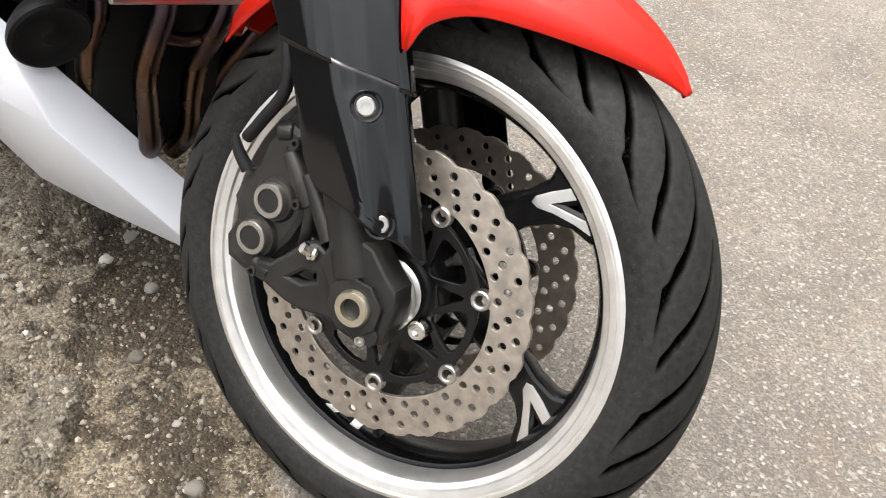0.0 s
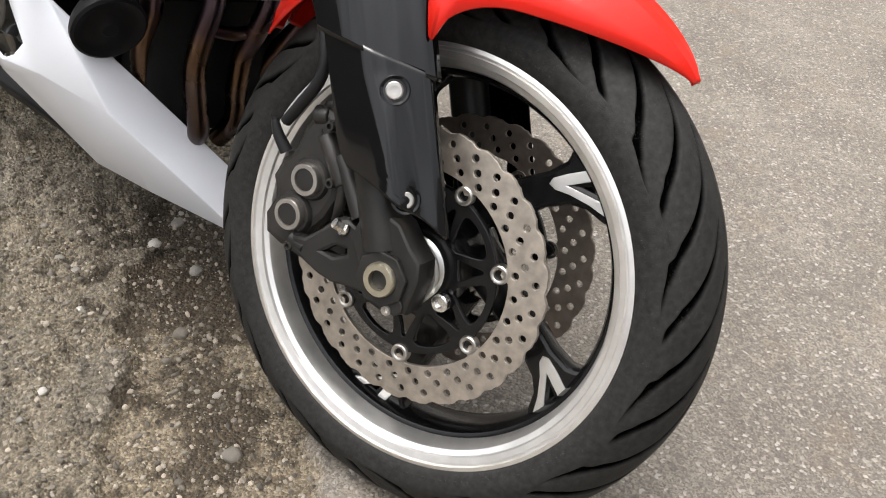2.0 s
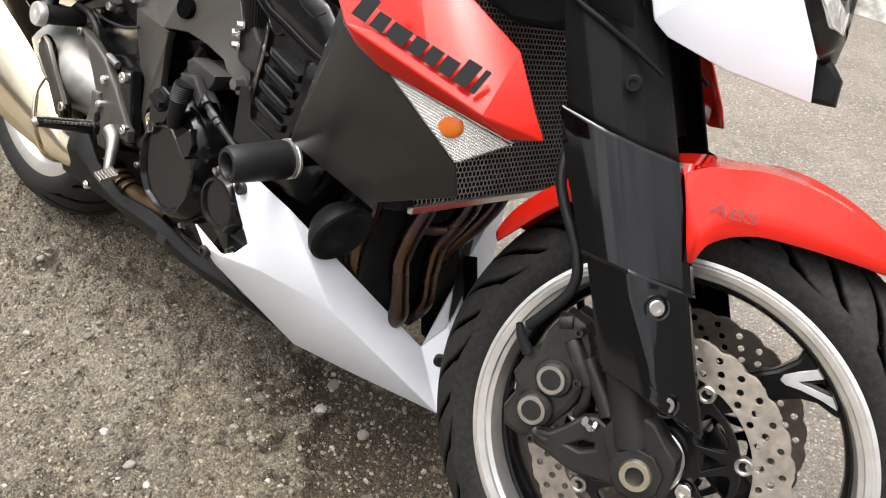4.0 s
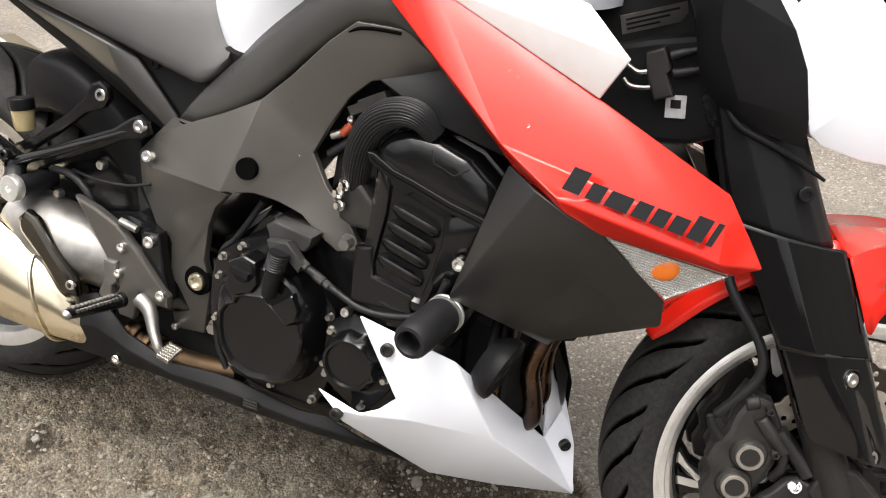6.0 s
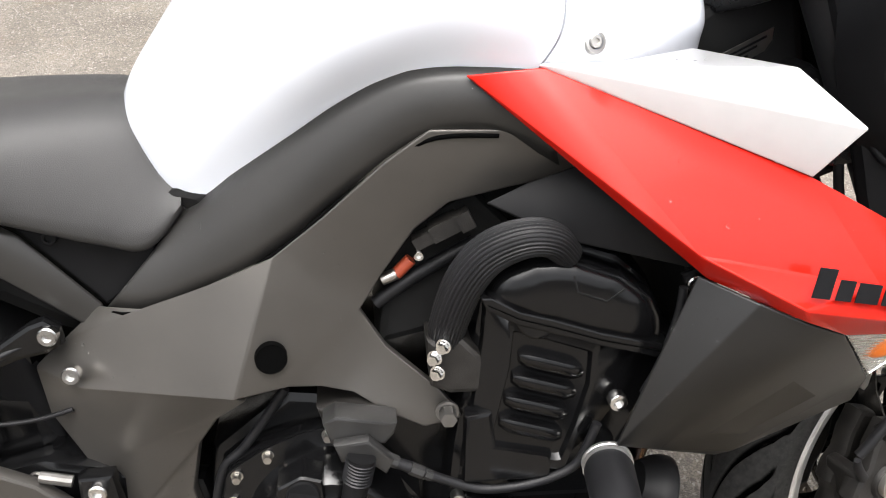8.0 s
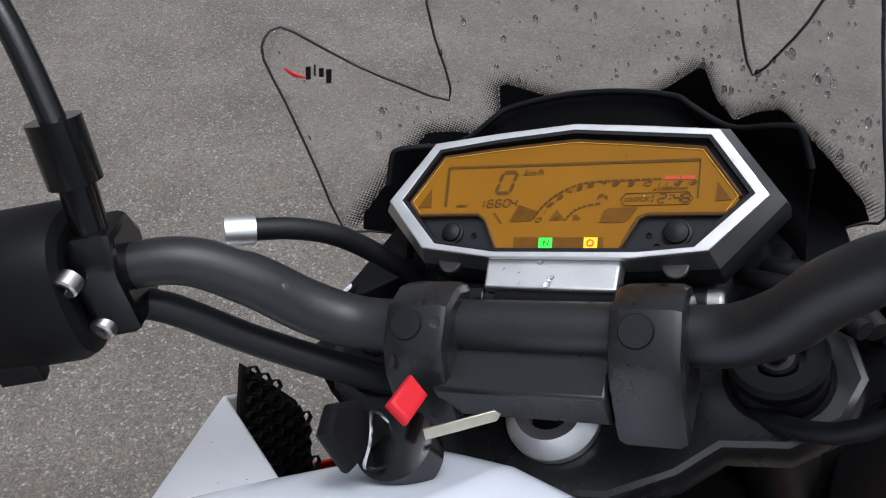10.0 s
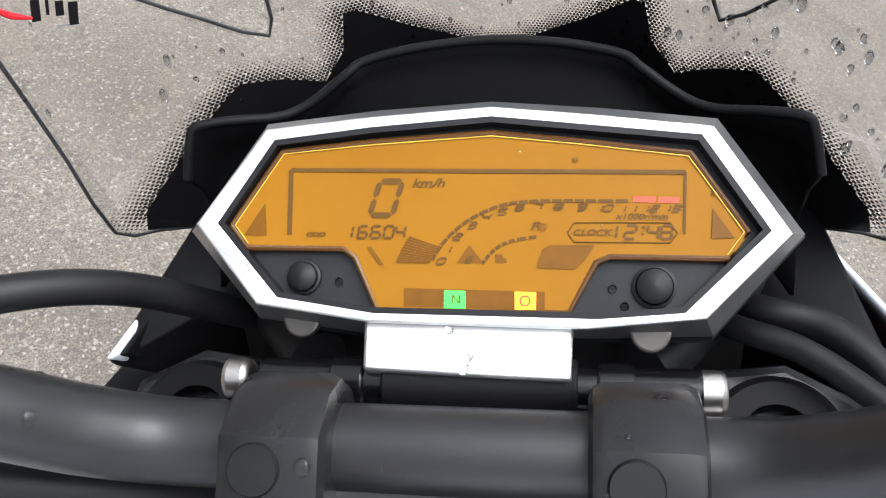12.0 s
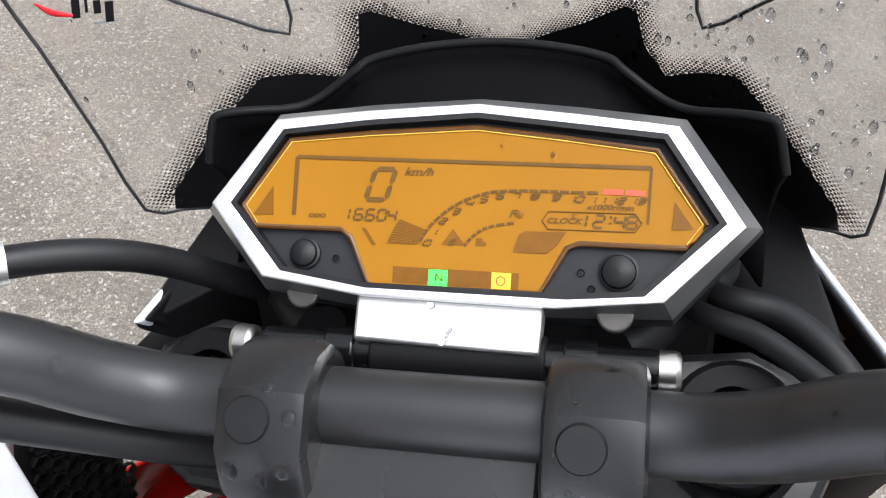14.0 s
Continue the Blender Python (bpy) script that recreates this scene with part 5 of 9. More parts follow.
CL_ROUND = smooth_path([(-0.842, 0.395), (-0.834, 0.44), (-0.805, 0.475), (-0.765, 0.492), (-0.725, 0.482), (-0.693, 0.452), (-0.682, 0.405), (-0.688, 0.35), (-0.712, 0.315), (-0.76, 0.301), (-0.805, 0.312), (-0.834, 0.35)], 6, True)
cc = (-0.758, 0.385)
clutch = terraces("clutch_cover", [(CL_EDGE, -0.12), (CL_EDGE, -0.164), (shrink(CL_EDGE, cc, 0.985), -0.1675), (shrink(CL_EDGE, cc, 0.94), -0.168), (shrink(CL_ROUND, cc, 1.06), -0.171), (CL_ROUND, -0.19), (shrink(CL_ROUND, cc, 0.965), -0.202), (shrink(CL_ROUND, cc, 0.9), -0.21),
                                   (shrink(CL_WELL, cc, 1.06), -0.2165), (shrink(CL_WELL, cc, 1.02), -0.2185), (shrink(CL_WELL, cc, 0.985), -0.2175), (shrink(CL_WELL, cc, 0.95), -0.212), (shrink(CL_WELL, cc, 0.9), -0.2115)], ENGINE, engine, "gloss black clutch cover with a sunk round face and a ring of bolts", 144)
for p in CL:
    bolt((p[0], -0.168, p[1]), (0, -1, 0), 0.0046, clutch, STEEL, h=0.009, hexa=True)
for pts, y in (([(-0.812, 0.44), (-0.81, 0.486), (-0.785, 0.5), (-0.765, 0.494), (-0.762, 0.462), (-0.772, 0.447), (-0.786, 0.443), (-0.797, 0.437)], -0.2205), ([(-0.74, 0.436), (-0.734, 0.43), (-0.714, 0.414), (-0.702, 0.422), (-0.697, 0.44), (-0.708, 0.462), (-0.722, 0.45)], -0.2195)):
    mid2 = tuple(np.array(pts).mean(0))
    terraces("cast_land", [(pts, -0.19), (shrink(pts, mid2, 0.98), y + 0.002), (shrink(pts, mid2, 0.92), y), (shrink(pts, mid2, 0.5), y)], ENGINE, clutch, n=64)
f = Vector((-0.784, -0.2215, 0.478))
bm = bmesh.new()
add_lathe(bm, [(0.0165, -0.02), (0.0165, 0.0), (0.015, 0.003), (0.0, 0.003)], Matrix.Translation(f) @ frame_along((0, -1, 0.1)), 28)
add_box(bm, f + Vector((0, -0.0065, 0)), (0.028, 0.008, 0.008), Matrix.Rotation(radians(12), 4, "Y"))
part("oil_filler_cap", bm, PLASTIC, clutch, "black oil filler cap with a grip bar")
s = [Vector(p) for p in [(-0.728, -0.222, 0.52), (-0.731, -0.224, 0.503), (-0.737, -0.225, 0.474), (-0.741, -0.222, 0.455)]]
bm = bmesh.new()
add_tube(bm, s, [0.014, 0.013, 0.0115, 0.0105], 16, 4)
part("clutch_sensor", bm, PLASTIC, clutch, "black sensor on the clutch cover", smooth=50)
bm = bmesh.new()
outline_plate(bm, [(-0.761, 0.542), (-0.752, 0.548), (-0.697, 0.539), (-0.699, 0.53), (-0.706, 0.521), (-0.73, 0.526), (-0.755, 0.523)], 0.03, bevel=0.003, m=Matrix.Translation((0, -0.185, 0)) @ SIDE)
part("release_arm", bm, CASTBLACK, clutch, "black clutch release arm")
bm = bmesh.new()
outline_plate(bm, [(-0.75, 0.526), (-0.722, 0.53), (-0.7, 0.508), (-0.705, 0.498), (-0.722, 0.512), (-0.745, 0.512)], 0.014, bevel=0.003, m=Matrix.Translation((0, -0.208, 0)) @ SIDE)
part("sensor_bracket", bm, CASTBLACK, clutch)
for k in range(7):
    bm = bmesh.new()
    add_lathe(bm, [(0.0132, -0.0012), (0.0146, 0.0), (0.0132, 0.0012)], Matrix.Translation(Vector((-0.7285, -0.2225, 0.517)).lerp(Vector((-0.7325, -0.224, 0.497)), k / 6)) @ frame_along((-0.2, 0, -1)), 24)
    part("boot_ring", bm, RUBBER, clutch)
tube("clutch_cable", [(-0.728, -0.205, 0.513), (-0.695, -0.205, 0.5), (-0.675, -0.205, 0.491), (-0.649, -0.205, 0.478), (-0.609, -0.205, 0.464), (-0.563, -0.205, 0.467), (-0.525, -0.205, 0.481), (-0.51, -0.205, 0.499), (-0.498, -0.205, 0.536)], [0.006, 0.0055, 0.006, 0.0048, 0.0048, 0.0048, 0.0048, 0.0048, 0.0048], RUBBER, engine, "black cable running to the clutch")
bm = bmesh.new()
for a, b, r in zip([(-0.705, -0.207, 0.508), (-0.681, -0.207, 0.4945), (-0.667, -0.207, 0.4875)], [(-0.694, -0.207, 0.502), (-0.669, -0.207, 0.4885), (-0.66, -0.207, 0.484)], (0.0068, 0.0066, 0.0056)):
    add_cyl(bm, a, b, r, n=8)
part("cable_adjuster", bm, CASTBLACK, engine, "worn metal cable adjuster")

IG_EDGE = [(-0.662, 0.424), (-0.645, 0.44), (-0.625, 0.455), (-0.606, 0.446), (-0.59, 0.434), (-0.581, 0.417), (-0.556, 0.369), (-0.565, 0.348), (-0.598, 0.304), (-0.612, 0.306), (-0.66, 0.339)]
ic = (-0.616, 0.387)
pulser = terraces("ignition_cover", [(IG_EDGE, -0.12), (IG_EDGE, -0.196), (shrink(IG_EDGE, ic, 0.97), -0.2), (shrink(IG_EDGE, ic, 0.86), -0.2015), (shrink(ring_xz(ic, 0.046, 9), ic, 1.0), -0.206), (ring_xz(ic, 0.041, 9), -0.221), (ring_xz(ic, 0.036, 36), -0.226), (ring_xz(ic, 0.032, 36), -0.2265), (ring_xz(ic, 0.0305, 36), -0.222), (ring_xz(ic, 0.015, 36), -0.222)], ENGINE, engine, "small black ignition cover", 108)
for p in ((-0.654, 0.419), (-0.591, 0.424), (-0.658, 0.353), (-0.57, 0.369), (-0.601, 0.319)):
    bolt((p[0], -0.2005, p[1]), (0, -1, 0), 0.0046, pulser, STEEL, h=0.008, hexa=True)
bolt((-0.633, -0.2, 0.452), (0, -1, 0.2), 0.007, engine, STEEL, h=0.01)
bolt((-0.717, -0.16, 0.282), (0, -1, 0), 0.010, engine, STEEL, h=0.008, hexa=True)

# breather hose and the parts round the throttle bodies
bm = bmesh.new()
hose = [Vector(p) for p in [(-0.647, -0.175, 0.607), (-0.644, -0.185, 0.642), (-0.632, -0.195, 0.686), (-0.612, -0.2, 0.716), (-0.583, -0.205, 0.732), (-0.557, -0.205, 0.731), (-0.537, -0.195, 0.711)]]
rings = add_tube(bm, hose, [0.0165, 0.0185, 0.0195, 0.0195, 0.0185, 0.017, 0.014], 120, 14)
for j, r in enumerate(rings):
    c = sum((v.co for v in r), Vector()) / len(r)
    for k, v in enumerate(r):
        v.co = c + (v.co - c) * ((1.0 if k % 4 < 2 else 0.945) - (0.012 if (j + k // 4) % 2 else 0.0))
part("breather_hose", bm, RUBBER, engine, "thick ribbed black hose arching over the engine", smooth=25)
joint = side_block("hose_joint", [(-0.659, -0.185, 0.621), (-0.634, -0.185, 0.623), (-0.615, -0.185, 0.603), (-0.615, -0.185, 0.574), (-0.641, -0.185, 0.574), (-0.655, -0.185, 0.58)], -0.195, -0.15, CAST, engine, "grey cast hose joint", bevel=0.006)
for x in ([(-0.658, -0.2, 0.612), (-0.655, -0.2, 0.596), (-0.65, -0.2, 0.624)]):
    bolt(x, (-0.5, -1, 0), 0.0055, joint, CHROME, h=0.008, hexa=True)
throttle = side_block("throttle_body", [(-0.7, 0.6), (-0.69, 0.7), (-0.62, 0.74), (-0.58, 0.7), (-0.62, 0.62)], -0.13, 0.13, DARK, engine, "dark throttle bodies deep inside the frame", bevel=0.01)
bm = bmesh.new()
c = Vector((-0.646, -0.15, 0.724))
for d, sz in (((0, 0, 0), (0.03, 0.02, 0.016)), ((0.018, -0.004, 0.008), (0.014, 0.016, 0.018)), ((-0.02, 0, -0.012), (0.02, 0.016, 0.012))):
    add_box(bm, c + Vector(d), sz, Matrix.Rotation(radians(-28), 4, "Y"))
part("wiring_plug", bm, CAST, throttle, "grey wiring plug")
bm = bmesh.new()
add_cyl(bm, (-0.677, -0.14, 0.687), (-0.691, -0.14, 0.672), 0.0065, n=12)
part("red_hose_cap", bm, material("faded_red_rubber", (0.3, 0.05, 0.02), 0.5), throttle, "faded red rubber cap")
bm = bmesh.new()
add_cyl(bm, (-0.691, -0.142, 0.673), (-0.705, -0.142, 0.667), 0.006, n=12)
part("hose_fitting", bm, STEEL, throttle)
bolt((-0.671, -0.155, 0.698), (0, -1, 0), 0.005, throttle, CHROME)
tube("fuel_hose", [(-0.711, -0.135, 0.639), (-0.679, -0.135, 0.663), (-0.641, -0.135, 0.687), (-0.616, -0.135, 0.701)], 0.007, RUBBER, throttle)
tube("drain_hose", [(-0.802, -0.15, 0.555), (-0.823, -0.15, 0.521), (-0.848, -0.15, 0.485), (-0.869, -0.15, 0.46), (-0.881, -0.15, 0.395), (-0.874, -0.15, 0.312), (-0.857, -0.15, 0.27)], 0.005, RUBBER, engine, "thin black drain hose")
tube("overflow_hose", [(-0.432, -0.212, 0.684), (-0.434, -0.212, 0.652), (-0.445, -0.212, 0.605), (-0.458, -0.212, 0.573)], 0.0042, RUBBER, engine, "thin black overflow hose")
side_block("starter_bracket", [(-0.767, -0.16, 0.54), (-0.704, -0.16, 0.54), (-0.705, -0.16, 0.522), (-0.733, -0.16, 0.516), (-0.76, -0.16, 0.518)], -0.17, -0.12, CAST, engine, bevel=0.003)

# ---- crash bobbin and horn ----
A, B = Vector((-0.489, -0.222, 0.4995)), Vector((-0.498, -0.306, 0.4935))
ax = (B - A).normalized()
bm = bmesh.new()
add_lathe(bm, [(0.0, 0.004), (0.0225, 0.004), (0.0245, 0.01), (0.0235, 0.06), (0.0225, 0.08), (0.02, 0.0855), (0.0155, 0.086), (0.0135, 0.083), (0.0135, 0.06), (0, 0.06)], Matrix.Translation(A) @ frame_along(ax), 36)
bobbin = part("crash_bobbin", bm, RUBBER, label="black crash protector bobbin with a hollow end")
bm = bmesh.new()
add_lathe(bm, [(0.012, -0.004), (0.0252, -0.004), (0.0252, -0.001), (0.0242, 0.0), (0.0252, 0.001), (0.0252, 0.004), (0.012, 0.004)], Matrix.Translation(A) @ frame_along(ax), 36)
part("bobbin_ring", bm, ALU, bobbin, "grooved bright aluminium ring")
bm = bmesh.new()
add_cyl(bm, A - ax * 0.06, A, 0.012, n=20)
part("bobbin_spacer", bm, ENGINE, bobbin)
hn = Vector((0.93, -0.08, -0.36)).normalized()
hc = Vector((-0.418, -0.178, 0.423))
bm = bmesh.new()
add_lathe(bm, [(0, -0.03), (0.03, -0.028), (0.04, -0.014), (0.0445, -0.004), (0.0445, 0.003), (0.041, 0.0055), (0.036, 0.003), (0.03, 0.001), (0.012, 0.0035), (0.009, 0.006), (0, 0.006)], Matrix.Translation(hc) @ frame_along(hn), 44)
horn = part("horn", bm, PLASTIC, label="round black horn")
tube("horn_bracket", [hc - hn * 0.02, hc + Vector((-0.03, 0.05, 0.04)), hc + Vector((-0.03, 0.09, 0.07))], 0.006, DARK, horn)

# ---- radiator and exhaust headers ----
RAD = Matrix.Translation((-0.37, 0, 0.64)) @ Matrix.Rotation(radians(-16), 4, "Y") @ Matrix.Rotation(radians(90), 4, "Y")     # its face looks ahead
bm = bmesh.new()
add_box(bm, (0, 0, -0.02), (0.31, 0.36, 0.03), None)
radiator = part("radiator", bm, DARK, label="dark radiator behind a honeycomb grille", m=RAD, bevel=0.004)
bm = bmesh.new()
step = 0.0078
for r in range(44):
    for c in range(42):
        x, y = (r - 21.5) * step * 0.87, (c - 20.5 + 0.5 * (r % 2)) * step
        if abs(x) > 0.15:
            continue
        ro, ri = step * 0.577, step * 0.43
        o = [bm.verts.new((x + ro * math.cos(a), y + ro * math.sin(a), 0.001)) for a in (math.pi * k / 3 for k in range(6))]
        i = [bm.verts.new((x + ri * math.cos(a), y + ri * math.sin(a), 0.0)) for a in (math.pi * k / 3 for k in range(6))]
        for k in range(6):
            bm.faces.new((o[k], o[(k + 1) % 6], i[(k + 1) % 6], i[k]))
tagged(part("radiator_grille", bm, DULLALU, radiator, "dark metal honeycomb grille", m=RAD, smooth=0), kind="stuff")
bm = bmesh.new()
add_box(bm, (0.154, 0, 0.004), (0.008, 0.34, 0.008))
part("grille_rail", bm, STEEL, radiator, "bright lower rail of the grille", m=RAD, bevel=0.001)
HEADS = ([(-0.48, -0.135, 0.55), (-0.445, -0.13, 0.51), (-0.43, -0.12, 0.455), (-0.445, -0.118, 0.394), (-0.446, -0.112, 0.34), (-0.455, -0.09, 0.3), (-0.49, -0.06, 0.27)],
         [(-0.45, -0.072, 0.56), (-0.395, -0.068, 0.52), (-0.384, -0.066, 0.468), (-0.398, -0.065, 0.421), (-0.408, -0.065, 0.373), (-0.4, -0.063, 0.332), (-0.398, -0.055, 0.29), (-0.43, -0.04, 0.262)],
         [(-0.44, 0.0, 0.56), (-0.375, 0.0, 0.525), (-0.362, 0.0, 0.475), (-0.381, 0.0, 0.43), (-0.402, 0.0, 0.39), (-0.405, 0.0, 0.342), (-0.402, 0.0, 0.299), (-0.425, -0.004, 0.262)],
         [(-0.45, 0.075, 0.56), (-0.385, 0.075, 0.525), (-0.372, 0.075, 0.475), (-0.395, 0.07, 0.42), (-0.425, 0.06, 0.37), (-0.44, 0.05, 0.31), (-0.47, 0.04, 0.27)])
for k, line in enumerate(HEADS):
    bm = bmesh.new()
    add_tube(bm, line, 0.0142, 24, 6)
    part("exhaust_header", bm, HEADER, engine, "heat-tinted purple and brown exhaust header pipe" if k == 0 else "", smooth=50)
tube("balance_pipe", [(-0.393, -0.06, 0.428), (-0.388, -0.03, 0.424), (-0.388, -0.01, 0.426)], 0.009, HEADER, engine, "short pipe joining two headers")
side_block("oil_filter", [(-0.44, 0.3), (-0.44, 0.44), (-0.5, 0.46), (-0.5, 0.3)], -0.12, 0.12, DARK, engine, bevel=0.02)

# ---- belly pan ----
def belly(m):
    P = dict(a=(-0.598, -0.234, 0.47), b=(-0.465, -0.228, 0.442), c=(-0.431, -0.125, 0.347), d=(-0.386, -0.002, 0.232), e=(-0.372, 0.03, 0.266), f=(-0.38, 0.055, 0.316),
             g=(-0.407, 0.07, 0.352), h=(-0.342, 0.02, 0.224), i=(-0.326, -0.002, 0.151), j=(-0.423, -0.1, 0.196), k=(-0.52, -0.124, 0.194), l=(-0.626, -0.205, 0.289), n=(-0.655, -0.226, 0.341),
             o=(-0.631, -0.224, 0.317), p=(-0.592, -0.222, 0.32), q=(-0.566, -0.22, 0.335), r=(-0.543, -0.219, 0.359), s=(-0.562, -0.227, 0.401), t=(-0.537, -0.228, 0.405), u=(-0.42, -0.17, 0.315), v=(-0.521, -0.205, 0.326))
    bm = facets(P, "ast atb srvt tvub vlku rqpv plv npo opl ucb udc ukji uid" + (" ihed hgfe" if m is None else ""))
    return part("belly_pan", bm, WHITE, label="white plastic belly pan with folded edges", solid=0.004, bevel=0.005, seg=3, m=m, smooth=40)


belly_right, belly_left = both(belly)
# black sheet added in place of the shadow inside the far pan half
bm = bmesh.new()
outline_plate(bm, [(x, z) for x, y, z in [(-0.51, 0.1, 0.317), (-0.402, 0.1, 0.355), (-0.376, 0.1, 0.279), (-0.375, 0.1, 0.215), (-0.389, 0.1, 0.164), (-0.467, 0.1, 0.188)]], 0.004, m=Matrix.Translation((0, 0.1, 0)) @ Matrix.Rotation(radians(90), 4, "X"))
part("inner_liner", bm, HOOD, belly_right, "black sheet added as the shade inside the belly pan", smooth=0)
for at, d in (((-0.555, -0.236, 0.435), (0.1, -1, 0.1)), ((-0.625, -0.226, 0.311), (0, -1, -0.1)), ((-0.353, 0.008, 0.224), (0.6, -0.8, 0))):
    bolt(at, d, 0.009, belly_right, FORKGREY, h=0.005)


def rear_pan(m):
    top = [(-1.138, -0.172, 0.324), (-1.083, -0.172, 0.344), (-1.027, -0.172, 0.291), (-0.941, -0.172, 0.264), (-0.859, -0.172, 0.273), (-0.817, -0.172, 0.272), (-0.713, -0.172, 0.259), (-0.669, -0.172, 0.263)]
    low = [(-1.143, -0.172, 0.231), (-1.069, -0.172, 0.232), (-0.988, -0.172, 0.235), (-0.914, -0.172, 0.233), (-0.843, -0.172, 0.23), (-0.8, -0.172, 0.228), (-0.682, -0.172, 0.229), (-0.549, -0.12, 0.199)]
    P = {}
    for k, (t, o) in enumerate(zip(top, low)):
        t, o = Vector(t), Vector(o)
        P["abcdefgh"[k]], P["ijklmnop"[k]] = t, o
        P["qrstuvwx"[k]] = t.lerp(o, 0.5) + Vector((0, -0.014, 0.004))
    bm = facets(P, " ".join(u[k] + u[k + 1] + v[k + 1] + v[k] for u, v in (("abcdefgh", "qrstuvwx"), ("qrstuvwx", "ijklmnop")) for k in range(7)))
    return part("rear_pan", bm, PLASTIC, label="long matt black lower side pan", solid=0.006, bevel=0.004, m=m, smooth=40)


pan_right, pan_left = both(rear_pan)
bolt((-1.044, -0.178, 0.241), (0, -1, 0), 0.008, pan_right, CHROME)
bm = bmesh.new()
for k in range(3):
    add_box(bm, Vector((-0.784, -0.192, 0.259)) + Vector((0, 0, -0.005 * k)), (0.024, 0.003, 0.003))
part("moulded_mark", bm, GREYPLASTIC, pan_right)
side_block("catalyser_box", [(-1.1, 0.27), (-1.0, 0.3), (-0.8, 0.29), (-0.62, 0.26), (-0.56, 0.255), (-0.6, 0.235), (-0.7, 0.225), (-1.0, 0.23), (-1.1, 0.24)], -0.11, 0.11, DARK, engine, "dark exhaust box under the engine", bevel=0.015)
bm = bmesh.new()
add_tube(bm, [(-1.057, -0.14, 0.274), (-1.011, -0.14, 0.252), (-0.955, -0.14, 0.251), (-0.916, -0.14, 0.251), (-0.838, -0.14, 0.262)], [0.018, 0.02, 0.02, 0.02, 0.018], 20, 5)
part("collector_pipe", bm, BRONZE, engine, "brownish steel collector pipe", smooth=50)
for x in (-1.035, -1.012, -0.992, -0.968):
    bm = bmesh.new()
    add_lathe(bm, [(0.018, -0.006), (0.0245, -0.006), (0.0255, -0.004), (0.0255, 0.004), (0.0245, 0.006), (0.018, 0.006)], Matrix.Translation((x, -0.14, 0.2515 + max(0.0, -1.0 - x) * 0.45)) @ frame_along((1, 0, -0.25 if x < -1 else 0.0)), 28)
    part("pipe_clamp", bm, BRONZE, engine, "rusty ring clamp")

# ---- silencers ----
CAN = [(-1.0, 0.12), (-0.86, 0.6), (-0.4, 0.97), (0.4, 0.97), (0.86, 0.6), (1.0, 0.12), (1.0, -0.3), (0.78, -0.74), (0.3, -1.0), (-0.3, -1.0), (-0.78, -0.78), (-1.0, -0.3)]


def silencer(m):
    bm = bmesh.new()
    rings = []
    # sections: x, centre y, centre z, half height, half width
    for x, y, z, h, w in smooth_path([(-1.105, -0.165, 0.285, 0.03, 0.022), (-1.13, -0.17, 0.305, 0.058, 0.034), (-1.2, -0.178, 0.335, 0.082, 0.05), (-1.3, -0.19, 0.378, 0.105, 0.06), (-1.42, -0.2, 0.43, 0.112, 0.066), (-1.56, -0.205, 0.49, 0.108, 0.064), (-1.64, -0.205, 0.525, 0.1, 0.058)], 4):
        rings.append([bm.verts.new((x - 0.25 * h * s, y + w * c, z + h * s)) for c, s in CAN])
    for p, q in zip(rings, rings[1:]):
        for k in range(len(CAN)):
            bm.faces.new((p[k], p[(k + 1) % len(CAN)], q[(k + 1) % len(CAN)], q[k]))
    bm.faces.new(rings[0])
    bm.faces.new(rings[-1])
    bmesh.ops.recalc_face_normals(bm, faces=bm.faces)
    ob = part("silencer", bm, TITAN, label="polished champagne-coloured exhaust silencer", m=m, bevel=0.007, seg=3, smooth=40)
    bm = bmesh.new()
    add_tube(bm, [(-1.168 - 0.25 * 0.074 * s, -0.1745 + 0.0455 * c, 0.3205 + 0.0735 * s) for c, s in CAN + CAN[:1]], 0.0032, 8, 3)
    part("can_joint", bm, TITAN, ob, "raised seam round the silencer", m=m, smooth=60)
    bm = bmesh.new()
    add_tube(bm, [(-1.06, -0.12, 0.36), (-1.11, -0.135, 0.39), (-1.17, -0.14, 0.4), (-1.26, -0.14, 0.42)], [0.038, 0.052, 0.06, 0.055], 24, 6)
    part("link_pipe_shield", bm, DULLALU, ob, "brushed steel heat shield", m=m, smooth=50)
    for z in (0.56, 0.49):
        bm = bmesh.new()
        add_lathe(bm, [(0.03, 0.0), (0.03, 0.05), (0.024, 0.05), (0.024, 0.0)], Matrix.Translation((-1.635, -0.205, z)) @ frame_along((-1, 0, 0.35)), 24)
        part("outlet", bm, STEEL, ob, m=m)
    return ob


silencer_right, silencer_left = both(silencer)
# the dark base colour stands in for what the polished band mirrors
strap = side_block("silencer_strap", [(-1.199, -0.2, 0.445), (-1.190, -0.2, 0.453), (-1.177, -0.2, 0.447), (-1.144, -0.2, 0.405), (-1.108, -0.2, 0.364), (-1.106, -0.2, 0.35), (-1.123, -0.2, 0.349), (-1.158, -0.2, 0.392), (-1.197, -0.2, 0.43)], -0.206, -0.186, material("steel_with_dark_reflection", (0.09, 0.082, 0.07), 0.16, metal=1.0, var=0.15, scale=30), silencer_right, "polished clamp between silencer and shield, its dark reflection put into the colour", bevel=0.009)
bolt((-1.108, -0.2, 0.361), (0, -1, 0), 0.0085, strap, CHROME)

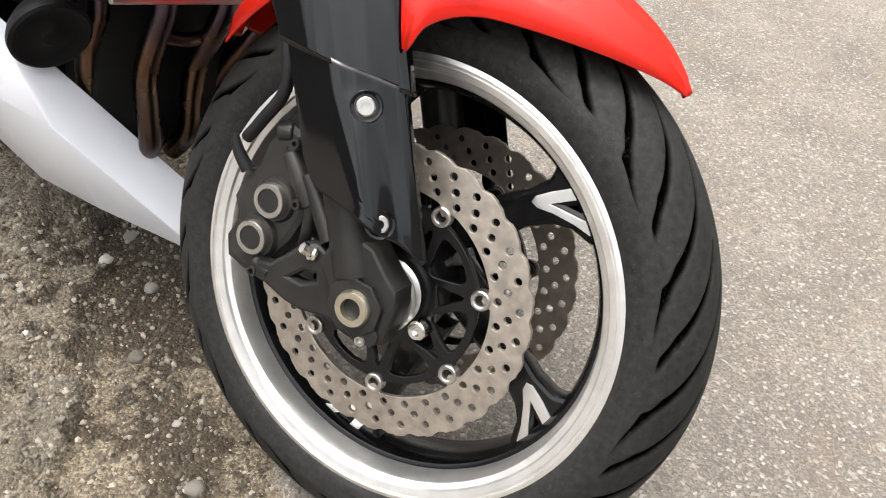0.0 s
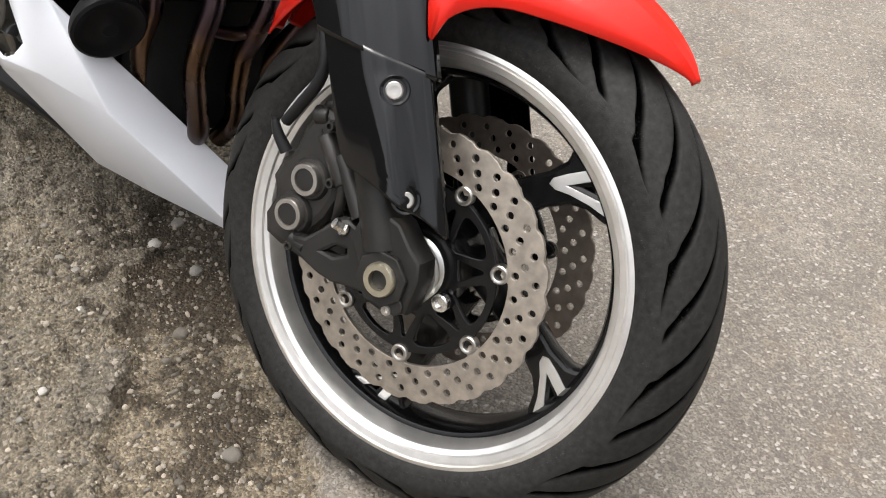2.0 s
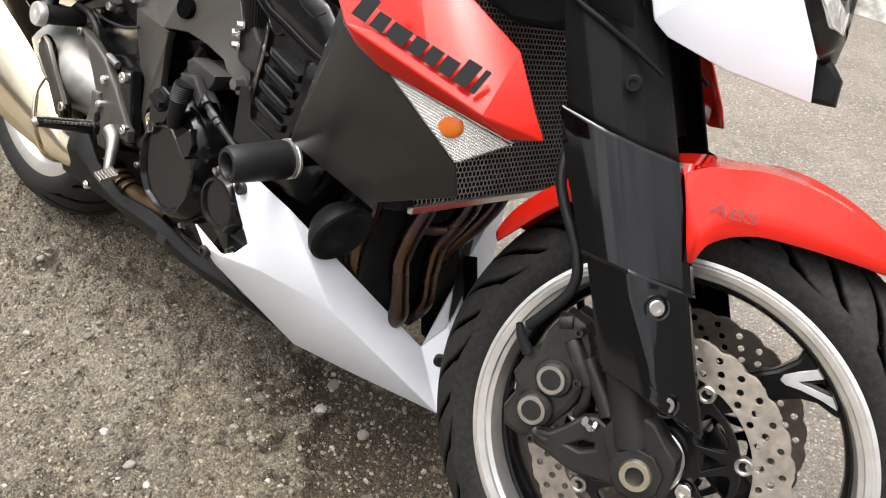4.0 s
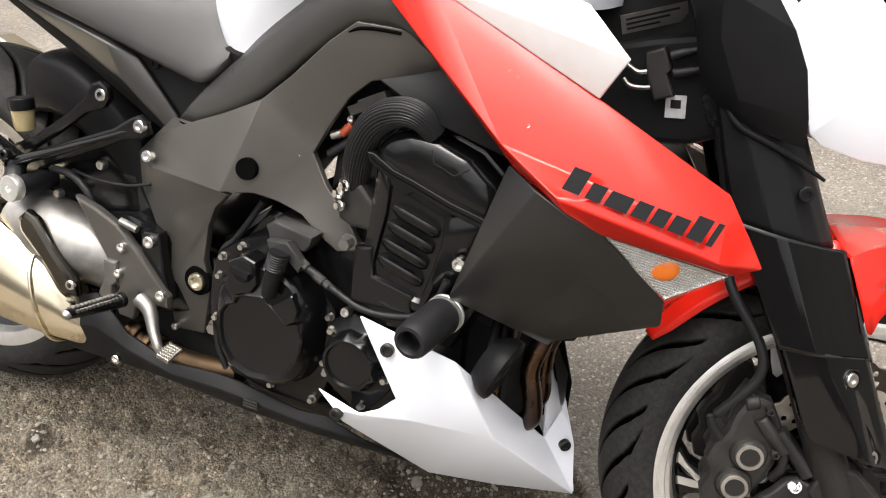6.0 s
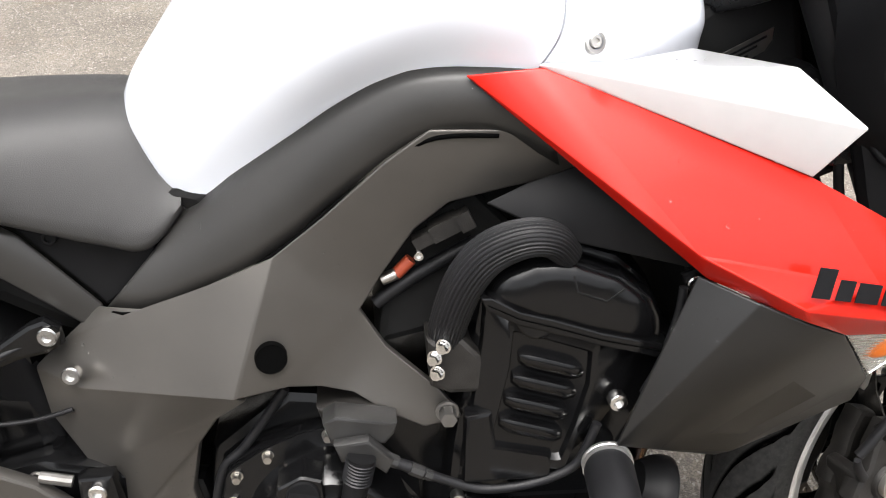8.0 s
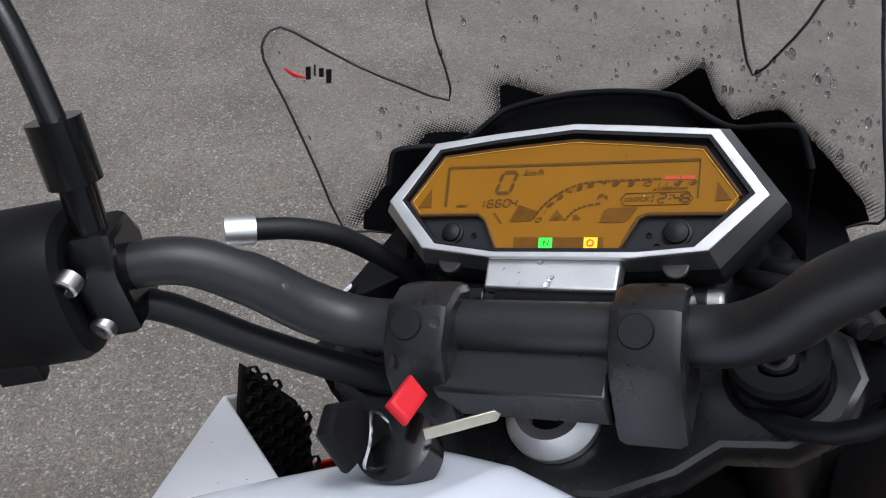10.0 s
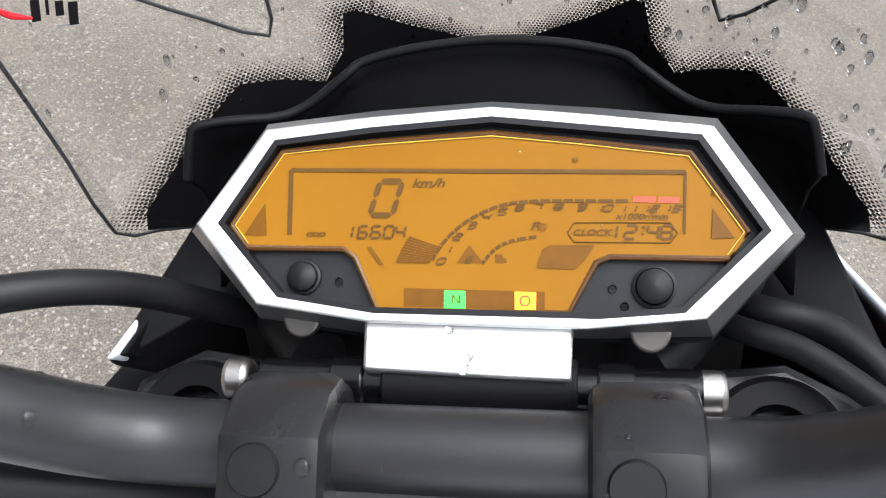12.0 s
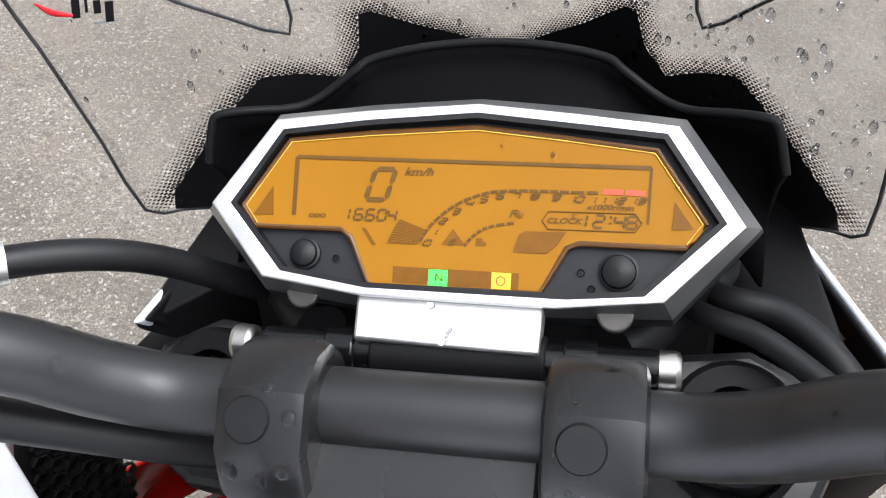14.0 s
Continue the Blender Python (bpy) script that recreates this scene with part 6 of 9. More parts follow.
# ---- foot peg, pedal and hanger ----
hanger = side_block("foot_hanger", [(-1.121, -0.158, 0.485), (-1.091, -0.158, 0.477), (-1.051, -0.158, 0.459), (-1.012, -0.158, 0.424), (-0.96, -0.158, 0.366), (-0.959, -0.158, 0.352), (-0.982, -0.158, 0.351), (-1.01, -0.158, 0.367), (-1.025, -0.158, 0.315), (-1.047, -0.158, 0.316), (-1.055, -0.158, 0.339), (-1.043, -0.158, 0.36), (-1.067, -0.158, 0.404), (-1.094, -0.158, 0.446)], -0.166, -0.15, FRAME, label="graphite cast footrest hanger", bevel=0.004)
for p, r in (((-1.037, -0.168, 0.431), 0.0075), ((-0.967, -0.165, 0.368), 0.0085), ((-0.992, -0.16, 0.448), 0.0095), ((-1.045, -0.168, 0.386), 0.007)):
    bolt(p, (0, -1, 0), r, hanger, CHROME)
side_block("hanger_lug", [(-1.009, -0.15, 0.457), (-0.981, -0.15, 0.459), (-0.974, -0.15, 0.405), (-0.961, -0.15, 0.361), (-0.984, -0.15, 0.359), (-1.001, -0.15, 0.404), (-1.009, -0.15, 0.431)], -0.156, -0.136, ENGINE, hanger, bevel=0.004)
A, B = Vector((-1.029, -0.178, 0.349)), Vector((-1.044, -0.275, 0.358))
bm = bmesh.new()
add_cyl(bm, A, B, 0.012, 0.008, n=12)
peg = part("foot_peg", bm, ENGINE, hanger, "black foot peg with a studded top")
bm = bmesh.new()
for i in range(12):
    for j in range(3):
        add_box(bm, A.lerp(B, 0.12 + 0.07 * i) + Vector((0.008 * (j - 1), 0, 0.0105 - 0.003 * (i / 12) - 0.003 * abs(j - 1))), (0.0045, 0.0045, 0.004))
tagged(part("peg_stud", bm, STEEL, peg, "worn bright studs", smooth=0), kind="stuff")
bm = bmesh.new()
add_cyl(bm, B - Vector((0, 0, 0.0)), B + Vector((0, -0.006, -0.002)), 0.0085, 0.005, n=14)
part("peg_tip", bm, STEEL, peg)
bolt((-1.027, -0.185, 0.352), (0, -1, 0), 0.011, hanger, ENGINE, h=0.006)
bm = bmesh.new()
add_tube(bm, [(-1.003, -0.17, 0.354), (-0.981, -0.175, 0.343), (-0.96, -0.19, 0.315), (-0.938, -0.205, 0.302), (-0.918, -0.215, 0.308)], [0.0135, 0.0115, 0.0085, 0.007, 0.006], 14, 5)
pedal = part("brake_pedal", bm, DULLALU, hanger, "cast aluminium brake pedal", smooth=50)
bm = bmesh.new()
c = Vector((-0.904, -0.225, 0.316))
add_box(bm, c, (0.021, 0.03, 0.007), Matrix.Rotation(radians(12), 4, "Y") @ Matrix.Rotation(radians(14), 4, "X"))
for i in range(5):
    for j in range(6):
        add_box(bm, c + Vector((-0.0084 + 0.0042 * i, -0.0125 + 0.005 * j, 0.0042 - 0.0009 * (i - 2) - 0.0012 * (2.5 - j))), (0.0027, 0.0032, 0.0022))
part("pedal_pad", bm, STEEL, pedal, "ridged pedal pad", smooth=0)
side_block("rear_master_cylinder", [(-1.068, -0.165, 0.4), (-1.05, -0.165, 0.401), (-1.051, -0.165, 0.373), (-1.061, -0.165, 0.364), (-1.061, -0.165, 0.339), (-1.079, -0.165, 0.325), (-1.081, -0.165, 0.341), (-1.07, -0.165, 0.367)], -0.172, -0.155, DULLALU, hanger, "small alloy rear brake cylinder", bevel=0.004)
bm = bmesh.new()
add_cyl(bm, (-1.046, -0.16, 0.469), (-1.015, -0.16, 0.462), 0.006, n=10)
part("brake_switch", bm, DULLALU, hanger)

# ---- sub-frame struts, reservoir, swing arm ----
def strut(name, a, b, r0, r1, mat, parent, label=""):
    a, b = Vector(a), Vector(b)
    bm = bmesh.new()
    add_tube(bm, [a, a.lerp(b, 0.3), a.lerp(b, 0.7), b], [r0, r0 * 0.8, r1 * 0.8, r1], 14, 4, flat=0.7)
    return part(name, bm, mat, parent, label, smooth=50)


hub_at = Vector((-1.24, -0.17, 0.523))
hub = strut("pillion_hanger", hub_at, (-1.034, -0.13, 0.609), 0.013, 0.009, ENGINE, None, "black pillion footrest bracket with two arms")
side_block("upper_arm", [(-1.11, 0.66), (-1.098, 0.665), (-1.088, 0.659), (-1.086, 0.646), (-1.093, 0.635), (-1.105, 0.629), (-1.127, 0.621), (-1.189, 0.574), (-1.262, 0.524), (-1.27, 0.536), (-1.229, 0.556), (-1.162, 0.604), (-1.124, 0.637)], -0.141, -0.126, ENGINE, hub, bevel=0.005)
side_block("lower_arm", [(-1.039, 0.622), (-1.026, 0.627), (-1.016, 0.62), (-1.016, 0.607), (-1.028, 0.6), (-1.055, 0.594), (-1.144, 0.552), (-1.23, 0.508), (-1.268, 0.5), (-1.27, 0.52), (-1.223, 0.534), (-1.152, 0.565), (-1.071, 0.6)], -0.141, -0.124, ENGINE, hub, bevel=0.005)
strut("rear_arm", hub_at, (-1.401, -0.15, 0.596), 0.02, 0.014, ENGINE, hub)
strut("lower_lug", hub_at, (-1.23, -0.185, 0.489), 0.02, 0.022, ENGINE, hub)
bolt((-1.095, -0.137, 0.649), (0, -1, 0.1), 0.0095, hub, CHROME, h=0.007)
bolt((-1.021, -0.143, 0.617), (0, -1, 0.1), 0.0095, hub, CHROME, h=0.006)
bolt((-1.243, -0.185, 0.537), (0, -1, 0), 0.009, hub, ENGINE, h=0.006)
bm = bmesh.new()
add_lathe(bm, [(0.0, 0.003), (0.006, 0.003), (0.006, 0.008), (0.019, 0.008), (0.021, 0.004), (0.021, -0.006)], Matrix.Translation((-1.22, -0.198, 0.491)) @ frame_along((0, -1, 0.1)), 32)
part("silencer_bolt", bm, ALU, hub, "large bright silencer bolt")
bm = bmesh.new()
add_cyl(bm, (-1.22, -0.12, 0.49), (-1.22, -0.196, 0.491), 0.017, n=24)
part("silencer_mount", bm, RUBBER, hub)
bm = bmesh.new()
c = Vector((-1.251, -0.14, 0.588))
add_lathe(bm, [(0, -0.022), (0.014, -0.022), (0.016, -0.016), (0.0175, 0.012), (0, 0.012)], Matrix.Translation(c) @ Matrix.Rotation(radians(-8), 4, "Y"), 24)
res = part("fluid_reservoir", bm, FLUID, hub, "yellowed rear brake fluid bottle")
bm = bmesh.new()
add_lathe(bm, [(0.0185, 0.01), (0.0195, 0.012), (0.0195, 0.027), (0.018, 0.029), (0, 0.029)], Matrix.Translation(c) @ Matrix.Rotation(radians(-8), 4, "Y"), 24)
part("reservoir_lid", bm, PLASTIC, res, "black screw lid")
side_block("shock_linkage", [(-1.288, -0.06, 0.485), (-1.074, -0.06, 0.557), (-1.06, -0.06, 0.462), (-1.004, -0.06, 0.417), (-1.077, -0.06, 0.351), (-1.183, -0.06, 0.398), (-1.271, -0.06, 0.41)], -0.1, 0.1, ENGINE, hub, "dark shock absorber and linkage", bevel=0.02)
tube("loose_hose", [(-1.199, -0.14, 0.514), (-1.159, -0.14, 0.512), (-1.125, -0.14, 0.487), (-1.112, -0.14, 0.44)], 0.006, RUBBER, hub)
tube("rear_brake_pipe", [(-1.166, -0.13, 0.517), (-1.116, -0.13, 0.511), (-1.057, -0.13, 0.515), (-1.014, -0.13, 0.527)], 0.0025, RUBBER, hub)
for p in ([(-1.105, -0.13, 0.538), (-1.195, -0.13, 0.471), (-1.059, -0.13, 0.45)]):
    bolt(p, (0, -1, 0), 0.0075, hub, STEEL, h=0.008)
swing = side_block("swing_arm", [(-0.88, 0.35), (-0.9, 0.43), (-1.05, 0.46), (-1.25, 0.41), (-1.47, 0.375), (-1.48, 0.31), (-1.3, 0.33), (-1.0, 0.33)], -0.135, -0.1, ENGINE, label="black swing arm", bevel=0.01)
side_block("swing_arm_beam", [(-0.88, 0.35), (-0.9, 0.43), (-1.05, 0.46), (-1.25, 0.41), (-1.47, 0.375), (-1.48, 0.31), (-1.3, 0.33), (-1.0, 0.33)], 0.1, 0.135, ENGINE, swing, bevel=0.01)
side_block("swing_arm_bridge", [(-0.9, 0.36), (-0.9, 0.43), (-1.04, 0.46), (-1.06, 0.35)], -0.12, 0.12, ENGINE, swing, bevel=0.01)

# ---- rear wheel ----
REAR = Matrix.Translation((-1.447, 0, 0.338)) @ SIDE
bm = bmesh.new()
add_lathe(bm, [(0.198, -0.06), (0.205, -0.078), (0.216, -0.082), (0.2305, -0.083), (0.2305, -0.078), (0.21, -0.07), (0.21, 0.07), (0.2305, 0.078), (0.2305, 0.083), (0.216, 0.082), (0.205, 0.078), (0.198, 0.06)], n=120)
rear_wheel = part("rear_wheel", bm, ALU, label="bright rear rim", m=REAR)
bm = bmesh.new()
add_tyre(bm, [(0, 0.319), (0.03, 0.315), (0.058, 0.303), (0.08, 0.284), (0.0935, 0.264), (0.096, 0.25), (0.09, 0.236), (0.08, 0.2275)], 700, 1.2, 24)
part("tyre", bm, TYRE, rear_wheel, "wide black rear tyre", m=REAR, smooth=40)
bm = bmesh.new()
add_lathe(bm, [(0.199, 0.062), (0.19, 0.05), (0.19, -0.05), (0.199, -0.062)], n=96)
add_lathe(bm, [(0, 0.06), (0.05, 0.06), (0.06, 0.03), (0.06, -0.03), (0.05, -0.06), (0, -0.06)], n=32)
part("barrel", bm, ENGINE, rear_wheel, m=REAR)
for k in range(5):
    bm = bmesh.new()
    outline_plate(bm, [(0.04, -0.022), (0.12, -0.015), (0.196, -0.04), (0.196, 0.04), (0.12, 0.015), (0.04, 0.022)], 0.03, bevel=0.006)
    part("spoke", bm, ENGINE, rear_wheel, m=REAR @ Matrix.Rotation(radians(72 * k), 4, "Z"))
hug = loft([(x, [(-w * 0.96, z - 0.09), (-w, z - 0.035), (-w * 0.9, z - 0.004), (-w * 0.4, z + 0.003), (0, z + 0.004), (w * 0.4, z + 0.003), (w * 0.9, z - 0.004), (w, z - 0.035), (w * 0.96, z - 0.09)])
            for x, z, w in ((-1.3, 0.655, 0.085), (-1.26, 0.678, 0.1), (-1.2, 0.676, 0.105), (-1.14, 0.645, 0.105), (-1.07, 0.585, 0.1), (-1.04, 0.5, 0.09))], 4, 4, False)
part("rear_hugger", hug, PLASTIC, label="black plastic rear hugger beaded with rain", solid=0.003, smooth=40)
# side stand on the far side
bm = bmesh.new()
foot_w = LEAN.inverted() @ Vector((-0.82, 0.36, 0.02))
add_tube(bm, [(-0.8, 0.12, 0.28), Vector((-0.8, 0.12, 0.28)).lerp(foot_w, 0.5), foot_w], [0.014, 0.012, 0.011], 14, 4)
add_cyl(bm, foot_w, foot_w + Vector((0, 0.004, -0.006)), 0.026, n=18)
part("side_stand", bm, ENGINE, label="black steel side stand")
# tail unit behind the seat
part("tail_unit", loft([saddle(-1.42, 0.12, 0.83, 0.1, 0.86, 0.872), saddle(-1.55, 0.11, 0.86, 0.09, 0.9, 0.915), saddle(-1.68, 0.08, 0.9, 0.06, 0.93, 0.94), saddle(-1.74, 0.03, 0.925, 0.02, 0.935, 0.94)], 4, 4), PLASTIC, label="black tail unit", smooth=50)


# ---- triple clamps and handlebar ----
def at_stem(u, v, s):
    """A place by its distance ahead of the steering axis, to the left, and up along it from the stem nut."""
    return STEM + UX * u + Vector((0, v, 0)) + SX * s


def clamp_plate(name, s, thick, parent, label, wide=1.0):
    bm = bmesh.new()
    half = [(-0.036, 0), (-0.034, 0.03), (-0.02, 0.06), (-0.004, 0.08), (-0.002, 0.11), (0.012, 0.132), (0.032, 0.141), (0.052, 0.135), (0.064, 0.112), (0.06, 0.08), (0.03, 0.05), (0.026, 0)]
    half = [(x, y * wide) for x, y in half]
    outl = half + [(x, -y) for x, y in half[-2:0:-1]]
    outline_plate(bm, outl, thick, [ring_at(0.031, 0.105 * wide, 0.026 * wide), ring_at(0.031, -0.105 * wide, 0.026 * wide)], bevel=0.004)
    mm = Matrix(((UX.x, 0, SX.x, 0), (0, 1, 0, 0), (UX.z, 0, SX.z, 0), (0, 0, 0, 1)))
    return part(name, bm, CLAMP, parent, label, True, m=Matrix.Translation(at_stem(0, 0, s)) @ mm)


def ring_at(x, y, r, n=24):
    return [(x + r * math.cos(2 * math.pi * k / n), y + r * math.sin(2 * math.pi * k / n)) for k in range(n)]


upper_clamp = clamp_plate("upper_fork_clamp", -0.02, 0.026, None, "black upper fork clamp")
clamp_plate("lower_fork_clamp", -0.2, 0.04, upper_clamp, "black lower fork clamp", 0.8)
bm = bmesh.new()
add_cyl(bm, at_stem(0, 0, -0.2), at_stem(0, 0, -0.01), 0.03, n=32)
part("steering_head", bm, DARK, upper_clamp, "dark steering head tube", True)
bm = bmesh.new()
add_lathe(bm, [(0.012, -0.006), (0.024, -0.006), (0.0245, 0.0), (0.022, 0.004), (0.0175, 0.0085), (0.012, 0.0085), (0.011, 0.002)], Matrix.Translation(at_stem(0, 0, 0)) @ frame_along(SX), 36)
part("stem_nut", bm, ALU, upper_clamp, "bright chamfered stem nut", True)
bolt((-0.281, -0.13, 0.914), (-0.7, -0.6, 0.2), 0.007, upper_clamp, STEEL, steer=True, h=0.006)

BAR_R = 0.0138
BAR_MID = Vector((-0.357, 0, 1.002))
BEND = [(0, 0, 0), (0.0, 0.05, 0), (-0.001, 0.088, 0.001), (-0.0085, 0.1116, 0.0147), (-0.0218, 0.1337, 0.0404), (-0.0369, 0.1588, 0.059), (-0.0573, 0.1973, 0.062), (-0.083, 0.2521, 0.0635), (-0.1114, 0.3168, 0.068)]
bm = bmesh.new()
pts = [BAR_MID + Vector((x, -y, z)) for x, y, z in BEND[:0:-1]] + [BAR_MID + Vector(p) for p in BEND]
add_tube(bm, pts, [0.011, 0.011, 0.011, 0.0118, 0.0132] + [BAR_R] * 7 + [0.0132, 0.0118, 0.011, 0.011, 0.011], 28, 8)
bars = part("handlebar", bm, BAR, label="black tapered handlebar beaded with rain", steer=True, smooth=60)
for side in (1, -1):
    bm = bmesh.new()
    c = BAR_MID + Vector((0, 0.0535 * side, 0))
    outl = [(-0.026, -0.034), (-0.028, -0.008), (-0.0245, 0.005), (-0.0115, 0.0172), (0.002, 0.0182), (0.012, 0.0135), (0.0172, 0.003), (0.019, -0.034)]
    outline_plate(bm, outl, 0.0325, bevel=0.0045, m=Matrix.Translation(c + Vector((0, -0.004, 0))) @ Matrix.Rotation(radians(90), 4, "X"))
    cl = part("bar_clamp", bm, CLAMP, bars, "black handlebar clamp block", True)
    n = Vector((-0.72, 0, 0.69)).normalized()
    bm = bmesh.new()
    add_lathe(bm, [(0.0078, -0.004), (0.0078, 0.0042), (0.0072, 0.0052), (0.0, 0.0052)], Matrix.Translation(c + Vector((-0.0178, -0.0006, 0.0125))) @ frame_along(n), 32)
    part("clamp_plug", bm, RUBBER, cl, "round black rubber plug", True)
bm = bmesh.new()
add_box(bm, BAR_MID + Vector((-0.0165, 0, -0.0165)), (0.03, 0.082, 0.022), Matrix.Rotation(radians(-20), 4, "Y"))
part("clamp_bridge", bm, CLAMP, bars, "black bridge between the clamps", True, bevel=0.002)


def control(side):
    """Grip, switch housing, lever and mirror stem on one end of the bar; side is 1 on the left."""
    p = [BAR_MID + Vector((x, y * side, z)) for x, y, z in BEND]
    d = (p[8] - p[6]).normalized()
    at = lambda t: p[6] + d * t
    bm = bmesh.new()
    prof = [(0.0125, 0.05), (0.0185, 0.05), (0.0185, 0.054), (0.0165, 0.057), (0.0162, 0.155), (0.018, 0.158), (0.0195, 0.163), (0.018, 0.169), (0.0162, 0.172), (0.0155, 0.176), (0.0125, 0.176)]
    add_lathe(bm, prof, Matrix.Translation(p[6]) @ frame_along(d), 32)
    grip = part("grip", bm, RUBBER, bars, "black rubber grip", True)
    bm = bmesh.new()
    add_lathe(bm, [(0.0, 0.205), (0.0125, 0.205), (0.0145, 0.202), (0.015, 0.178), (0.012, 0.176), (0.0, 0.176)], Matrix.Translation(p[6]) @ frame_along(d), 28)
    part("bar_end", bm, ENGINE, grip, "black bar-end weight", True)
    # switch housing
    m4 = Matrix.Translation(at(0.024)) @ frame_along(d)
    bm = bmesh.new()
    outline_plate(bm, [(0.0015 * math.sin(2 * a) - 0.002 + 0.0255 * math.copysign(abs(math.cos(a)) ** 0.7, math.cos(a)), 0.0295 * math.copysign(abs(math.sin(a)) ** 0.7, math.sin(a)) - 0.002) for a in (2 * math.pi * k / 36 for k in range(36))], 0.05, bevel=0.008, m=m4)
    box = part("switch_housing", bm, PLASTIC, bars, "black plastic switch housing", True)
    bm = bmesh.new()
    outline_plate(bm, [(-0.019, -0.022), (-0.021, 0.01), (-0.012, 0.021), (0.012, 0.021), (0.018, 0.006), (0.012, -0.022)], 0.022, bevel=0.004, m=Matrix.Translation(at(-0.014)) @ frame_along(d))
    perch = part("lever_perch", bm, ENGINE, bars, "black lever clamp", True)
    up, back = Vector((-0.3, 0, 0.95)).normalized(), Vector((-0.95, 0, -0.3)).normalized()
    for z in (0.016, -0.014):
        bolt(at(-0.014) + back * 0.022 + up * z, back, 0.006, perch, STEEL, steer=True, h=0.004)
    # mirror stem
    bm = bmesh.new()
    q = at(-0.016) + up * 0.018
    add_cyl(bm, q, q + Vector((0.004, 0, 0.03)), 0.0085, n=20)
    add_cyl(bm, q + Vector((0.004, 0, 0.03)), q + Vector((0.006, 0, 0.06)), 0.0125, n=20)
    add_tube(bm, [q + Vector((0.006, 0, 0.055)), q + Vector((0.02, 0.02 * side, 0.11)), q + Vector((0.035, 0.06 * side, 0.17)), q + Vector((0.035, 0.09 * side, 0.2))], 0.006, 14, 5)
    stem = part("mirror_stem", bm, ENGINE, bars, "black mirror stem", True, smooth=50)
    bm = bmesh.new()
    outline_plate(bm, [(-0.065, -0.03), (-0.03, -0.04), (0.04, -0.036), (0.07, -0.01), (0.062, 0.03), (0.0, 0.04), (-0.055, 0.03)], 0.022, bevel=0.008, m=Matrix.Translation(q + Vector((0.035, 0.105 * side, 0.215))) @ Matrix.Rotation(radians(90), 4, "Z") @ Matrix.Rotation(radians(90), 4, "X"))
    part("mirror_shell", bm, PLASTIC, stem, "black mirror shell", True)
    # lever
    bm = bmesh.new()
    f = Vector((0.95, 0, -0.3)).normalized()
    add_tube(bm, [at(-0.014) + f * 0.02, at(0.01) + f * 0.045, at(0.08) + f * 0.05, at(0.17) + f * 0.062], [0.007, 0.0065, 0.006, 0.0055], 12, 5, flat=0.7)
    part("lever", bm, FORKGREY, bars, "dark grey hand lever", True, smooth=50)
    return box, grip, at, d, up, back


box_l, grip_l, at_l, d_l, up_l, back_l = control(1)
box_r, grip_r, at_r, d_r, up_r, back_r = control(-1)
# right-hand kill switch, starter, throttle drum, brake reservoir
bm = bmesh.new()
outline_plate(bm, [(-0.0078, -0.0135), (0.0062, -0.0135), (0.0086, 0.0135), (-0.0054, 0.0135)], 0.012, bevel=0.002)
k0 = at_r(0.018) + back_r * 0.026 + up_r * 0.012
part("kill_switch", bm, REDPLASTIC, box_r, "bright red engine stop switch", True, m=on_plane(k0, d_r, up_r, 0.006) @ Matrix.Diagonal((0.95, 1.1, 1, 1)))
bm = bmesh.new()
add_box(bm, at_r(0.016) + back_r * 0.024 - up_r * 0.026, (0.014, 0.022, 0.01), Matrix.Rotation(radians(20), 4, "Z"))
part("starter_button", bm, CAST, box_r, "worn grey starter button", True, bevel=0.002)
bm = bmesh.new()
add_lathe(bm, [(0.016, 0.044), (0.025, 0.044), (0.026, 0.05), (0.026, 0.058), (0.018, 0.062)], Matrix.Translation(at_r(0.0)) @ frame_along(d_r), 36)
part("throttle_drum", bm, PLASTIC, grip_r, "black throttle drum", True)
for z, r in ((-0.014, 0.004), (0.022, 0.003)):
    bm = bmesh.new()
    add_lathe(bm, [(r * 0.7, 0), (r * 0.7, 0.0006), (r, 0.0006), (r, 0)], Matrix.Translation(k0 + back_r * 0.006 + up_r * z * 1.5) @ frame_along(back_r), 16)
    part("switch_symbol", bm, SILVERPRINT, box_r, steer=True)
tube("throttle_cable", [at_r(0.02) - up_r * 0.03, at_r(0.0) - up_r * 0.06 + Vector((0.03, 0, 0)), Vector((-0.36, -0.13, 0.955)), Vector((-0.3, -0.06, 0.93))], 0.005, RUBBER, box_r, steer=True)
bm = bmesh.new()
add_lathe(bm, [(0, -0.028), (0.017, -0.028), (0.02, -0.02), (0.021, 0.016), (0, 0.016)], Matrix.Translation(Vector((-0.38, -0.212, 1.032))), 28)
pot = part("brake_reservoir", bm, CAST, bars, "grey front brake fluid pot", True)
bm = bmesh.new()
add_lathe(bm, [(0.0225, 0.012), (0.0235, 0.016), (0.0235, 0.026), (0.02, 0.03), (0, 0.03)], Matrix.Translation(Vector((-0.38, -0.212, 1.032))), 28)
part("reservoir_lid", bm, PLASTIC, pot, "black pot lid", True)
tube("front_brake_line", [(-0.368, -0.165, 1.035), (-0.355, -0.16, 0.99), (-0.315, -0.158, 0.945), (-0.28, -0.13, 0.87), (-0.25, -0.09, 0.75), (-0.21, -0.075, 0.64)], 0.0055, RUBBER, bars, "black rubber brake line", True)
tube("banjo", [(-0.35, -0.185, 0.965), (-0.33, -0.188, 0.955), (-0.315, -0.195, 0.952)], [0.005, 0.0065, 0.005], DULLALU, bars, "bare metal hose fitting", True)
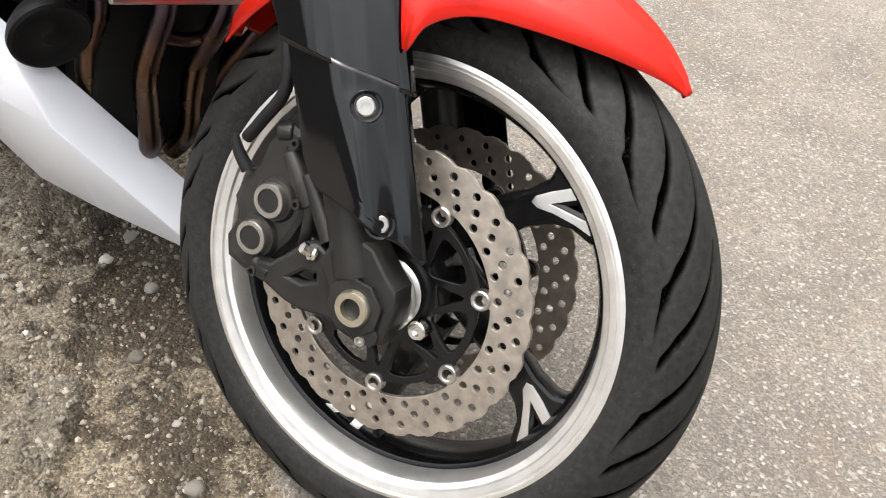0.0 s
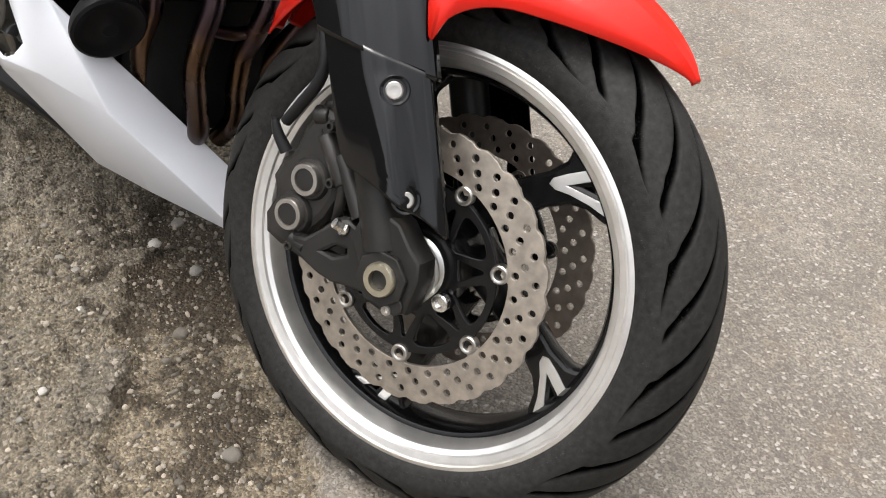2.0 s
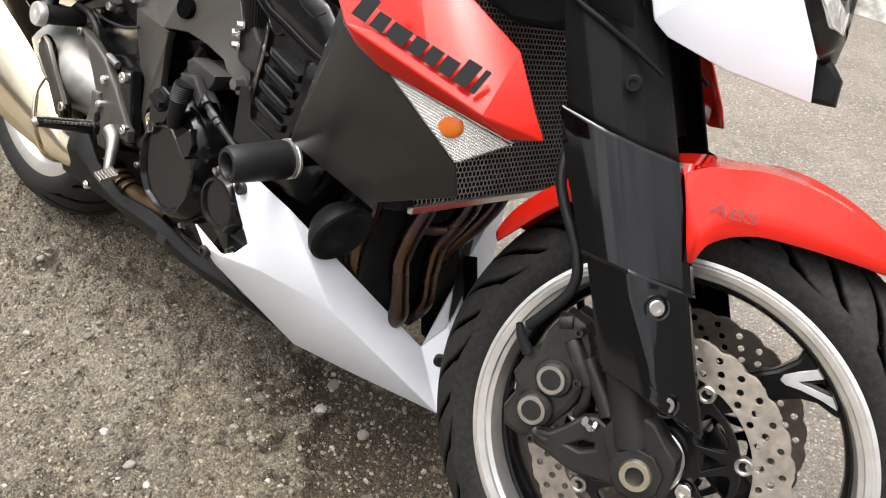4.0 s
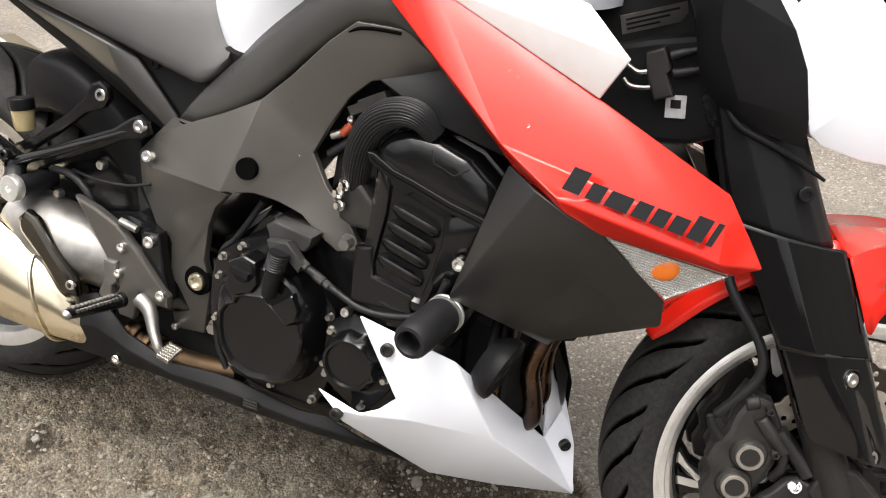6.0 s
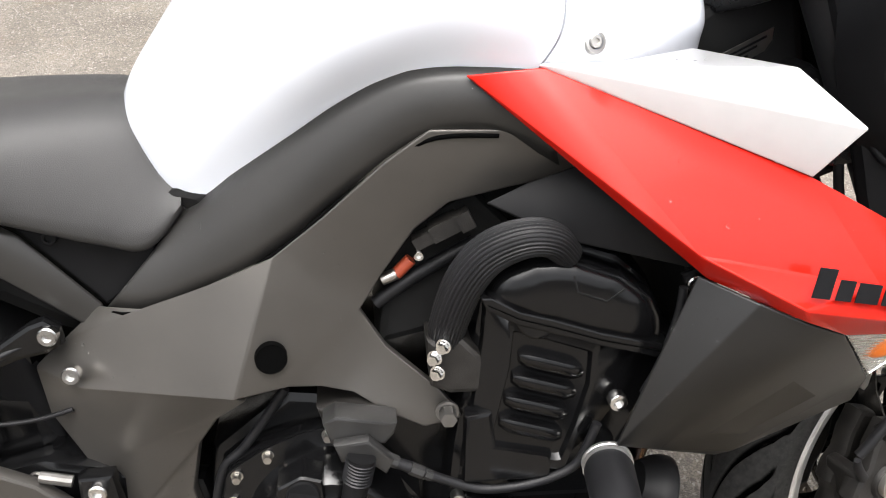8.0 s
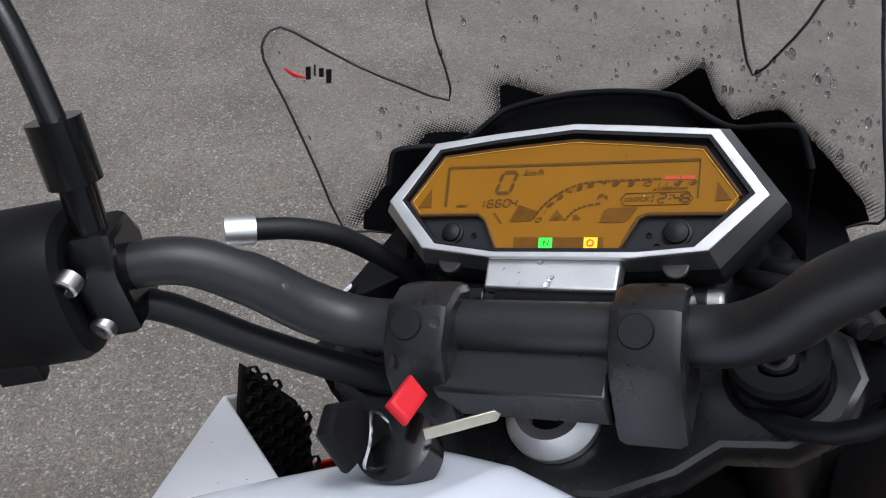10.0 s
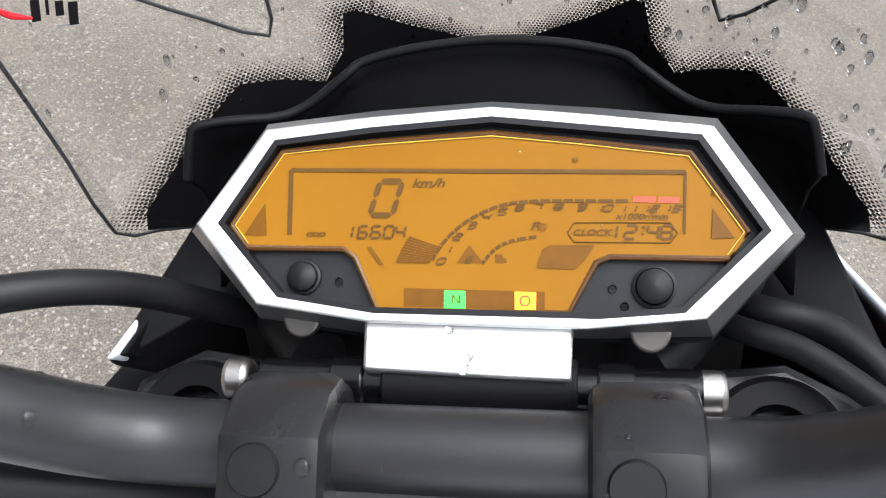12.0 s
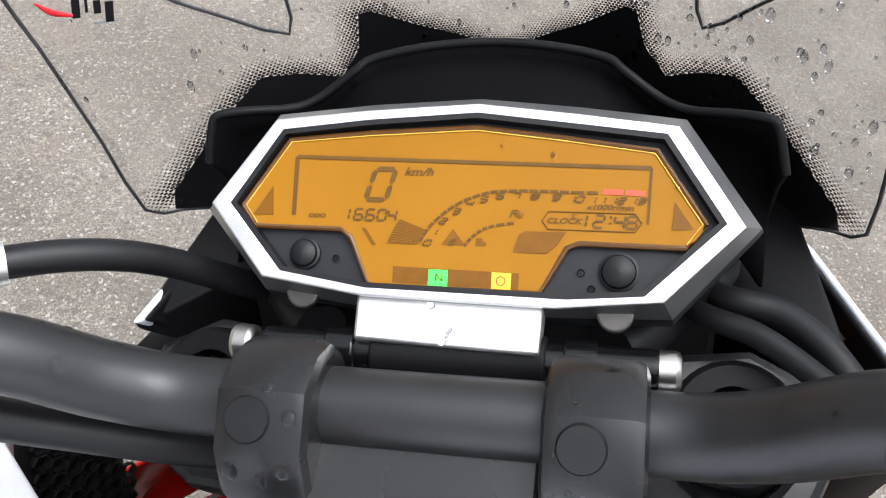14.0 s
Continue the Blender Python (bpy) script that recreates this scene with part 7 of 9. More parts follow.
# left-hand switches
for t, z, w, h, mat in ((0.04, 0.014, 0.014, 0.016, PLASTIC), (0.034, -0.012, 0.02, 0.009, RUBBER), (0.034, -0.028, 0.018, 0.01, RUBBER)):
    bm = bmesh.new()
    outline_plate(bm, [(-w / 2, -h / 2), (w / 2, -h / 2), (w / 2, h / 2), (-w / 2, h / 2)], 0.01, bevel=0.002)
    part("switch_button", bm, mat, box_l, steer=True, m=on_plane(at_l(t) + back_l * 0.025 + up_l * z, -d_l, up_l, 0.002))
for t, z in ((0.03, 0.006), (0.044, 0.0), (0.026, 0.0)):
    bm = bmesh.new()
    add_lathe(bm, [(0.0012, 0), (0.0012, 0.0005), (0.0022, 0.0005), (0.0022, 0)], Matrix.Translation(at_l(t) + back_l * 0.0262 + up_l * z) @ frame_along(back_l), 10)
    part("switch_symbol", bm, SILVERPRINT, box_l, steer=True)
tube("switch_loom", [at_l(0.015) - up_l * 0.026, at_l(-0.02) - up_l * 0.026, Vector((-0.375, 0.14, 1.0)), Vector((-0.345, 0.08, 0.955)), Vector((-0.31, 0.04, 0.93))], 0.008, RUBBER, bars, "thick black wiring sleeve", True)
tube("clutch_hose", [(-0.3497, 0.1474, 1.0538), (-0.3373, 0.132, 1.0479), (-0.3244, 0.1187, 1.038), (-0.3098, 0.1098, 1.0224), (-0.2951, 0.1022, 1.0035), (-0.2801, 0.0932, 0.9834)], 0.006, RUBBER, bars, "black rubber clutch cable sleeve", True)
bm = bmesh.new()
add_cyl(bm, (-0.357, 0.1565, 1.057), (-0.3475, 0.1447, 1.0527), 0.0078, n=18)
part("cable_ferrule", bm, ALU, bars, "bright metal cable ferrule", True)

# ---- instrument ----
DASH_O = Vector((-0.284, -0.005, 1.039))
DASH_R, DASH_U = Vector((0, -1, 0)), Vector((0.752, 0, 0.659)).normalized()
DASH_N = DASH_R.cross(DASH_U)
DASH = Matrix.Translation(DASH_O) @ Matrix((DASH_R, DASH_U, DASH_N)).transposed().to_4x4()


def on_dash(h):
    return DASH @ Matrix.Translation((0, 0, h))


OUTER = [(-0.0966, -0.0069), (-0.0739, 0.0258), (-0.0371, 0.0295), (0.0039, 0.0323), (0.0394, 0.0288), (0.0748, 0.0245), (0.0973, -0.0095), (0.072, -0.0358), (0.0359, -0.0397), (-0.0353, -0.0388), (-0.0736, -0.0337)]
INNER = [(-0.0892, -0.0067), (-0.0708, 0.0221), (-0.0368, 0.0261), (0.004, 0.0292), (0.0376, 0.0256), (0.0713, 0.022), (0.0915, -0.0087), (0.0656, -0.0344), (0.0394, -0.0368), (-0.0335, -0.0362), (-0.0666, -0.0315)]
SKIRT_EDGE = [(-0.1054, -0.0072), (-0.0791, 0.0325), (-0.0385, 0.0368), (0.0023, 0.0393), (0.0405, 0.0362), (0.0784, 0.0318), (0.1051, -0.0074), (0.0759, -0.041), (0.036, -0.0426), (-0.0387, -0.0424), (-0.0776, -0.0379)]
AMBER = [(-0.0857, -0.0069), (-0.0689, 0.0193), (-0.0377, 0.0222), (0.0038, 0.0248), (0.0357, 0.0213), (0.0682, 0.0171), (0.0857, -0.0088), (0.0797, -0.0172), (0.0427, -0.0168), (0.0384, -0.0187), (0.0298, -0.0352), (-0.0328, -0.0353), (-0.0412, -0.0179), (-0.0455, -0.0148), (-0.0796, -0.0146)]
AMBER_M = material("amber_display", (0.262, 0.112, 0.0065), 0.4, spec=0.12, coat=0.0, var=0.05, scale=12, fine=900, tint=(0.278, 0.122, 0.0075))
LCD_INK = material("lcd_ink", (0.105, 0.05, 0.009), 0.45, spec=0.2, var=0.1, scale=200)
DASHBLACK = material("dark_slate_plastic", (0.019, 0.0198, 0.0222), 0.38, spec=0.22, var=0.08, scale=60, fine=3000, fine_bump=0.06)
def inset(poly, d):
    """The outline drawn in by d."""
    out, n = [], len(poly)
    turn = sum(p[0] * q[1] - p[1] * q[0] for p, q in zip(poly, poly[1:] + poly[:1]))
    for k in range(n):
        a, b, c = (Vector(poly[(k + j) % n]) for j in (-1, 0, 1))
        e, f = (b - a).normalized(), (c - b).normalized()
        m = Vector((-e.y - f.y, e.x + f.x)).normalized() * (1 if turn > 0 else -1)
        out.append(tuple(b + m * d / max(0.4, math.sqrt((1 + e.dot(f)) / 2))))
    return out


bm = bmesh.new()
outline_plate(bm, OUTER, 0.004, [inset(INNER, -0.0006)], bevel=0.0008)
instrument = part("instrument", bm, ALU, label="orange liquid-crystal instrument in a silver six-sided bezel", steer=True, m=on_dash(0.008))
bm = bmesh.new()
outline_plate(bm, inset(SKIRT_EDGE, 0.005), 0.026, bevel=0.006)
part("instrument_case", bm, DASHBLACK, instrument, "dark plastic case", True, m=on_dash(-0.0165))
bm = bmesh.new()
loops = [[bm.verts.new((x, y, h)) for x, y in poly] for poly, h in ((inset(OUTER, 0.0008), 0.0095), (inset(OUTER, -0.0004), 0.0090), (SKIRT_EDGE, -0.004), (inset(SKIRT_EDGE, 0.0012), -0.0055), (inset(SKIRT_EDGE, 0.006), -0.006))]
for p, q in zip(loops, loops[1:]):
    for k in range(len(p)):
        bm.faces.new((p[k], q[k], q[(k + 1) % len(p)], p[(k + 1) % len(p)]))
bmesh.ops.recalc_face_normals(bm, faces=bm.faces)
part("bezel_skirt", bm, SKIRT, instrument, "satin grey sloping skirt of the bezel", True, m=on_dash(0), smooth=12)
bm = bmesh.new()
outline_plate(bm, INNER, 0.002)
part("face_panel", bm, DASHBLACK, instrument, "slate face panel", True, m=on_dash(0.003))
bm = bmesh.new()
outline_plate(bm, inset(INNER, -0.0004), 0.0075, [inset(INNER, 0.0016)])
part("bezel_gasket", bm, RUBBER, instrument, "black gasket inside the bezel", True, m=on_dash(0.0062), smooth=0)
bm = bmesh.new()
outline_plate(bm, AMBER, 0.003, bevel=0.0004)
amber = part("display", bm, AMBER_M, instrument, "orange display window", True, m=on_dash(0.0055))
bm = bmesh.new()
loop = [Vector((x, y, 0)) for x, y in AMBER]
add_tube(bm, [p for p in loop] + [loop[0]], 0.0011, 8, 1)
part("display_edge", bm, material("dark_amber_edge", (0.09, 0.035, 0.004), 0.35, var=0.1), amber, "brown moulded edge of the window", True, m=on_dash(0.0065))
# bright gold line paints the light caught by the window's bevelled edge
bm = bmesh.new()
fillet = [Vector((x, y, 0)) for x, y in inset(AMBER, 0.0012)]
add_tube(bm, fillet[-1:] + fillet[:8], 0.00022, 6, 1)
part("display_fillet", bm, material("painted_gold_glint", (0.8, 0.47, 0.06), 0.3, var=0.05), amber, "thin golden line painted as light on the window edge", True, m=on_dash(0.0074))
INK = 0.0073


def dash_bar(pts, mat=LCD_INK, name="lcd_segment", h=INK, thick=0.00016):
    bm = bmesh.new()
    outline_plate(bm, pts, thick)
    return part(name, bm, mat, amber, steer=True, m=on_dash(h), smooth=0)


def dash_text(text, at, size, shear=0.3, name="lcd_text", align="LEFT", mat=LCD_INK, wide=1.3):
    return writing(name, text, size, on_dash(INK) @ Matrix.Translation((*at, 0)) @ Matrix.Diagonal((wide, 1, 1, 1)), mat, amber, "", True, shear, 0.0001, align, 0.018)


# dark bars paint the shadow that the recess edge throws on the lcd
L = [(-0.0646, -0.0102), (-0.0653, 0.0125), (0.0666, 0.0107), (0.0660, -0.0095)]
for a, b, w in ((L[0], L[1], 0.0008), (L[1], L[2], 0.0007), (L[2], L[3], 0.0004)):
    d = Vector((b[0] - a[0], b[1] - a[1])).normalized() * w
    dash_bar([(a[0] - d.y, a[1] + d.x), (b[0] - d.y, b[1] + d.x), (b[0] + d.y, b[1] - d.x), (a[0] + d.y, a[1] - d.x)], name="lcd_border")
BARS = {"0": "abcdef", "1": "bc", "2": "abged", "3": "abgcd", "4": "fgbc", "5": "afgcd", "6": "afgedc", "7": "abc", "8": "abcdefg", "9": "abcdfg"}


def digit(ch, x, y, wide, tall, lean_=0.16, t=0.00042):
    """One seven-bar figure of the display, its bars parted by thin gaps."""
    c = {"a": (0, 2, 1, 2), "g": (0, 1, 1, 1), "d": (0, 0, 1, 0), "f": (0, 1, 0, 2), "e": (0, 0, 0, 1), "b": (1, 1, 1, 2), "c": (1, 0, 1, 1)}
    for s_ in BARS[ch]:
        x0, y0, x1, y1 = (v * k for v, k in zip(c[s_], (wide, tall / 2, wide, tall / 2)))
        d = Vector((x1 - x0, y1 - y0)).normalized()
        a_, b_ = Vector((x0, y0)) + d * t * 0.25, Vector((x1, y1)) - d * t * 0.25
        n_ = Vector((-d.y, d.x)) * t
        dash_bar([(x + p.x + lean_ * p.y, y + p.y) for p in (a_, a_ + d * t + n_, b_ - d * t + n_, b_, b_ - d * t - n_, a_ + d * t - n_)])


digit("0", -0.0368, -0.0034, 0.0078, 0.0117, 0.27, 0.00095)
for ch, x in zip("16604", (-0.0460, -0.0408, -0.0363, -0.0318, -0.0279)):
    digit(ch, x, -0.0112, 0.0031, 0.0041)
for ch, x in zip("1248", (0.0412, 0.0472, 0.0543, 0.0585)):
    digit(ch, x, -0.0111, 0.0034, 0.0044)
for y in (0.0012, 0.0034):
    dash_bar([(0.0524 + 0.16 * y + dx, -0.0111 + y + dy) for dx, dy in ((0, 0), (0.0008, 0), (0.0009, 0.0008), (0.0001, 0.0008))])
for txt, at, sz in (("km/h", [(-0.0227, 0.0062)][0], 0.0042), ("ODO", [(-0.0589, -0.0108)][0], 0.0022), ("CLOCK", [(0.0308, -0.0100)][0], 0.0028),
                    ("x1000r/min", [(0.0446, -0.0047)][0], 0.0027), ("F", [(0.0171, -0.0084)][0], 0.0040), ("E", [(-0.0045, -0.0195)][0], 0.0036)):
    dash_text(txt, at, sz)
for k, at in enumerate([(-0.0140, -0.0199), (-0.0122, -0.0159), (-0.0087, -0.0117), (-0.0040, -0.0079), (0.0005, -0.0050), (0.0059, -0.0033), (0.0117, -0.0018), (0.0174, -0.0016), (0.0242, -0.0016), (0.0318, -0.0018), (0.0381, -0.0021), (0.0455, -0.0023), (0.0526, -0.0023), (0.0594, -0.0023)]):
    for j, ch in enumerate(str(k)):
        digit(ch, at[0] + 0.0004 + 0.0033 * j - (0.0012 if k > 9 else 0), at[1], 0.0026, 0.0021, 0.45, 0.00034)
arc = [(-0.0150, -0.0187), (-0.0121, -0.0136), (-0.0078, -0.0088), (-0.0028, -0.0048), (0.0034, -0.0016), (0.0099, 0.0005), (0.0165, 0.0012), (0.0239, 0.0014), (0.0313, 0.0014), (0.0386, 0.0013), (0.0489, 0.0013)]
for p, q in zip(smooth_path(arc, 2), smooth_path(arc, 2)[1:]):
    a, b = Vector(p).lerp(Vector(q), 0.08), Vector(p).lerp(Vector(q), 0.92)
    n = Vector((-(b - a).y, (b - a).x)).normalized() * 0.00055
    dash_bar([tuple(a + n), tuple(b + n), tuple(b - n), tuple(a - n)])
arc = [(0.0017, -0.0198), (0.0042, -0.0164), (0.0079, -0.0133), (0.0126, -0.0116), (0.0198, -0.0105)]
for p, q in zip(smooth_path(arc, 2), smooth_path(arc, 2)[1:]):
    a, b = Vector(p).lerp(Vector(q), 0.1), Vector(p).lerp(Vector(q), 0.85)
    n = Vector((-(b - a).y, (b - a).x)).normalized() * 0.00055
    dash_bar([tuple(a + n), tuple(b + n), tuple(b - n), tuple(a - n)])
LCD_RED = material("lcd_red_zone", (0.55, 0.06, 0.02), 0.4, var=0.05)
for box4 in ([(0.0500, 0.0009), (0.0570, 0.0007), (0.0572, 0.0027), (0.0504, 0.0029)], [(0.0579, 0.0007), (0.0643, 0.0006), (0.0647, 0.0025), (0.0581, 0.0027)]):
    dash_bar(box4, LCD_RED, "red_zone")
LCD_DIM = material("lcd_dim_segments", (0.15, 0.06, 0.003), 0.45, spec=0.2, var=0.1, scale=200)
dash_bar([(0.0195, -0.0208), (0.0213, -0.0148), (0.0235, -0.0133), (0.0381, -0.0131), (0.0349, -0.0181), (0.0316, -0.0211)], LCD_DIM, "fuel_symbol")
fan_out = smooth_path([(-0.0272, -0.0195), (-0.0243, -0.0129), (-0.0194, -0.0060), (-0.0109, 0.0011)], 8)
fan_in = smooth_path([(-0.0158, -0.0196), (-0.0136, -0.0158), (-0.0098, -0.0107), (-0.0037, -0.0057)], 8)
for k in range(11):
    o0, o1, i0, i1 = (Vector(line[k]).lerp(Vector(line[k + 1]), f) for line in (fan_out, fan_in) for f in (0.0, 0.84))
    dash_bar([tuple(o0), tuple(i0), tuple(i1), tuple(o1)], LCD_DIM)
dash_bar([(-0.0068, -0.0194), (-0.0027, -0.0133), (0.0022, -0.0194)], LCD_DIM, "shift_marker", INK - 0.0003)
dash_bar([(0.0059, -0.0194), (0.0059, -0.0164), (0.0083, -0.0164), (0.0085, -0.0175), (0.0097, -0.0178), (0.0098, -0.0192), (0.0086, -0.0194)], LCD_DIM, "pump_symbol", INK - 0.0003)
dash_bar([(-0.0372, -0.0142), (-0.0357, -0.0142), (-0.0311, -0.0203), (-0.0327, -0.0204)], LCD_DIM)
for tri_ in ([(-0.0809, -0.0104), (-0.0740, 0.0007), (-0.0728, -0.0104)], [(0.0743, -0.0110), (0.0748, -0.0011), (0.0813, -0.0106)]):
    dash_bar(tri_, LCD_DIM, "side_marker")
c = [(0.0293, -0.0092), (0.0315, -0.0058), (0.0617, -0.0058), (0.0640, -0.0092), (0.0617, -0.0123), (0.0315, -0.0122)]
bm = bmesh.new()
add_tube(bm, [Vector((*p, 0)) for p in c] + [Vector((*c[0], 0))], 0.0002, 6, 1)
part("clock_frame", bm, LCD_INK, amber, steer=True, m=on_dash(INK))
dash_bar([(-0.0241, -0.0279), (0.0222, -0.0285), (0.0223, -0.0342), (-0.0239, -0.0339)], LCD_DIM, "warning_strip", INK - 0.0002)
lampN = dash_bar([(-0.0105, -0.0285), (-0.0036, -0.0286), (-0.0034, -0.0344), (-0.0104, -0.0343)], glow("neutral_lamp_green", (0.06, 0.85, 0.06), 0.7), "neutral_lamp", INK, 0.0006)
tagged(lampN, "glowing green neutral lamp")
lampA = dash_bar([(0.0126, -0.0286), (0.0195, -0.0287), (0.0195, -0.0344), (0.0127, -0.0344)], glow("warning_lamp_amber", (0.95, 0.42, 0.01), 0.9), "warning_lamp", INK, 0.0006)
tagged(lampA, "glowing amber warning lamp")
writing("lamp_letter", "N", 0.0042, on_dash(INK + 0.0005) @ Matrix.Translation((*[(-0.0081, -0.0328)][0], 0)), LCD_INK, lampN, "", True)
bm = bmesh.new()
c = [(0.0160, -0.0316)][0]
add_lathe(bm, [(0.0013, 0), (0.0013, 0.0004), (0.0018, 0.0004), (0.0018, 0)], n=20)
part("lamp_symbol", bm, LCD_RED, lampA, steer=True, m=on_dash(INK + 0.0004) @ Matrix.Translation((*c, 0)))
for (x, y), r in zip([(-0.0593, -0.0244), (0.0568, -0.0262)], (0.006, 0.007)):
    bm = bmesh.new()
    add_lathe(bm, [(r, -0.004), (r, 0.0012), (r * 0.86, 0.0016), (r * 0.82, 0.0006), (r * 0.8, 0.003), (r * 0.55, 0.0042), (0, 0.0046)], n=32)
    part("push_button", bm, RUBBER, instrument, "round black push button", True, m=on_dash(0.0045) @ Matrix.Translation((x, y, 0)))
for x, y in [(-0.0471, -0.0258), (0.0437, -0.0270), (0.0476, -0.0326)]:
    bm = bmesh.new()
    add_lathe(bm, [(0.0014, 0.0004), (0.0011, -0.0005), (0, -0.0005)], n=14)
    part("sensor_hole", bm, DARK, instrument, steer=True, m=on_dash(0.0045) @ Matrix.Translation((x, y, 0)))
for x, y in [(-0.0611, -0.0392), (0.0560, -0.0416)]:
    bm = bmesh.new()
    outline_plate(bm, [(0.0058 * math.cos(a), -0.0065 * math.sin(a)) for a in (math.pi * k / 10 for k in range(11))], 0.004, bevel=0.001)
    part("case_lug", bm, FRAME, instrument, steer=True, m=on_dash(-0.002) @ Matrix.Translation((x, y + 0.002, 0)))
# silver plate and hinge below
bm = bmesh.new()
P1, P2, P3, P4 = Vector((-0.3145, 0.0325, 1.0185)), Vector((-0.3145, -0.0365, 1.0175)), Vector((-0.333, -0.036, 1.0085)), Vector((-0.331, 0.0315, 1.0085))
n = (P2 - P1).cross(P4 - P1).normalized()
n = n if n.z > 0 else -n
vs = [bm.verts.new(p + n * h) for h in (0.001, -0.011) for p in (P1, P2, P3, P4)]
for q in ((0, 1, 2, 3), (7, 6, 5, 4), (0, 4, 5, 1), (1, 5, 6, 2), (2, 6, 7, 3), (3, 7, 4, 0)):
    bm.faces.new([vs[k] for k in q])
bmesh.ops.recalc_face_normals(bm, faces=bm.faces)
part("instrument_bracket", bm, ALU, instrument, "bare aluminium instrument bracket with rain drops", True, bevel=0.0012)
HY = Vector((-0.327, -0.004, 0.9985))
for y0, y1, r, mat, nm in ((-0.073, 0.073, 0.0075, ENGINE, "hinge_rod"), (-0.034, 0.03, 0.0095, PLASTIC, "hinge_sleeve"), (0.036, 0.048, 0.0088, ENGINE, "hinge_collar"), (-0.052, -0.04, 0.0088, ENGINE, "hinge_collar"),
                           (0.077, 0.0865, 0.0072, STEEL, "hinge_nut"), (-0.0805, -0.0705, 0.0072, STEEL, "hinge_nut")):
    bm = bmesh.new()
    add_cyl(bm, HY + Vector((0, y0, 0)), HY + Vector((0, y1, 0)), r, n=24)
    part(nm, bm, mat, instrument, steer=True, bevel=0.0022 if nm == "hinge_nut" else 0.001)
# black visor behind the instrument
bm = bmesh.new()
edge_half = [(-0.214, 0.0, 1.0665), (-0.216, 0.026, 1.0655), (-0.22, 0.048, 1.0625), (-0.225, 0.0555, 1.0593), (-0.232, 0.07, 1.051), (-0.238, 0.081, 1.0491), (-0.245, 0.096, 1.052), (-0.25, 0.109, 1.0528), (-0.2525, 0.1125, 1.049), (-0.258, 0.116, 1.034)]
vis_top = [(x, -0.004 + y, z) for x, y, z in edge_half[:0:-1]] + [(x, -0.004 - y, z) for x, y, z in edge_half]
low_half = [(-0.25, 0.0, 1.04), (-0.25, 0.022, 1.039), (-0.25, 0.04, 1.036), (-0.25, 0.05, 1.032), (-0.25, 0.06, 1.026), (-0.252, 0.072, 1.018), (-0.255, 0.084, 1.01), (-0.258, 0.098, 1.0), (-0.262, 0.106, 0.992), (-0.266, 0.112, 0.985)]
vis_low = [(x, -0.004 + y, z) for x, y, z in low_half[:0:-1]] + [(x, -0.004 - y, z) for x, y, z in low_half]
t, l = smooth_path(vis_top, 5), smooth_path(vis_low, 5)
rows = [[bm.verts.new(p * (1 - f) + q * f + np.array([0.012 * f * (1 - f) * 4, 0, 0.004 * f * (1 - f)])) for f in (0, 0.25, 0.5, 0.75, 1)] for p, q in zip(t, l)]
for p, q in zip(rows, rows[1:]):
    for k in range(4):
        bm.faces.new((p[k], p[k + 1], q[k + 1], q[k]))
visor = part("instrument_visor", bm, HOOD, label="matt black visor behind the instrument", steer=True, solid=0.003, smooth=50)

bm = bmesh.new()
add_tube(bm, [Vector(p) for p in vis_top], 0.0019, 10, 4)
part("visor_lip", bm, PLASTIC, visor, "rounded lip of the visor", True, smooth=60)

# ---- windscreen ----
def sheet(y, z, lift=0.0):
    """A place on the wrapped windscreen, by its width and height."""
    return Vector((-0.15 - 0.35 * (z - 1.05) - 5.2 * y * y - lift, y, z))


SCREEN_EDGE = material("smoky_screen_edge", (0.035, 0.035, 0.037), 0.3, var=0.3, scale=40)
LOBE = [(0.09, 1.063), (0.106, 1.082), (0.12, 1.103), (0.132, 1.127), (0.139, 1.14), (0.145, 1.137), (0.1485, 1.126), (0.149, 1.1), (0.151, 1.05), (0.153, 1.006), (0.145, 0.994), (0.13, 0.975), (0.1, 0.935), (0.07, 0.89), (0.03, 0.845)]
CENTRE = [(0.0, 1.185), (0.04, 1.182), (0.065, 1.17), (0.08, 1.145), (0.0855, 1.108), (0.0862, 1.084)]


def sheet_mesh(outline, cuts, lift):
    bm = bmesh.new()
    f = bm.faces.new([bm.verts.new((y, z, 0)) for y, z in outline])
    bmesh.ops.triangulate(bm, faces=[f])
    for _ in range(cuts):
        bmesh.ops.subdivide_edges(bm, edges=[e for e in bm.edges if e.calc_length() > 0.012], cuts=1, use_grid_fill=False)
        bmesh.ops.triangulate(bm, faces=[g for g in bm.faces if len(g.verts) > 3])
    for v in bm.verts:
        v.co = sheet(v.co.x, v.co.y, lift)
    bmesh.ops.recalc_face_normals(bm, faces=bm.faces)
    return bm


half = CENTRE + LOBE
full = half + [(-y, z) for y, z in half[:0:-1]]
screen = part("windscreen", sheet_mesh(full, 5, 0.0), SMOKE, label="clear smoked windscreen with three lobes and rain drops", steer=True, solid=0.003, smooth=60)
screen.visible_shadow = False
rim_line = [sheet(y, z) for y, z in full]
bm = bmesh.new()
add_tube(bm, rim_line + [rim_line[0]], 0.00085, 8, 2)
part("screen_edge", bm, SCREEN_EDGE, screen, "dark polished edge of the windscreen", True, smooth=60)
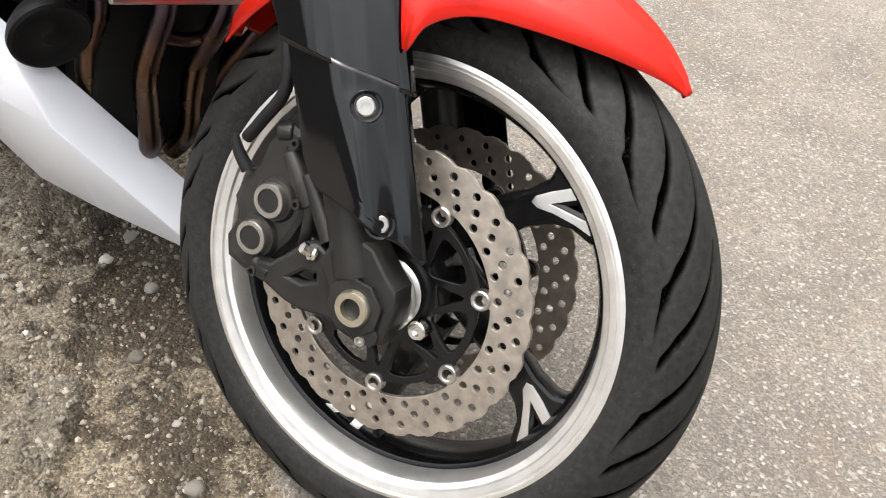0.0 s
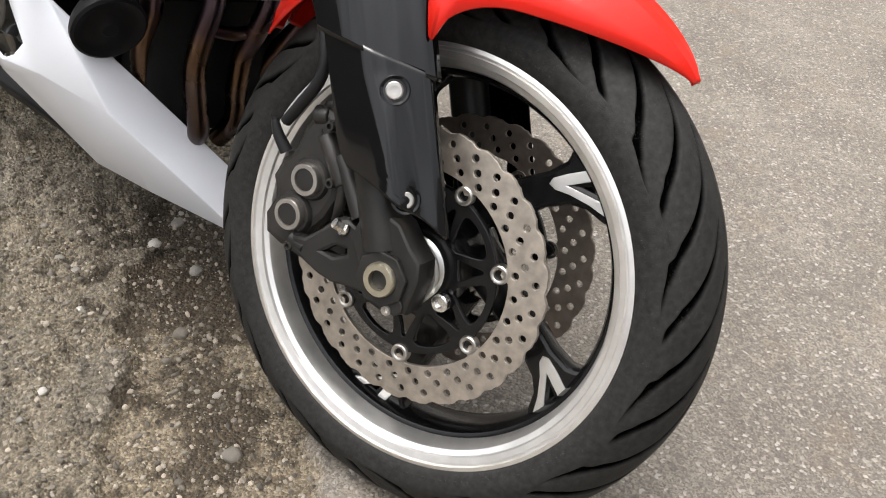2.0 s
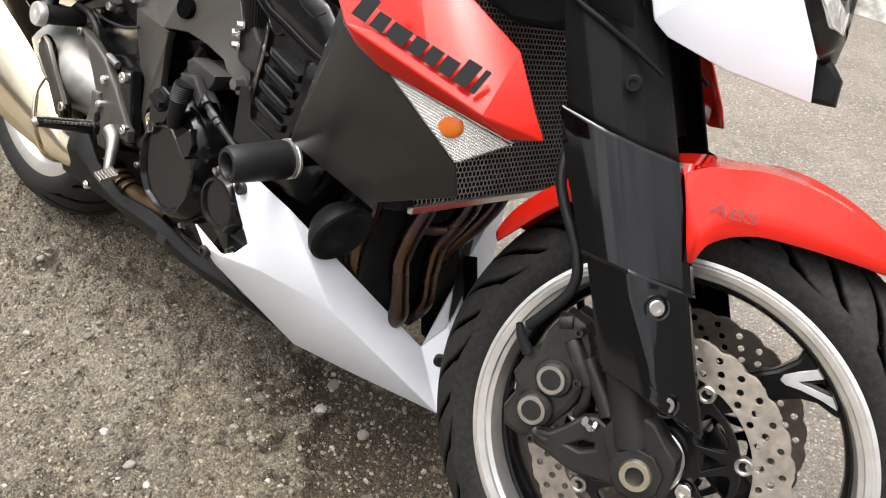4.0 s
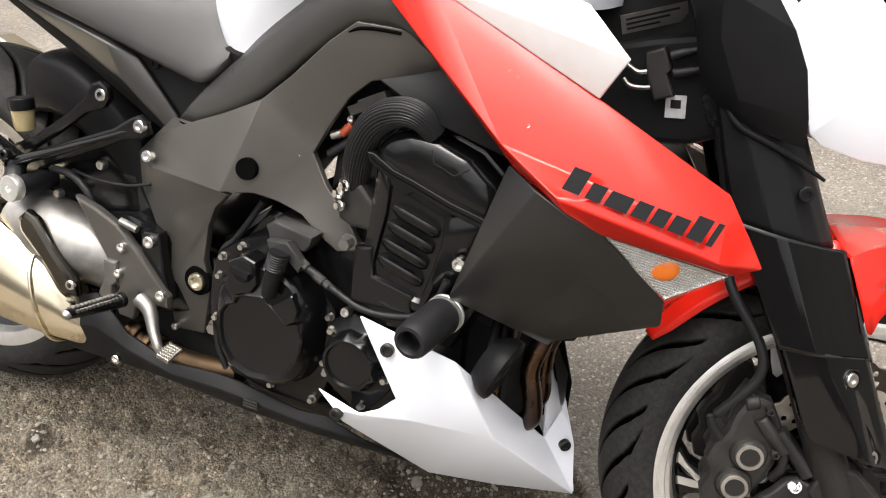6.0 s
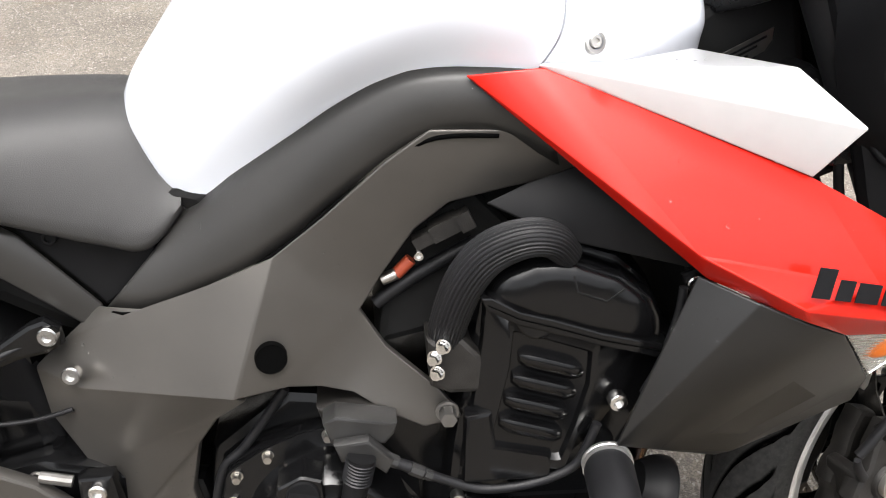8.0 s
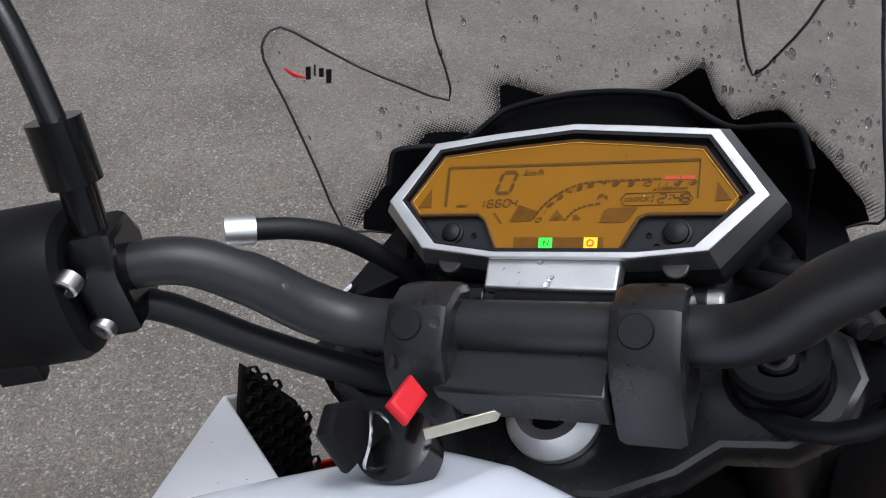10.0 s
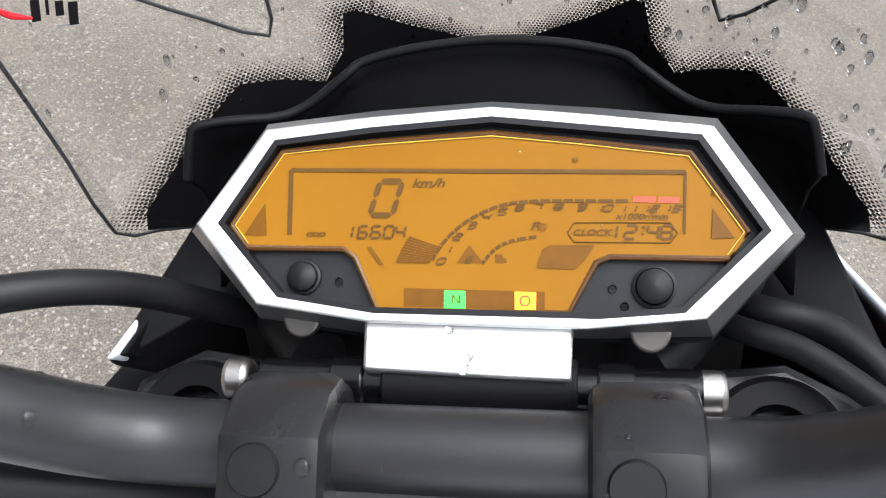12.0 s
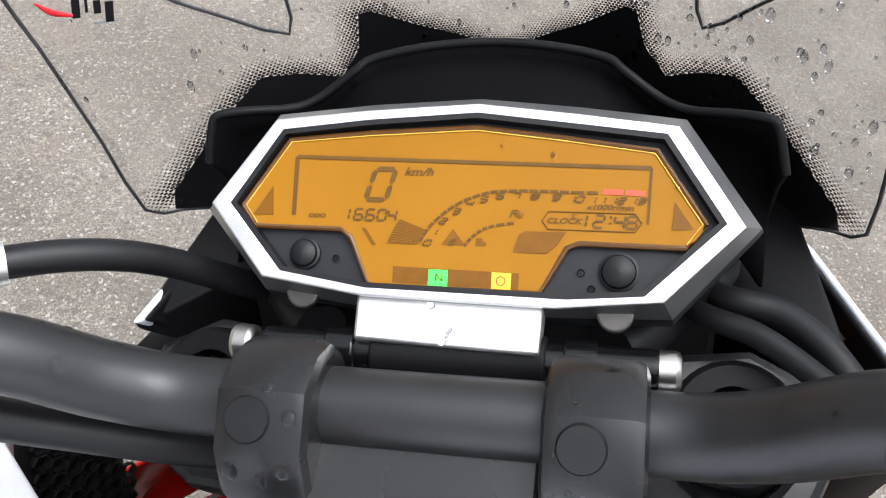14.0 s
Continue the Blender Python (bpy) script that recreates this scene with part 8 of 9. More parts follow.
MASK = [(0.0, 1.030), (0.01, 1.0325), (0.039, 1.048), (0.058, 1.0625), (0.063, 1.062), (0.067, 1.043), (0.077, 1.0295), (0.091, 1.040), (0.104, 1.0465), (0.113, 1.0395), (0.127, 1.026), (0.1435, 1.0077), (0.146, 0.998), (0.1, 0.938), (0.07, 0.893), (0.03, 0.848)]
part("windscreen_mask", sheet_mesh(MASK + [(-y, z) for y, z in MASK[:0:-1]], 5, 0.002), PRINT, screen, "black printed lower mask", True, smooth=60)


def inside(p, poly):
    hit = False
    for (x0, y0), (x1, y1) in zip(poly, poly[1:] + poly[:1]):
        if (y0 > p[1]) != (y1 > p[1]) and p[0] < (x1 - x0) * (p[1] - y0) / (y1 - y0) + x0:
            hit = not hit
    return hit


def edge_gap(p, poly):
    best = 9.0
    for a, b in zip(poly, poly[1:]):
        a, b, q = Vector(a), Vector(b), Vector(p)
        t = max(0.0, min(1.0, (q - a).dot(b - a) / max((b - a).length_squared, 1e-9)))
        best = min(best, (q - a.lerp(b, t)).length)
    return best


bm = bmesh.new()
edge = MASK[:12]
for i in range(110):
    for j in range(80):
        y, z = (i + 0.5 * (j % 2)) * 0.0016, 0.97 + j * 0.0014
        if y > 0.152 or inside((y, z), MASK + [(-0.001, 0.848), (-0.001, 1.037)]) or not inside((y, z), half + [(-0.001, 0.84), (-0.001, 1.185)]):
            continue
        g = edge_gap((y, z), edge)
        if g < 0.013:
            r = 0.00085 * (1 - g / 0.0135)
            for s5 in ((1, -1) if y > 0 else (1,)):
                vs = [bm.verts.new(sheet(s5 * (y + r * math.cos(a)), z + r * math.sin(a), 0.0022)) for a in (math.pi * k / 3 for k in range(6))]
                bm.faces.new(vs)
tagged(part("mask_dot", bm, PRINT, screen, "fading printed dots along the mask", True, smooth=0), kind="stuff")
random.seed(4)
bm = bmesh.new()
n_drop = 0
while n_drop < 260:
    y, z = random.uniform(-0.15, 0.15), 1.03 + 0.14 * random.random() ** 1.3
    if not inside((abs(y), z), half + [(-0.001, 0.84), (-0.001, 1.185)]) or (y > -0.03 and random.random() < 0.8):
        continue
    r = 0.0006 + 0.0015 * random.random() ** 3
    v = bmesh.ops.create_icosphere(bm, subdivisions=2, radius=r)["verts"]
    bmesh.ops.scale(bm, vec=(0.5, 0.9, random.uniform(1.0, 1.8)), verts=v)
    bmesh.ops.translate(bm, vec=sheet(y, z, 0.0018), verts=v)
    n_drop += 1
DROP = glassy("rain_drop", (0.62, 0.62, 0.62), 0.0, 1.0, 1.45)
tagged(part("rain_drop", bm, DROP, screen, "rain drops on the windscreen", True, smooth=179), kind="stuff")
# the screen maker's mark, as plain bars
for k, (w, h0, h1) in enumerate(((0.0052, -0.003, 0.0052), (0.0044, 0.0, 0.0052), (0.0016, 0.0, 0.0066), (0.0048, -0.0022, 0.0052))):
    bm = bmesh.new()
    outline_plate(bm, [(0, h0), (w, h0), (w + 0.0006, h1), (0.0006, h1)], 0.0003)
    part("brand_bar", bm, PRINT, screen, "plain bar of the screen maker's mark" if k == 0 else "", steer=True, m=on_plane(sheet(0.1300 + 0.0024 * k - (0.001 if k > 2 else 0.0), 1.1030 + 0.0022 * k - (0.001 if k > 2 else 0.0), 0.003), (-1.4, 1, 0.45), (-0.3, 0, 1)) @ Matrix.Diagonal((0.62, 1, 1, 1)), smooth=0)
bm = bmesh.new()
outline_plate(bm, [(0, 0), (0.014, 0), (0.014, 0.001), (0, 0.001)], 0.0003)
part("brand_bar", bm, SIGN_GREY, screen, steer=True, m=on_plane(sheet(0.1305, 1.0995, 0.003), (-1.4, 1, 0.45), (-0.3, 0, 1)) @ Matrix.Diagonal((0.62, 1, 1, 1)), smooth=0)
bm = bmesh.new()
add_tube(bm, [sheet(0.143, 1.118, 0.003), sheet(0.1412, 1.1125, 0.003), sheet(0.138, 1.1085, 0.003)], [0.0004, 0.0012, 0.0005], 8, 4)
part("brand_arc", bm, REDPLASTIC, screen, "thin red arc beside the mark", steer=True)

# ---- headlight cowl ----
def cowl(m):
    P = dict(a=(-0.305, -0.163 if m is None else -0.1435, 0.982), b=(-0.197, -0.135, 0.848), c=(-0.157, -0.118, 0.762), d=(-0.141, -0.108, 0.751), e=(-0.082, -0.07, 0.737), f=(0.004, -0.018, 0.731), g=(-0.007, -0.035, 0.777),
             h=(-0.043, -0.068, 0.833), i=(-0.098, -0.1, 0.899), j=(-0.15, -0.13, 0.94), k=(-0.225, -0.141, 0.972), l=(-0.11, -0.125, 0.82), n=(-0.16, -0.145, 0.9), o=(-0.05, -0.07, 0.785))
    return part("headlight_cowl", facets(P, "abnk bcln nlij knj cdel leoh lhi efgo ogh"), WHITE, label="white faceted headlight cowl", steer=True, solid=0.004, bevel=0.005, seg=3, m=m, smooth=55)


cowl_a, cowl_b = both(cowl)


def cowl_inside(m):
    P = dict(a=(-0.303, -0.1585 if m is None else -0.139, 0.982), b=(-0.2, -0.128, 0.85), c=(-0.162, -0.112, 0.765), l=(-0.118, -0.117, 0.82), n=(-0.167, -0.138, 0.9), i=(-0.106, -0.094, 0.897), j=(-0.1515, -0.126, 0.9395), k=(-0.2255, -0.1375, 0.9715))
    return part("cowl_lining", facets(P, "abnk bcln nlij knj"), PLASTIC, cowl_a if m is None else cowl_b, "matt black lining inside the cowl", True, solid=0.003, bevel=0.002, m=m, smooth=30)


both(cowl_inside)


def inner_fairing(m):
    P = dict(a=(-0.3, -0.148, 0.975), b=(-0.27, -0.115, 0.93), c=(-0.22, -0.1, 0.86), d=(-0.17, -0.12, 0.77), e=(-0.2, -0.132, 0.84), f=(-0.24, -0.08, 0.98), g=(-0.2, -0.13, 0.99))
    return part("cowl_liner", facets(P, "abce cde afb agf"), PLASTIC, cowl_a, "matt black cowl liner", True, solid=0.004, bevel=0.003, m=m, smooth=12)


both(inner_fairing)
bm = bmesh.new()
rows = []
for y, z0, z1, x0, x1 in ((-0.098, 0.89, 0.905, -0.098, -0.1), (-0.066, 0.835, 0.912, -0.045, -0.06), (-0.034, 0.78, 0.915, -0.008, -0.035), (0.0, 0.765, 0.916, 0.008, -0.025), (0.034, 0.78, 0.915, -0.008, -0.035), (0.066, 0.835, 0.912, -0.045, -0.06), (0.098, 0.89, 0.905, -0.098, -0.1)):
    rows.append([bm.verts.new((x0 * (1 - f) + x1 * f + 0.012 * 4 * f * (1 - f), y, z0 * (1 - f) + z1 * f)) for f in (0, 0.25, 0.5, 0.75, 1)])
for p, q in zip(rows, rows[1:]):
    for k in range(4):
        bm.faces.new((p[k], p[k + 1], q[k + 1], q[k]))
headlight = part("headlight", bm, CLEAR, label="clear headlight lens between the white cowls", steer=True, solid=0.003, smooth=60)
bm = bmesh.new()
for y in (-0.04, 0.04):
    add_lathe(bm, [(0.034, 0.0), (0.03, -0.016), (0.02, -0.03), (0.008, -0.036), (0, -0.036)], Matrix.Translation((-0.045, y, 0.865)) @ frame_along((1, 0, -0.1)), 28)
part("reflector", bm, CHROME, headlight, "bright headlight reflectors", True)
bm = bmesh.new()
add_lathe(bm, [(0.008, 0), (0.006, 0.012), (0, 0.014)], Matrix.Translation((-0.07, -0.04, 0.865)) @ frame_along((1, 0, -0.1)), 16)
part("headlight_bulb", bm, glow("headlight_warm", (1.0, 0.82, 0.5), 6.0), headlight, "lit warm headlight bulb", True)
bm = bmesh.new()
outline_plate(bm, [(-0.1, 0.78), (-0.06, 0.75), (-0.03, 0.748), (-0.02, 0.76), (-0.03, 0.79), (-0.1, 0.82), (-0.2, 0.88), (-0.26, 0.95), (-0.28, 0.93), (-0.22, 0.83), (-0.16, 0.78)], 0.07, bevel=0.01, m=SIDE)
part("headlight_housing", bm, PLASTIC, headlight, "black headlight housing and chin", True)
bm = bmesh.new()
outline_plate(bm, [(-0.28, 0.93), (-0.22, 0.9), (-0.12, 0.93), (-0.1, 0.96), (-0.2, 0.99), (-0.27, 0.99)], 0.2, bevel=0.012, m=SIDE)
part("dash_tray", bm, DARK, headlight, "dark tray under the instrument", True)
for side in (1, -1):
    if side < 0:
        tube("loom_sleeve", [(-0.268, -0.08, 0.98), (-0.289, -0.093, 0.99), (-0.3, -0.111, 0.992), (-0.312, -0.126, 0.99), (-0.328, -0.142, 0.987)], 0.0048, RUBBER, headlight, "black wiring sleeve", True)
        tube("loom_sleeve", [(-0.262, -0.09, 0.98), (-0.28, -0.103, 0.99), (-0.286, -0.121, 0.99), (-0.3, -0.136, 0.987), (-0.318, -0.148, 0.98)], 0.0058, RUBBER, headlight, "black wiring sleeve", True)
    tube("loom_sleeve", [(-0.3, 0.06 * side, 0.98), (-0.25, 0.1 * side, 0.975), (-0.2, 0.125 * side, 0.95), (-0.16, 0.12 * side, 0.9)], 0.012, RUBBER, headlight, steer=True)

bm = bmesh.new()
outline_plate(bm, [(-0.07, 0.742), (0.0, 0.737), (0.021, 0.739), (0.018, 0.76), (0.005, 0.772), (-0.03, 0.768)], 0.03, bevel=0.005, m=SIDE)
part("chin", bm, PLASTIC, headlight, "small black chin under the headlight", True)
# black nose where the windscreen runs down in front of the headlight
bm = bmesh.new()
rows = []
for z, xc, hw, xs in smooth_path([(0.824, 0.005, 0.002, 0.004), (0.84, 0.004, 0.02, -0.012), (0.856, 0.0, 0.036, -0.03), (0.88, -0.01, 0.056, -0.058), (0.91, -0.03, 0.076, -0.1), (0.95, -0.062, 0.098, -0.135), (1.0, -0.105, 0.125, -0.2)], 4):
    rows.append([bm.verts.new((xc - (xc - xs) * (k / 8) ** 2, hw * k / 8, z)) for k in range(-8, 9)])
for p, q in zip(rows, rows[1:]):
    for k in range(16):
        bm.faces.new((p[k], p[k + 1], q[k + 1], q[k]))
bmesh.ops.recalc_face_normals(bm, faces=bm.faces)
part("screen_nose", bm, GLOSS, screen, "glossy black nose of the windscreen", True, solid=0.003, smooth=70)

# ---- brake pressure block between the fork and the shroud ----
unit = side_block("pressure_unit", [(-0.375, -0.07, 0.823), (-0.324, -0.07, 0.84), (-0.272, -0.07, 0.852), (-0.259, -0.07, 0.843), (-0.23, -0.07, 0.753), (-0.267, -0.07, 0.737), (-0.32, -0.07, 0.731), (-0.37, -0.07, 0.745)], -0.075, 0.06, PLASTIC, label="black electrical box behind the fork", bevel=0.008)
side_block("valve_block", [(-0.326, -0.08, 0.83), (-0.31, -0.08, 0.838), (-0.3, -0.08, 0.818), (-0.304, -0.08, 0.812), (-0.292, -0.08, 0.789), (-0.308, -0.08, 0.782), (-0.32, -0.08, 0.804)], -0.092, -0.07, CAST, unit, "small grey valve block with pipes", bevel=0.003)
for a in ([(-0.308, -0.088, 0.796), (-0.325, -0.088, 0.791), (-0.341, -0.088, 0.791), (-0.35, -0.088, 0.798)], [(-0.315, -0.088, 0.814), (-0.333, -0.088, 0.808), (-0.345, -0.088, 0.813), (-0.358, -0.088, 0.82)]):
    tube("metal_pipe", a, 0.0028, STEEL, unit)
for a in ([(-0.3, -0.085, 0.832), (-0.285, -0.085, 0.839), (-0.269, -0.085, 0.845)], [(-0.294, -0.085, 0.813), (-0.277, -0.085, 0.818), (-0.26, -0.085, 0.825)]):
    tube("rubber_boot", a, [0.006, 0.0055, 0.004], RUBBER, unit)
bm = bmesh.new()
outline_plate(bm, [(-0.016, -0.018), (0.016, -0.018), (0.016, 0.018), (-0.016, 0.018)], 0.001)
o = Vector((-0.285, -0.077, 0.774))
lab = part("paper_label", bm, SILVERPRINT, unit, "small pale label", m=on_plane(o, (1, 0, 0.12), (-0.12, 0, 1), 0.0005) @ Matrix.Diagonal((0.75, 0.75, 1, 1)), smooth=0)
bm = bmesh.new()
outline_plate(bm, [(-0.006, -0.002), (0.006, -0.002), (0.006, 0.008), (-0.006, 0.008)], 0.001)
part("label_mark", bm, PRINT, lab, m=on_plane(o, (1, 0, 0.12), (-0.12, 0, 1), 0.0013), smooth=0)
o = Vector((-0.334, -0.048, 0.868))
bm = bmesh.new()
outline_plate(bm, [(-0.04, -0.012), (0.04, -0.012), (0.04, 0.012), (-0.04, 0.012)], 0.001)
plate = part("type_plate", bm, DULLALU, unit, "riveted metal type plate", m=on_plane(o, (0.9, 0.36, 0.33), (-0.33, -0.42, 0.9), 0.0005), smooth=0)
for k in range(3):
    bm = bmesh.new()
    outline_plate(bm, [(-0.034, -0.0012), (0.03 - 0.012 * k, -0.0012), (0.03 - 0.012 * k, 0.0012), (-0.034, 0.0012)], 0.001)
    part("print_bar", bm, PRINT, plate, m=on_plane(o, (0.9, 0.36, 0.33), (-0.33, -0.42, 0.9), 0.0013) @ Matrix.Translation((0, 0.006 - 0.006 * k, 0)), smooth=0)
side_block("frame_head", [(-0.42, 0.79), (-0.4, 0.875), (-0.35, 0.915), (-0.285, 0.925), (-0.262, 0.83), (-0.3, 0.79)], -0.034, 0.034, DARK, unit, "black steering head of the frame", bevel=0.012)
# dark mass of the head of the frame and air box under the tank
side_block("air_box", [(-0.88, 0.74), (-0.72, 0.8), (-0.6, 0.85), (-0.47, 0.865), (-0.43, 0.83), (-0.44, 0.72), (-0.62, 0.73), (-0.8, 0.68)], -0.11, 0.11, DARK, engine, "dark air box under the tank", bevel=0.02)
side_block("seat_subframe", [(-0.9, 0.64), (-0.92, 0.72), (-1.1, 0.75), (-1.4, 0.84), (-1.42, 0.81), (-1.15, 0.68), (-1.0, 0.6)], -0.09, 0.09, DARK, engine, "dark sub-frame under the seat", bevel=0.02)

# ---- key bunch ----
keys = new("key_bunch")
tagged(keys, "ignition key with a red fob hanging by the fork clamp", "keys")
keys.empty_display_size = 0.02
keys.matrix_world = LEAN @ STEER @ Matrix.Translation((-0.432, 0.045, 1.0))


def key_part(name, bm, mat):
    ob = part(name, bm, mat, keys, smooth=40)
    return ob


bm = bmesh.new()
add_lathe(bm, [(0.0, -0.03), (0.017, -0.03), (0.018, -0.012), (0.015, -0.01), (0, -0.01)], Matrix.Rotation(radians(-26), 4, "Y"), 28)
key_part("ignition_barrel", bm, ENGINE)
bm = bmesh.new()
outline_plate(bm, [(-0.008, -0.003), (0.008, -0.004), (0.010, 0.004), (-0.007, 0.005)], 0.006, bevel=0.002, m=Matrix.Translation((0.012, -0.008, 0.006)) @ Matrix.Rotation(radians(50), 4, "X"))
key_part("red_fob", bm, REDPLASTIC)
bm = bmesh.new()
outline_plate(bm, [(-0.01, -0.008), (0.008, -0.011), (0.012, 0.004), (0.0, 0.012), (-0.01, 0.008)], 0.008, bevel=0.003, m=Matrix.Translation((-0.008, 0.012, 0.004)) @ Matrix.Rotation(radians(70), 4, "X"))
key_part("key_head", bm, PLASTIC)
bm = bmesh.new()
add_tube(bm, [Vector((0.012 * math.cos(a), 0.004 + 0.003 * math.sin(2 * a), -0.006 + 0.012 * math.sin(a))) for a in (2 * math.pi * k / 12 for k in range(13))], 0.0009, 8, 3)
key_part("split_ring", bm, CHROME)
bm = bmesh.new()
outline_plate(bm, [(0, -0.002), (0.03, -0.002), (0.032, 0), (0.03, 0.002), (0, 0.002)], 0.0018, bevel=0.0004, m=Matrix.Translation((0.0, -0.02, 0.0)) @ Matrix.Rotation(radians(-60), 4, "Z") @ Matrix.Rotation(radians(70), 4, "X"))
key_part("spare_key", bm, BRASS)

# ---- honeycomb mesh in the far-side intake ----
corner = [Vector(p) for p in [(-0.354, 0.225, 0.905), (-0.38, 0.225, 0.838), (-0.32, 0.225, 0.75), (-0.312, 0.225, 0.82), (-0.317, 0.225, 0.846)]]
mid = sum(corner, Vector()) / len(corner)
ux = (corner[2] - corner[1]).normalized()
un = Vector((0, 1, 0))
uy = un.cross(ux).normalized()
flat = [((p - mid).dot(ux), (p - mid).dot(uy)) for p in corner]
place = Matrix.Translation(mid) @ Matrix((ux, uy, ux.cross(uy))).transposed().to_4x4()
bm = bmesh.new()
outline_plate(bm, flat, 0.003, m=Matrix.Translation((0, 0, 0.006)))
intake = part("intake_backing", bm, DARK, shroud_left, "dark inside of the air intake", m=place, smooth=0)
bm = bmesh.new()
cell = 0.0135
for r in range(-12, 13):
    for c in range(-12, 13):
        x, y = (c + 0.5 * (r % 2)) * cell, r * cell * 0.62
        if not inside((x, y), flat):
            continue
        ro, ri = cell * 0.56, cell * 0.44
        o = [bm.verts.new((x + ro * math.cos(a), y + ro * 0.72 * math.sin(a), 0)) for a in (math.pi * (k + 0.5) / 3 for k in range(6))]
        i = [bm.verts.new((x + ri * math.cos(a), y + ri * 0.72 * math.sin(a), -0.001)) for a in (math.pi * (k + 0.5) / 3 for k in range(6))]
        b = [bm.verts.new(v.co + Vector((0, 0, 0.004))) for v in i]
        for k in range(6):
            bm.faces.new((o[k], o[(k + 1) % 6], i[(k + 1) % 6], i[k]))
            bm.faces.new((i[k], i[(k + 1) % 6], b[(k + 1) % 6], b[k]))
tagged(part("intake_mesh", bm, PLASTIC, intake, "black honeycomb intake mesh", m=place, smooth=0), kind="stuff")

# ---- rain beads left on the bodywork ----
rain = random.Random(12)
BEAD = glassy("clear_bead", (1, 1, 1), 0.0, 1.0, 1.3)


def beads(ob, count, lift, rmin, rmax, facing=0.2, side=0):
    """Small drops on the upper faces of one part."""
    me = ob.data
    m3 = (LEAN @ ob.matrix_local).to_3x3()
    ok = [p for p in me.polygons if (m3 @ p.normal).z > facing or (side and (m3 @ p.normal).y * side > 0.5)]
    if not ok:
        return
    area = [p.area for p in ok]
    bm = bmesh.new()
    for p in rain.choices(ok, area, k=count):
        vs = [me.vertices[k].co for k in p.vertices]
        w = [rain.random() ** 2 + 1e-3 for _ in vs]
        at = sum((v * q for v, q in zip(vs, w)), Vector()) / sum(w)
        r = rmin + (rmax - rmin) * rain.random() ** 3
        v = bmesh.ops.create_icosphere(bm, subdivisions=2, radius=r)["verts"]
        bmesh.ops.transform(bm, matrix=Matrix.Translation(at + p.normal * lift) @ frame_along(p.normal) @ Matrix.Diagonal((1, rain.uniform(0.8, 1.4), 0.32, 1)), verts=v)
    tagged(part("rain_drop", bm, BEAD, ob, "clear rain drops", smooth=179), kind="stuff")


for prefix, count, lift, rmin, rmax, face in (("handlebar", 40, 0.0, 0.0007, 0.0026, 0.3), ("bar_clamp", 9, 0.0, 0.001, 0.003, 0.3), ("instrument_bracket", 14, 0.0012, 0.0007, 0.0018, 0.4), ("rider_seat", 70, 0.0, 0.0007, 0.0016, 0.5),
                                              ("frame_cover", 60, 0.0025, 0.0006, 0.0015, 0.0), ("main_frame", 50, 0.006, 0.0006, 0.0014, -0.2), ("rear_hugger", 90, 0.0015, 0.0007, 0.002, 0.2), ("side_shroud", 14, 0.002, 0.0006, 0.0018, 0.0),
                                              ("shroud_wing", 16, 0.002, 0.0006, 0.0015, 0.2), ("fork_cover", 18, 0.0015, 0.0006, 0.0015, -0.2), ("front_mudguard", 60, 0.00125, 0.0006, 0.0015, 0.2), ("tail_panel", 30, 0.003, 0.0006, 0.0014, 0.0),
                                              ("side_cowl", 26, 0.002, 0.0006, 0.0013, -0.2), ("display", 8, 0.0, 0.0007, 0.0018, 0.5), ("bezel_skirt", 8, 0.0, 0.0005, 0.0011, 0.1), ("instrument", 16, 0.0, 0.0006, 0.0015, 0.5)):
    for ob in [o for o in bike.children_recursive if o.name.split(".")[0] == prefix and o.type == "MESH"]:
        beads(ob, count, lift, rmin, rmax, face)


# ---- ground: worn asphalt, broken up along one side ----
def lattice_noise(x, y, cell, seed):
    """Smooth random hills of one size, -1 to 1."""
    g = np.random.default_rng(seed).random((128, 128)) * 2 - 1
    u, v = x / cell, y / cell
    i, j = np.floor(u).astype(int), np.floor(v).astype(int)
    fu, fv = u - i, v - j
    fu, fv = fu * fu * (3 - 2 * fu), fv * fv * (3 - 2 * fv)
    at = lambda a, b: g[(i + a) % 128, (j + b) % 128]
    return (at(0, 0) * (1 - fu) + at(1, 0) * fu) * (1 - fv) + (at(0, 1) * (1 - fu) + at(1, 1) * fu) * fv


def ramp01(v, a, b):
    t = np.clip((v - a) / (b - a), 0, 1)
    return t * t * (3 - 2 * t)


EDGE_X = [-60, -3, -1.2, -0.62, -0.32, -0.19, -0.076, -0.04, 0.04, 0.2, 0.6, 60]
EDGE_Y = [0.5, 0.5, 0.42, 0.38, 0.165, 0.06, -0.046, -0.06, -0.1, -0.3, -0.8, -40]


def broken_amount(x, y):
    """1 where the surface has broken up, 0 on the sound asphalt."""
    edge = np.interp(x, EDGE_X, EDGE_Y) + 0.018 * lattice_noise(x, y, 0.05, 3) + 0.007 * lattice_noise(x, y, 0.017, 4)
    rim = 0.06 * lattice_noise(x, y, 0.2, 5) + 0.02 * lattice_noise(x, y, 0.06, 6)
    return ramp01(edge - y, 0.0, 0.012) * ramp01(y + 0.88 + rim, 0.0, 0.03) * ramp01(x + 2.4 + rim, 0.0, 0.03)


CRUST_X = [-60, -2.4, -0.8, -0.635, -0.55, -0.515, -0.371, -0.346, -0.281, -0.246, -0.184, -0.1, 0.2, 60]
CRUST_Y = [0.3, 0.3, 0.16, 0.061, 0.0, -0.079, -0.138, -0.165, -0.195, -0.242, -0.276, -0.33, -0.6, -0.6]


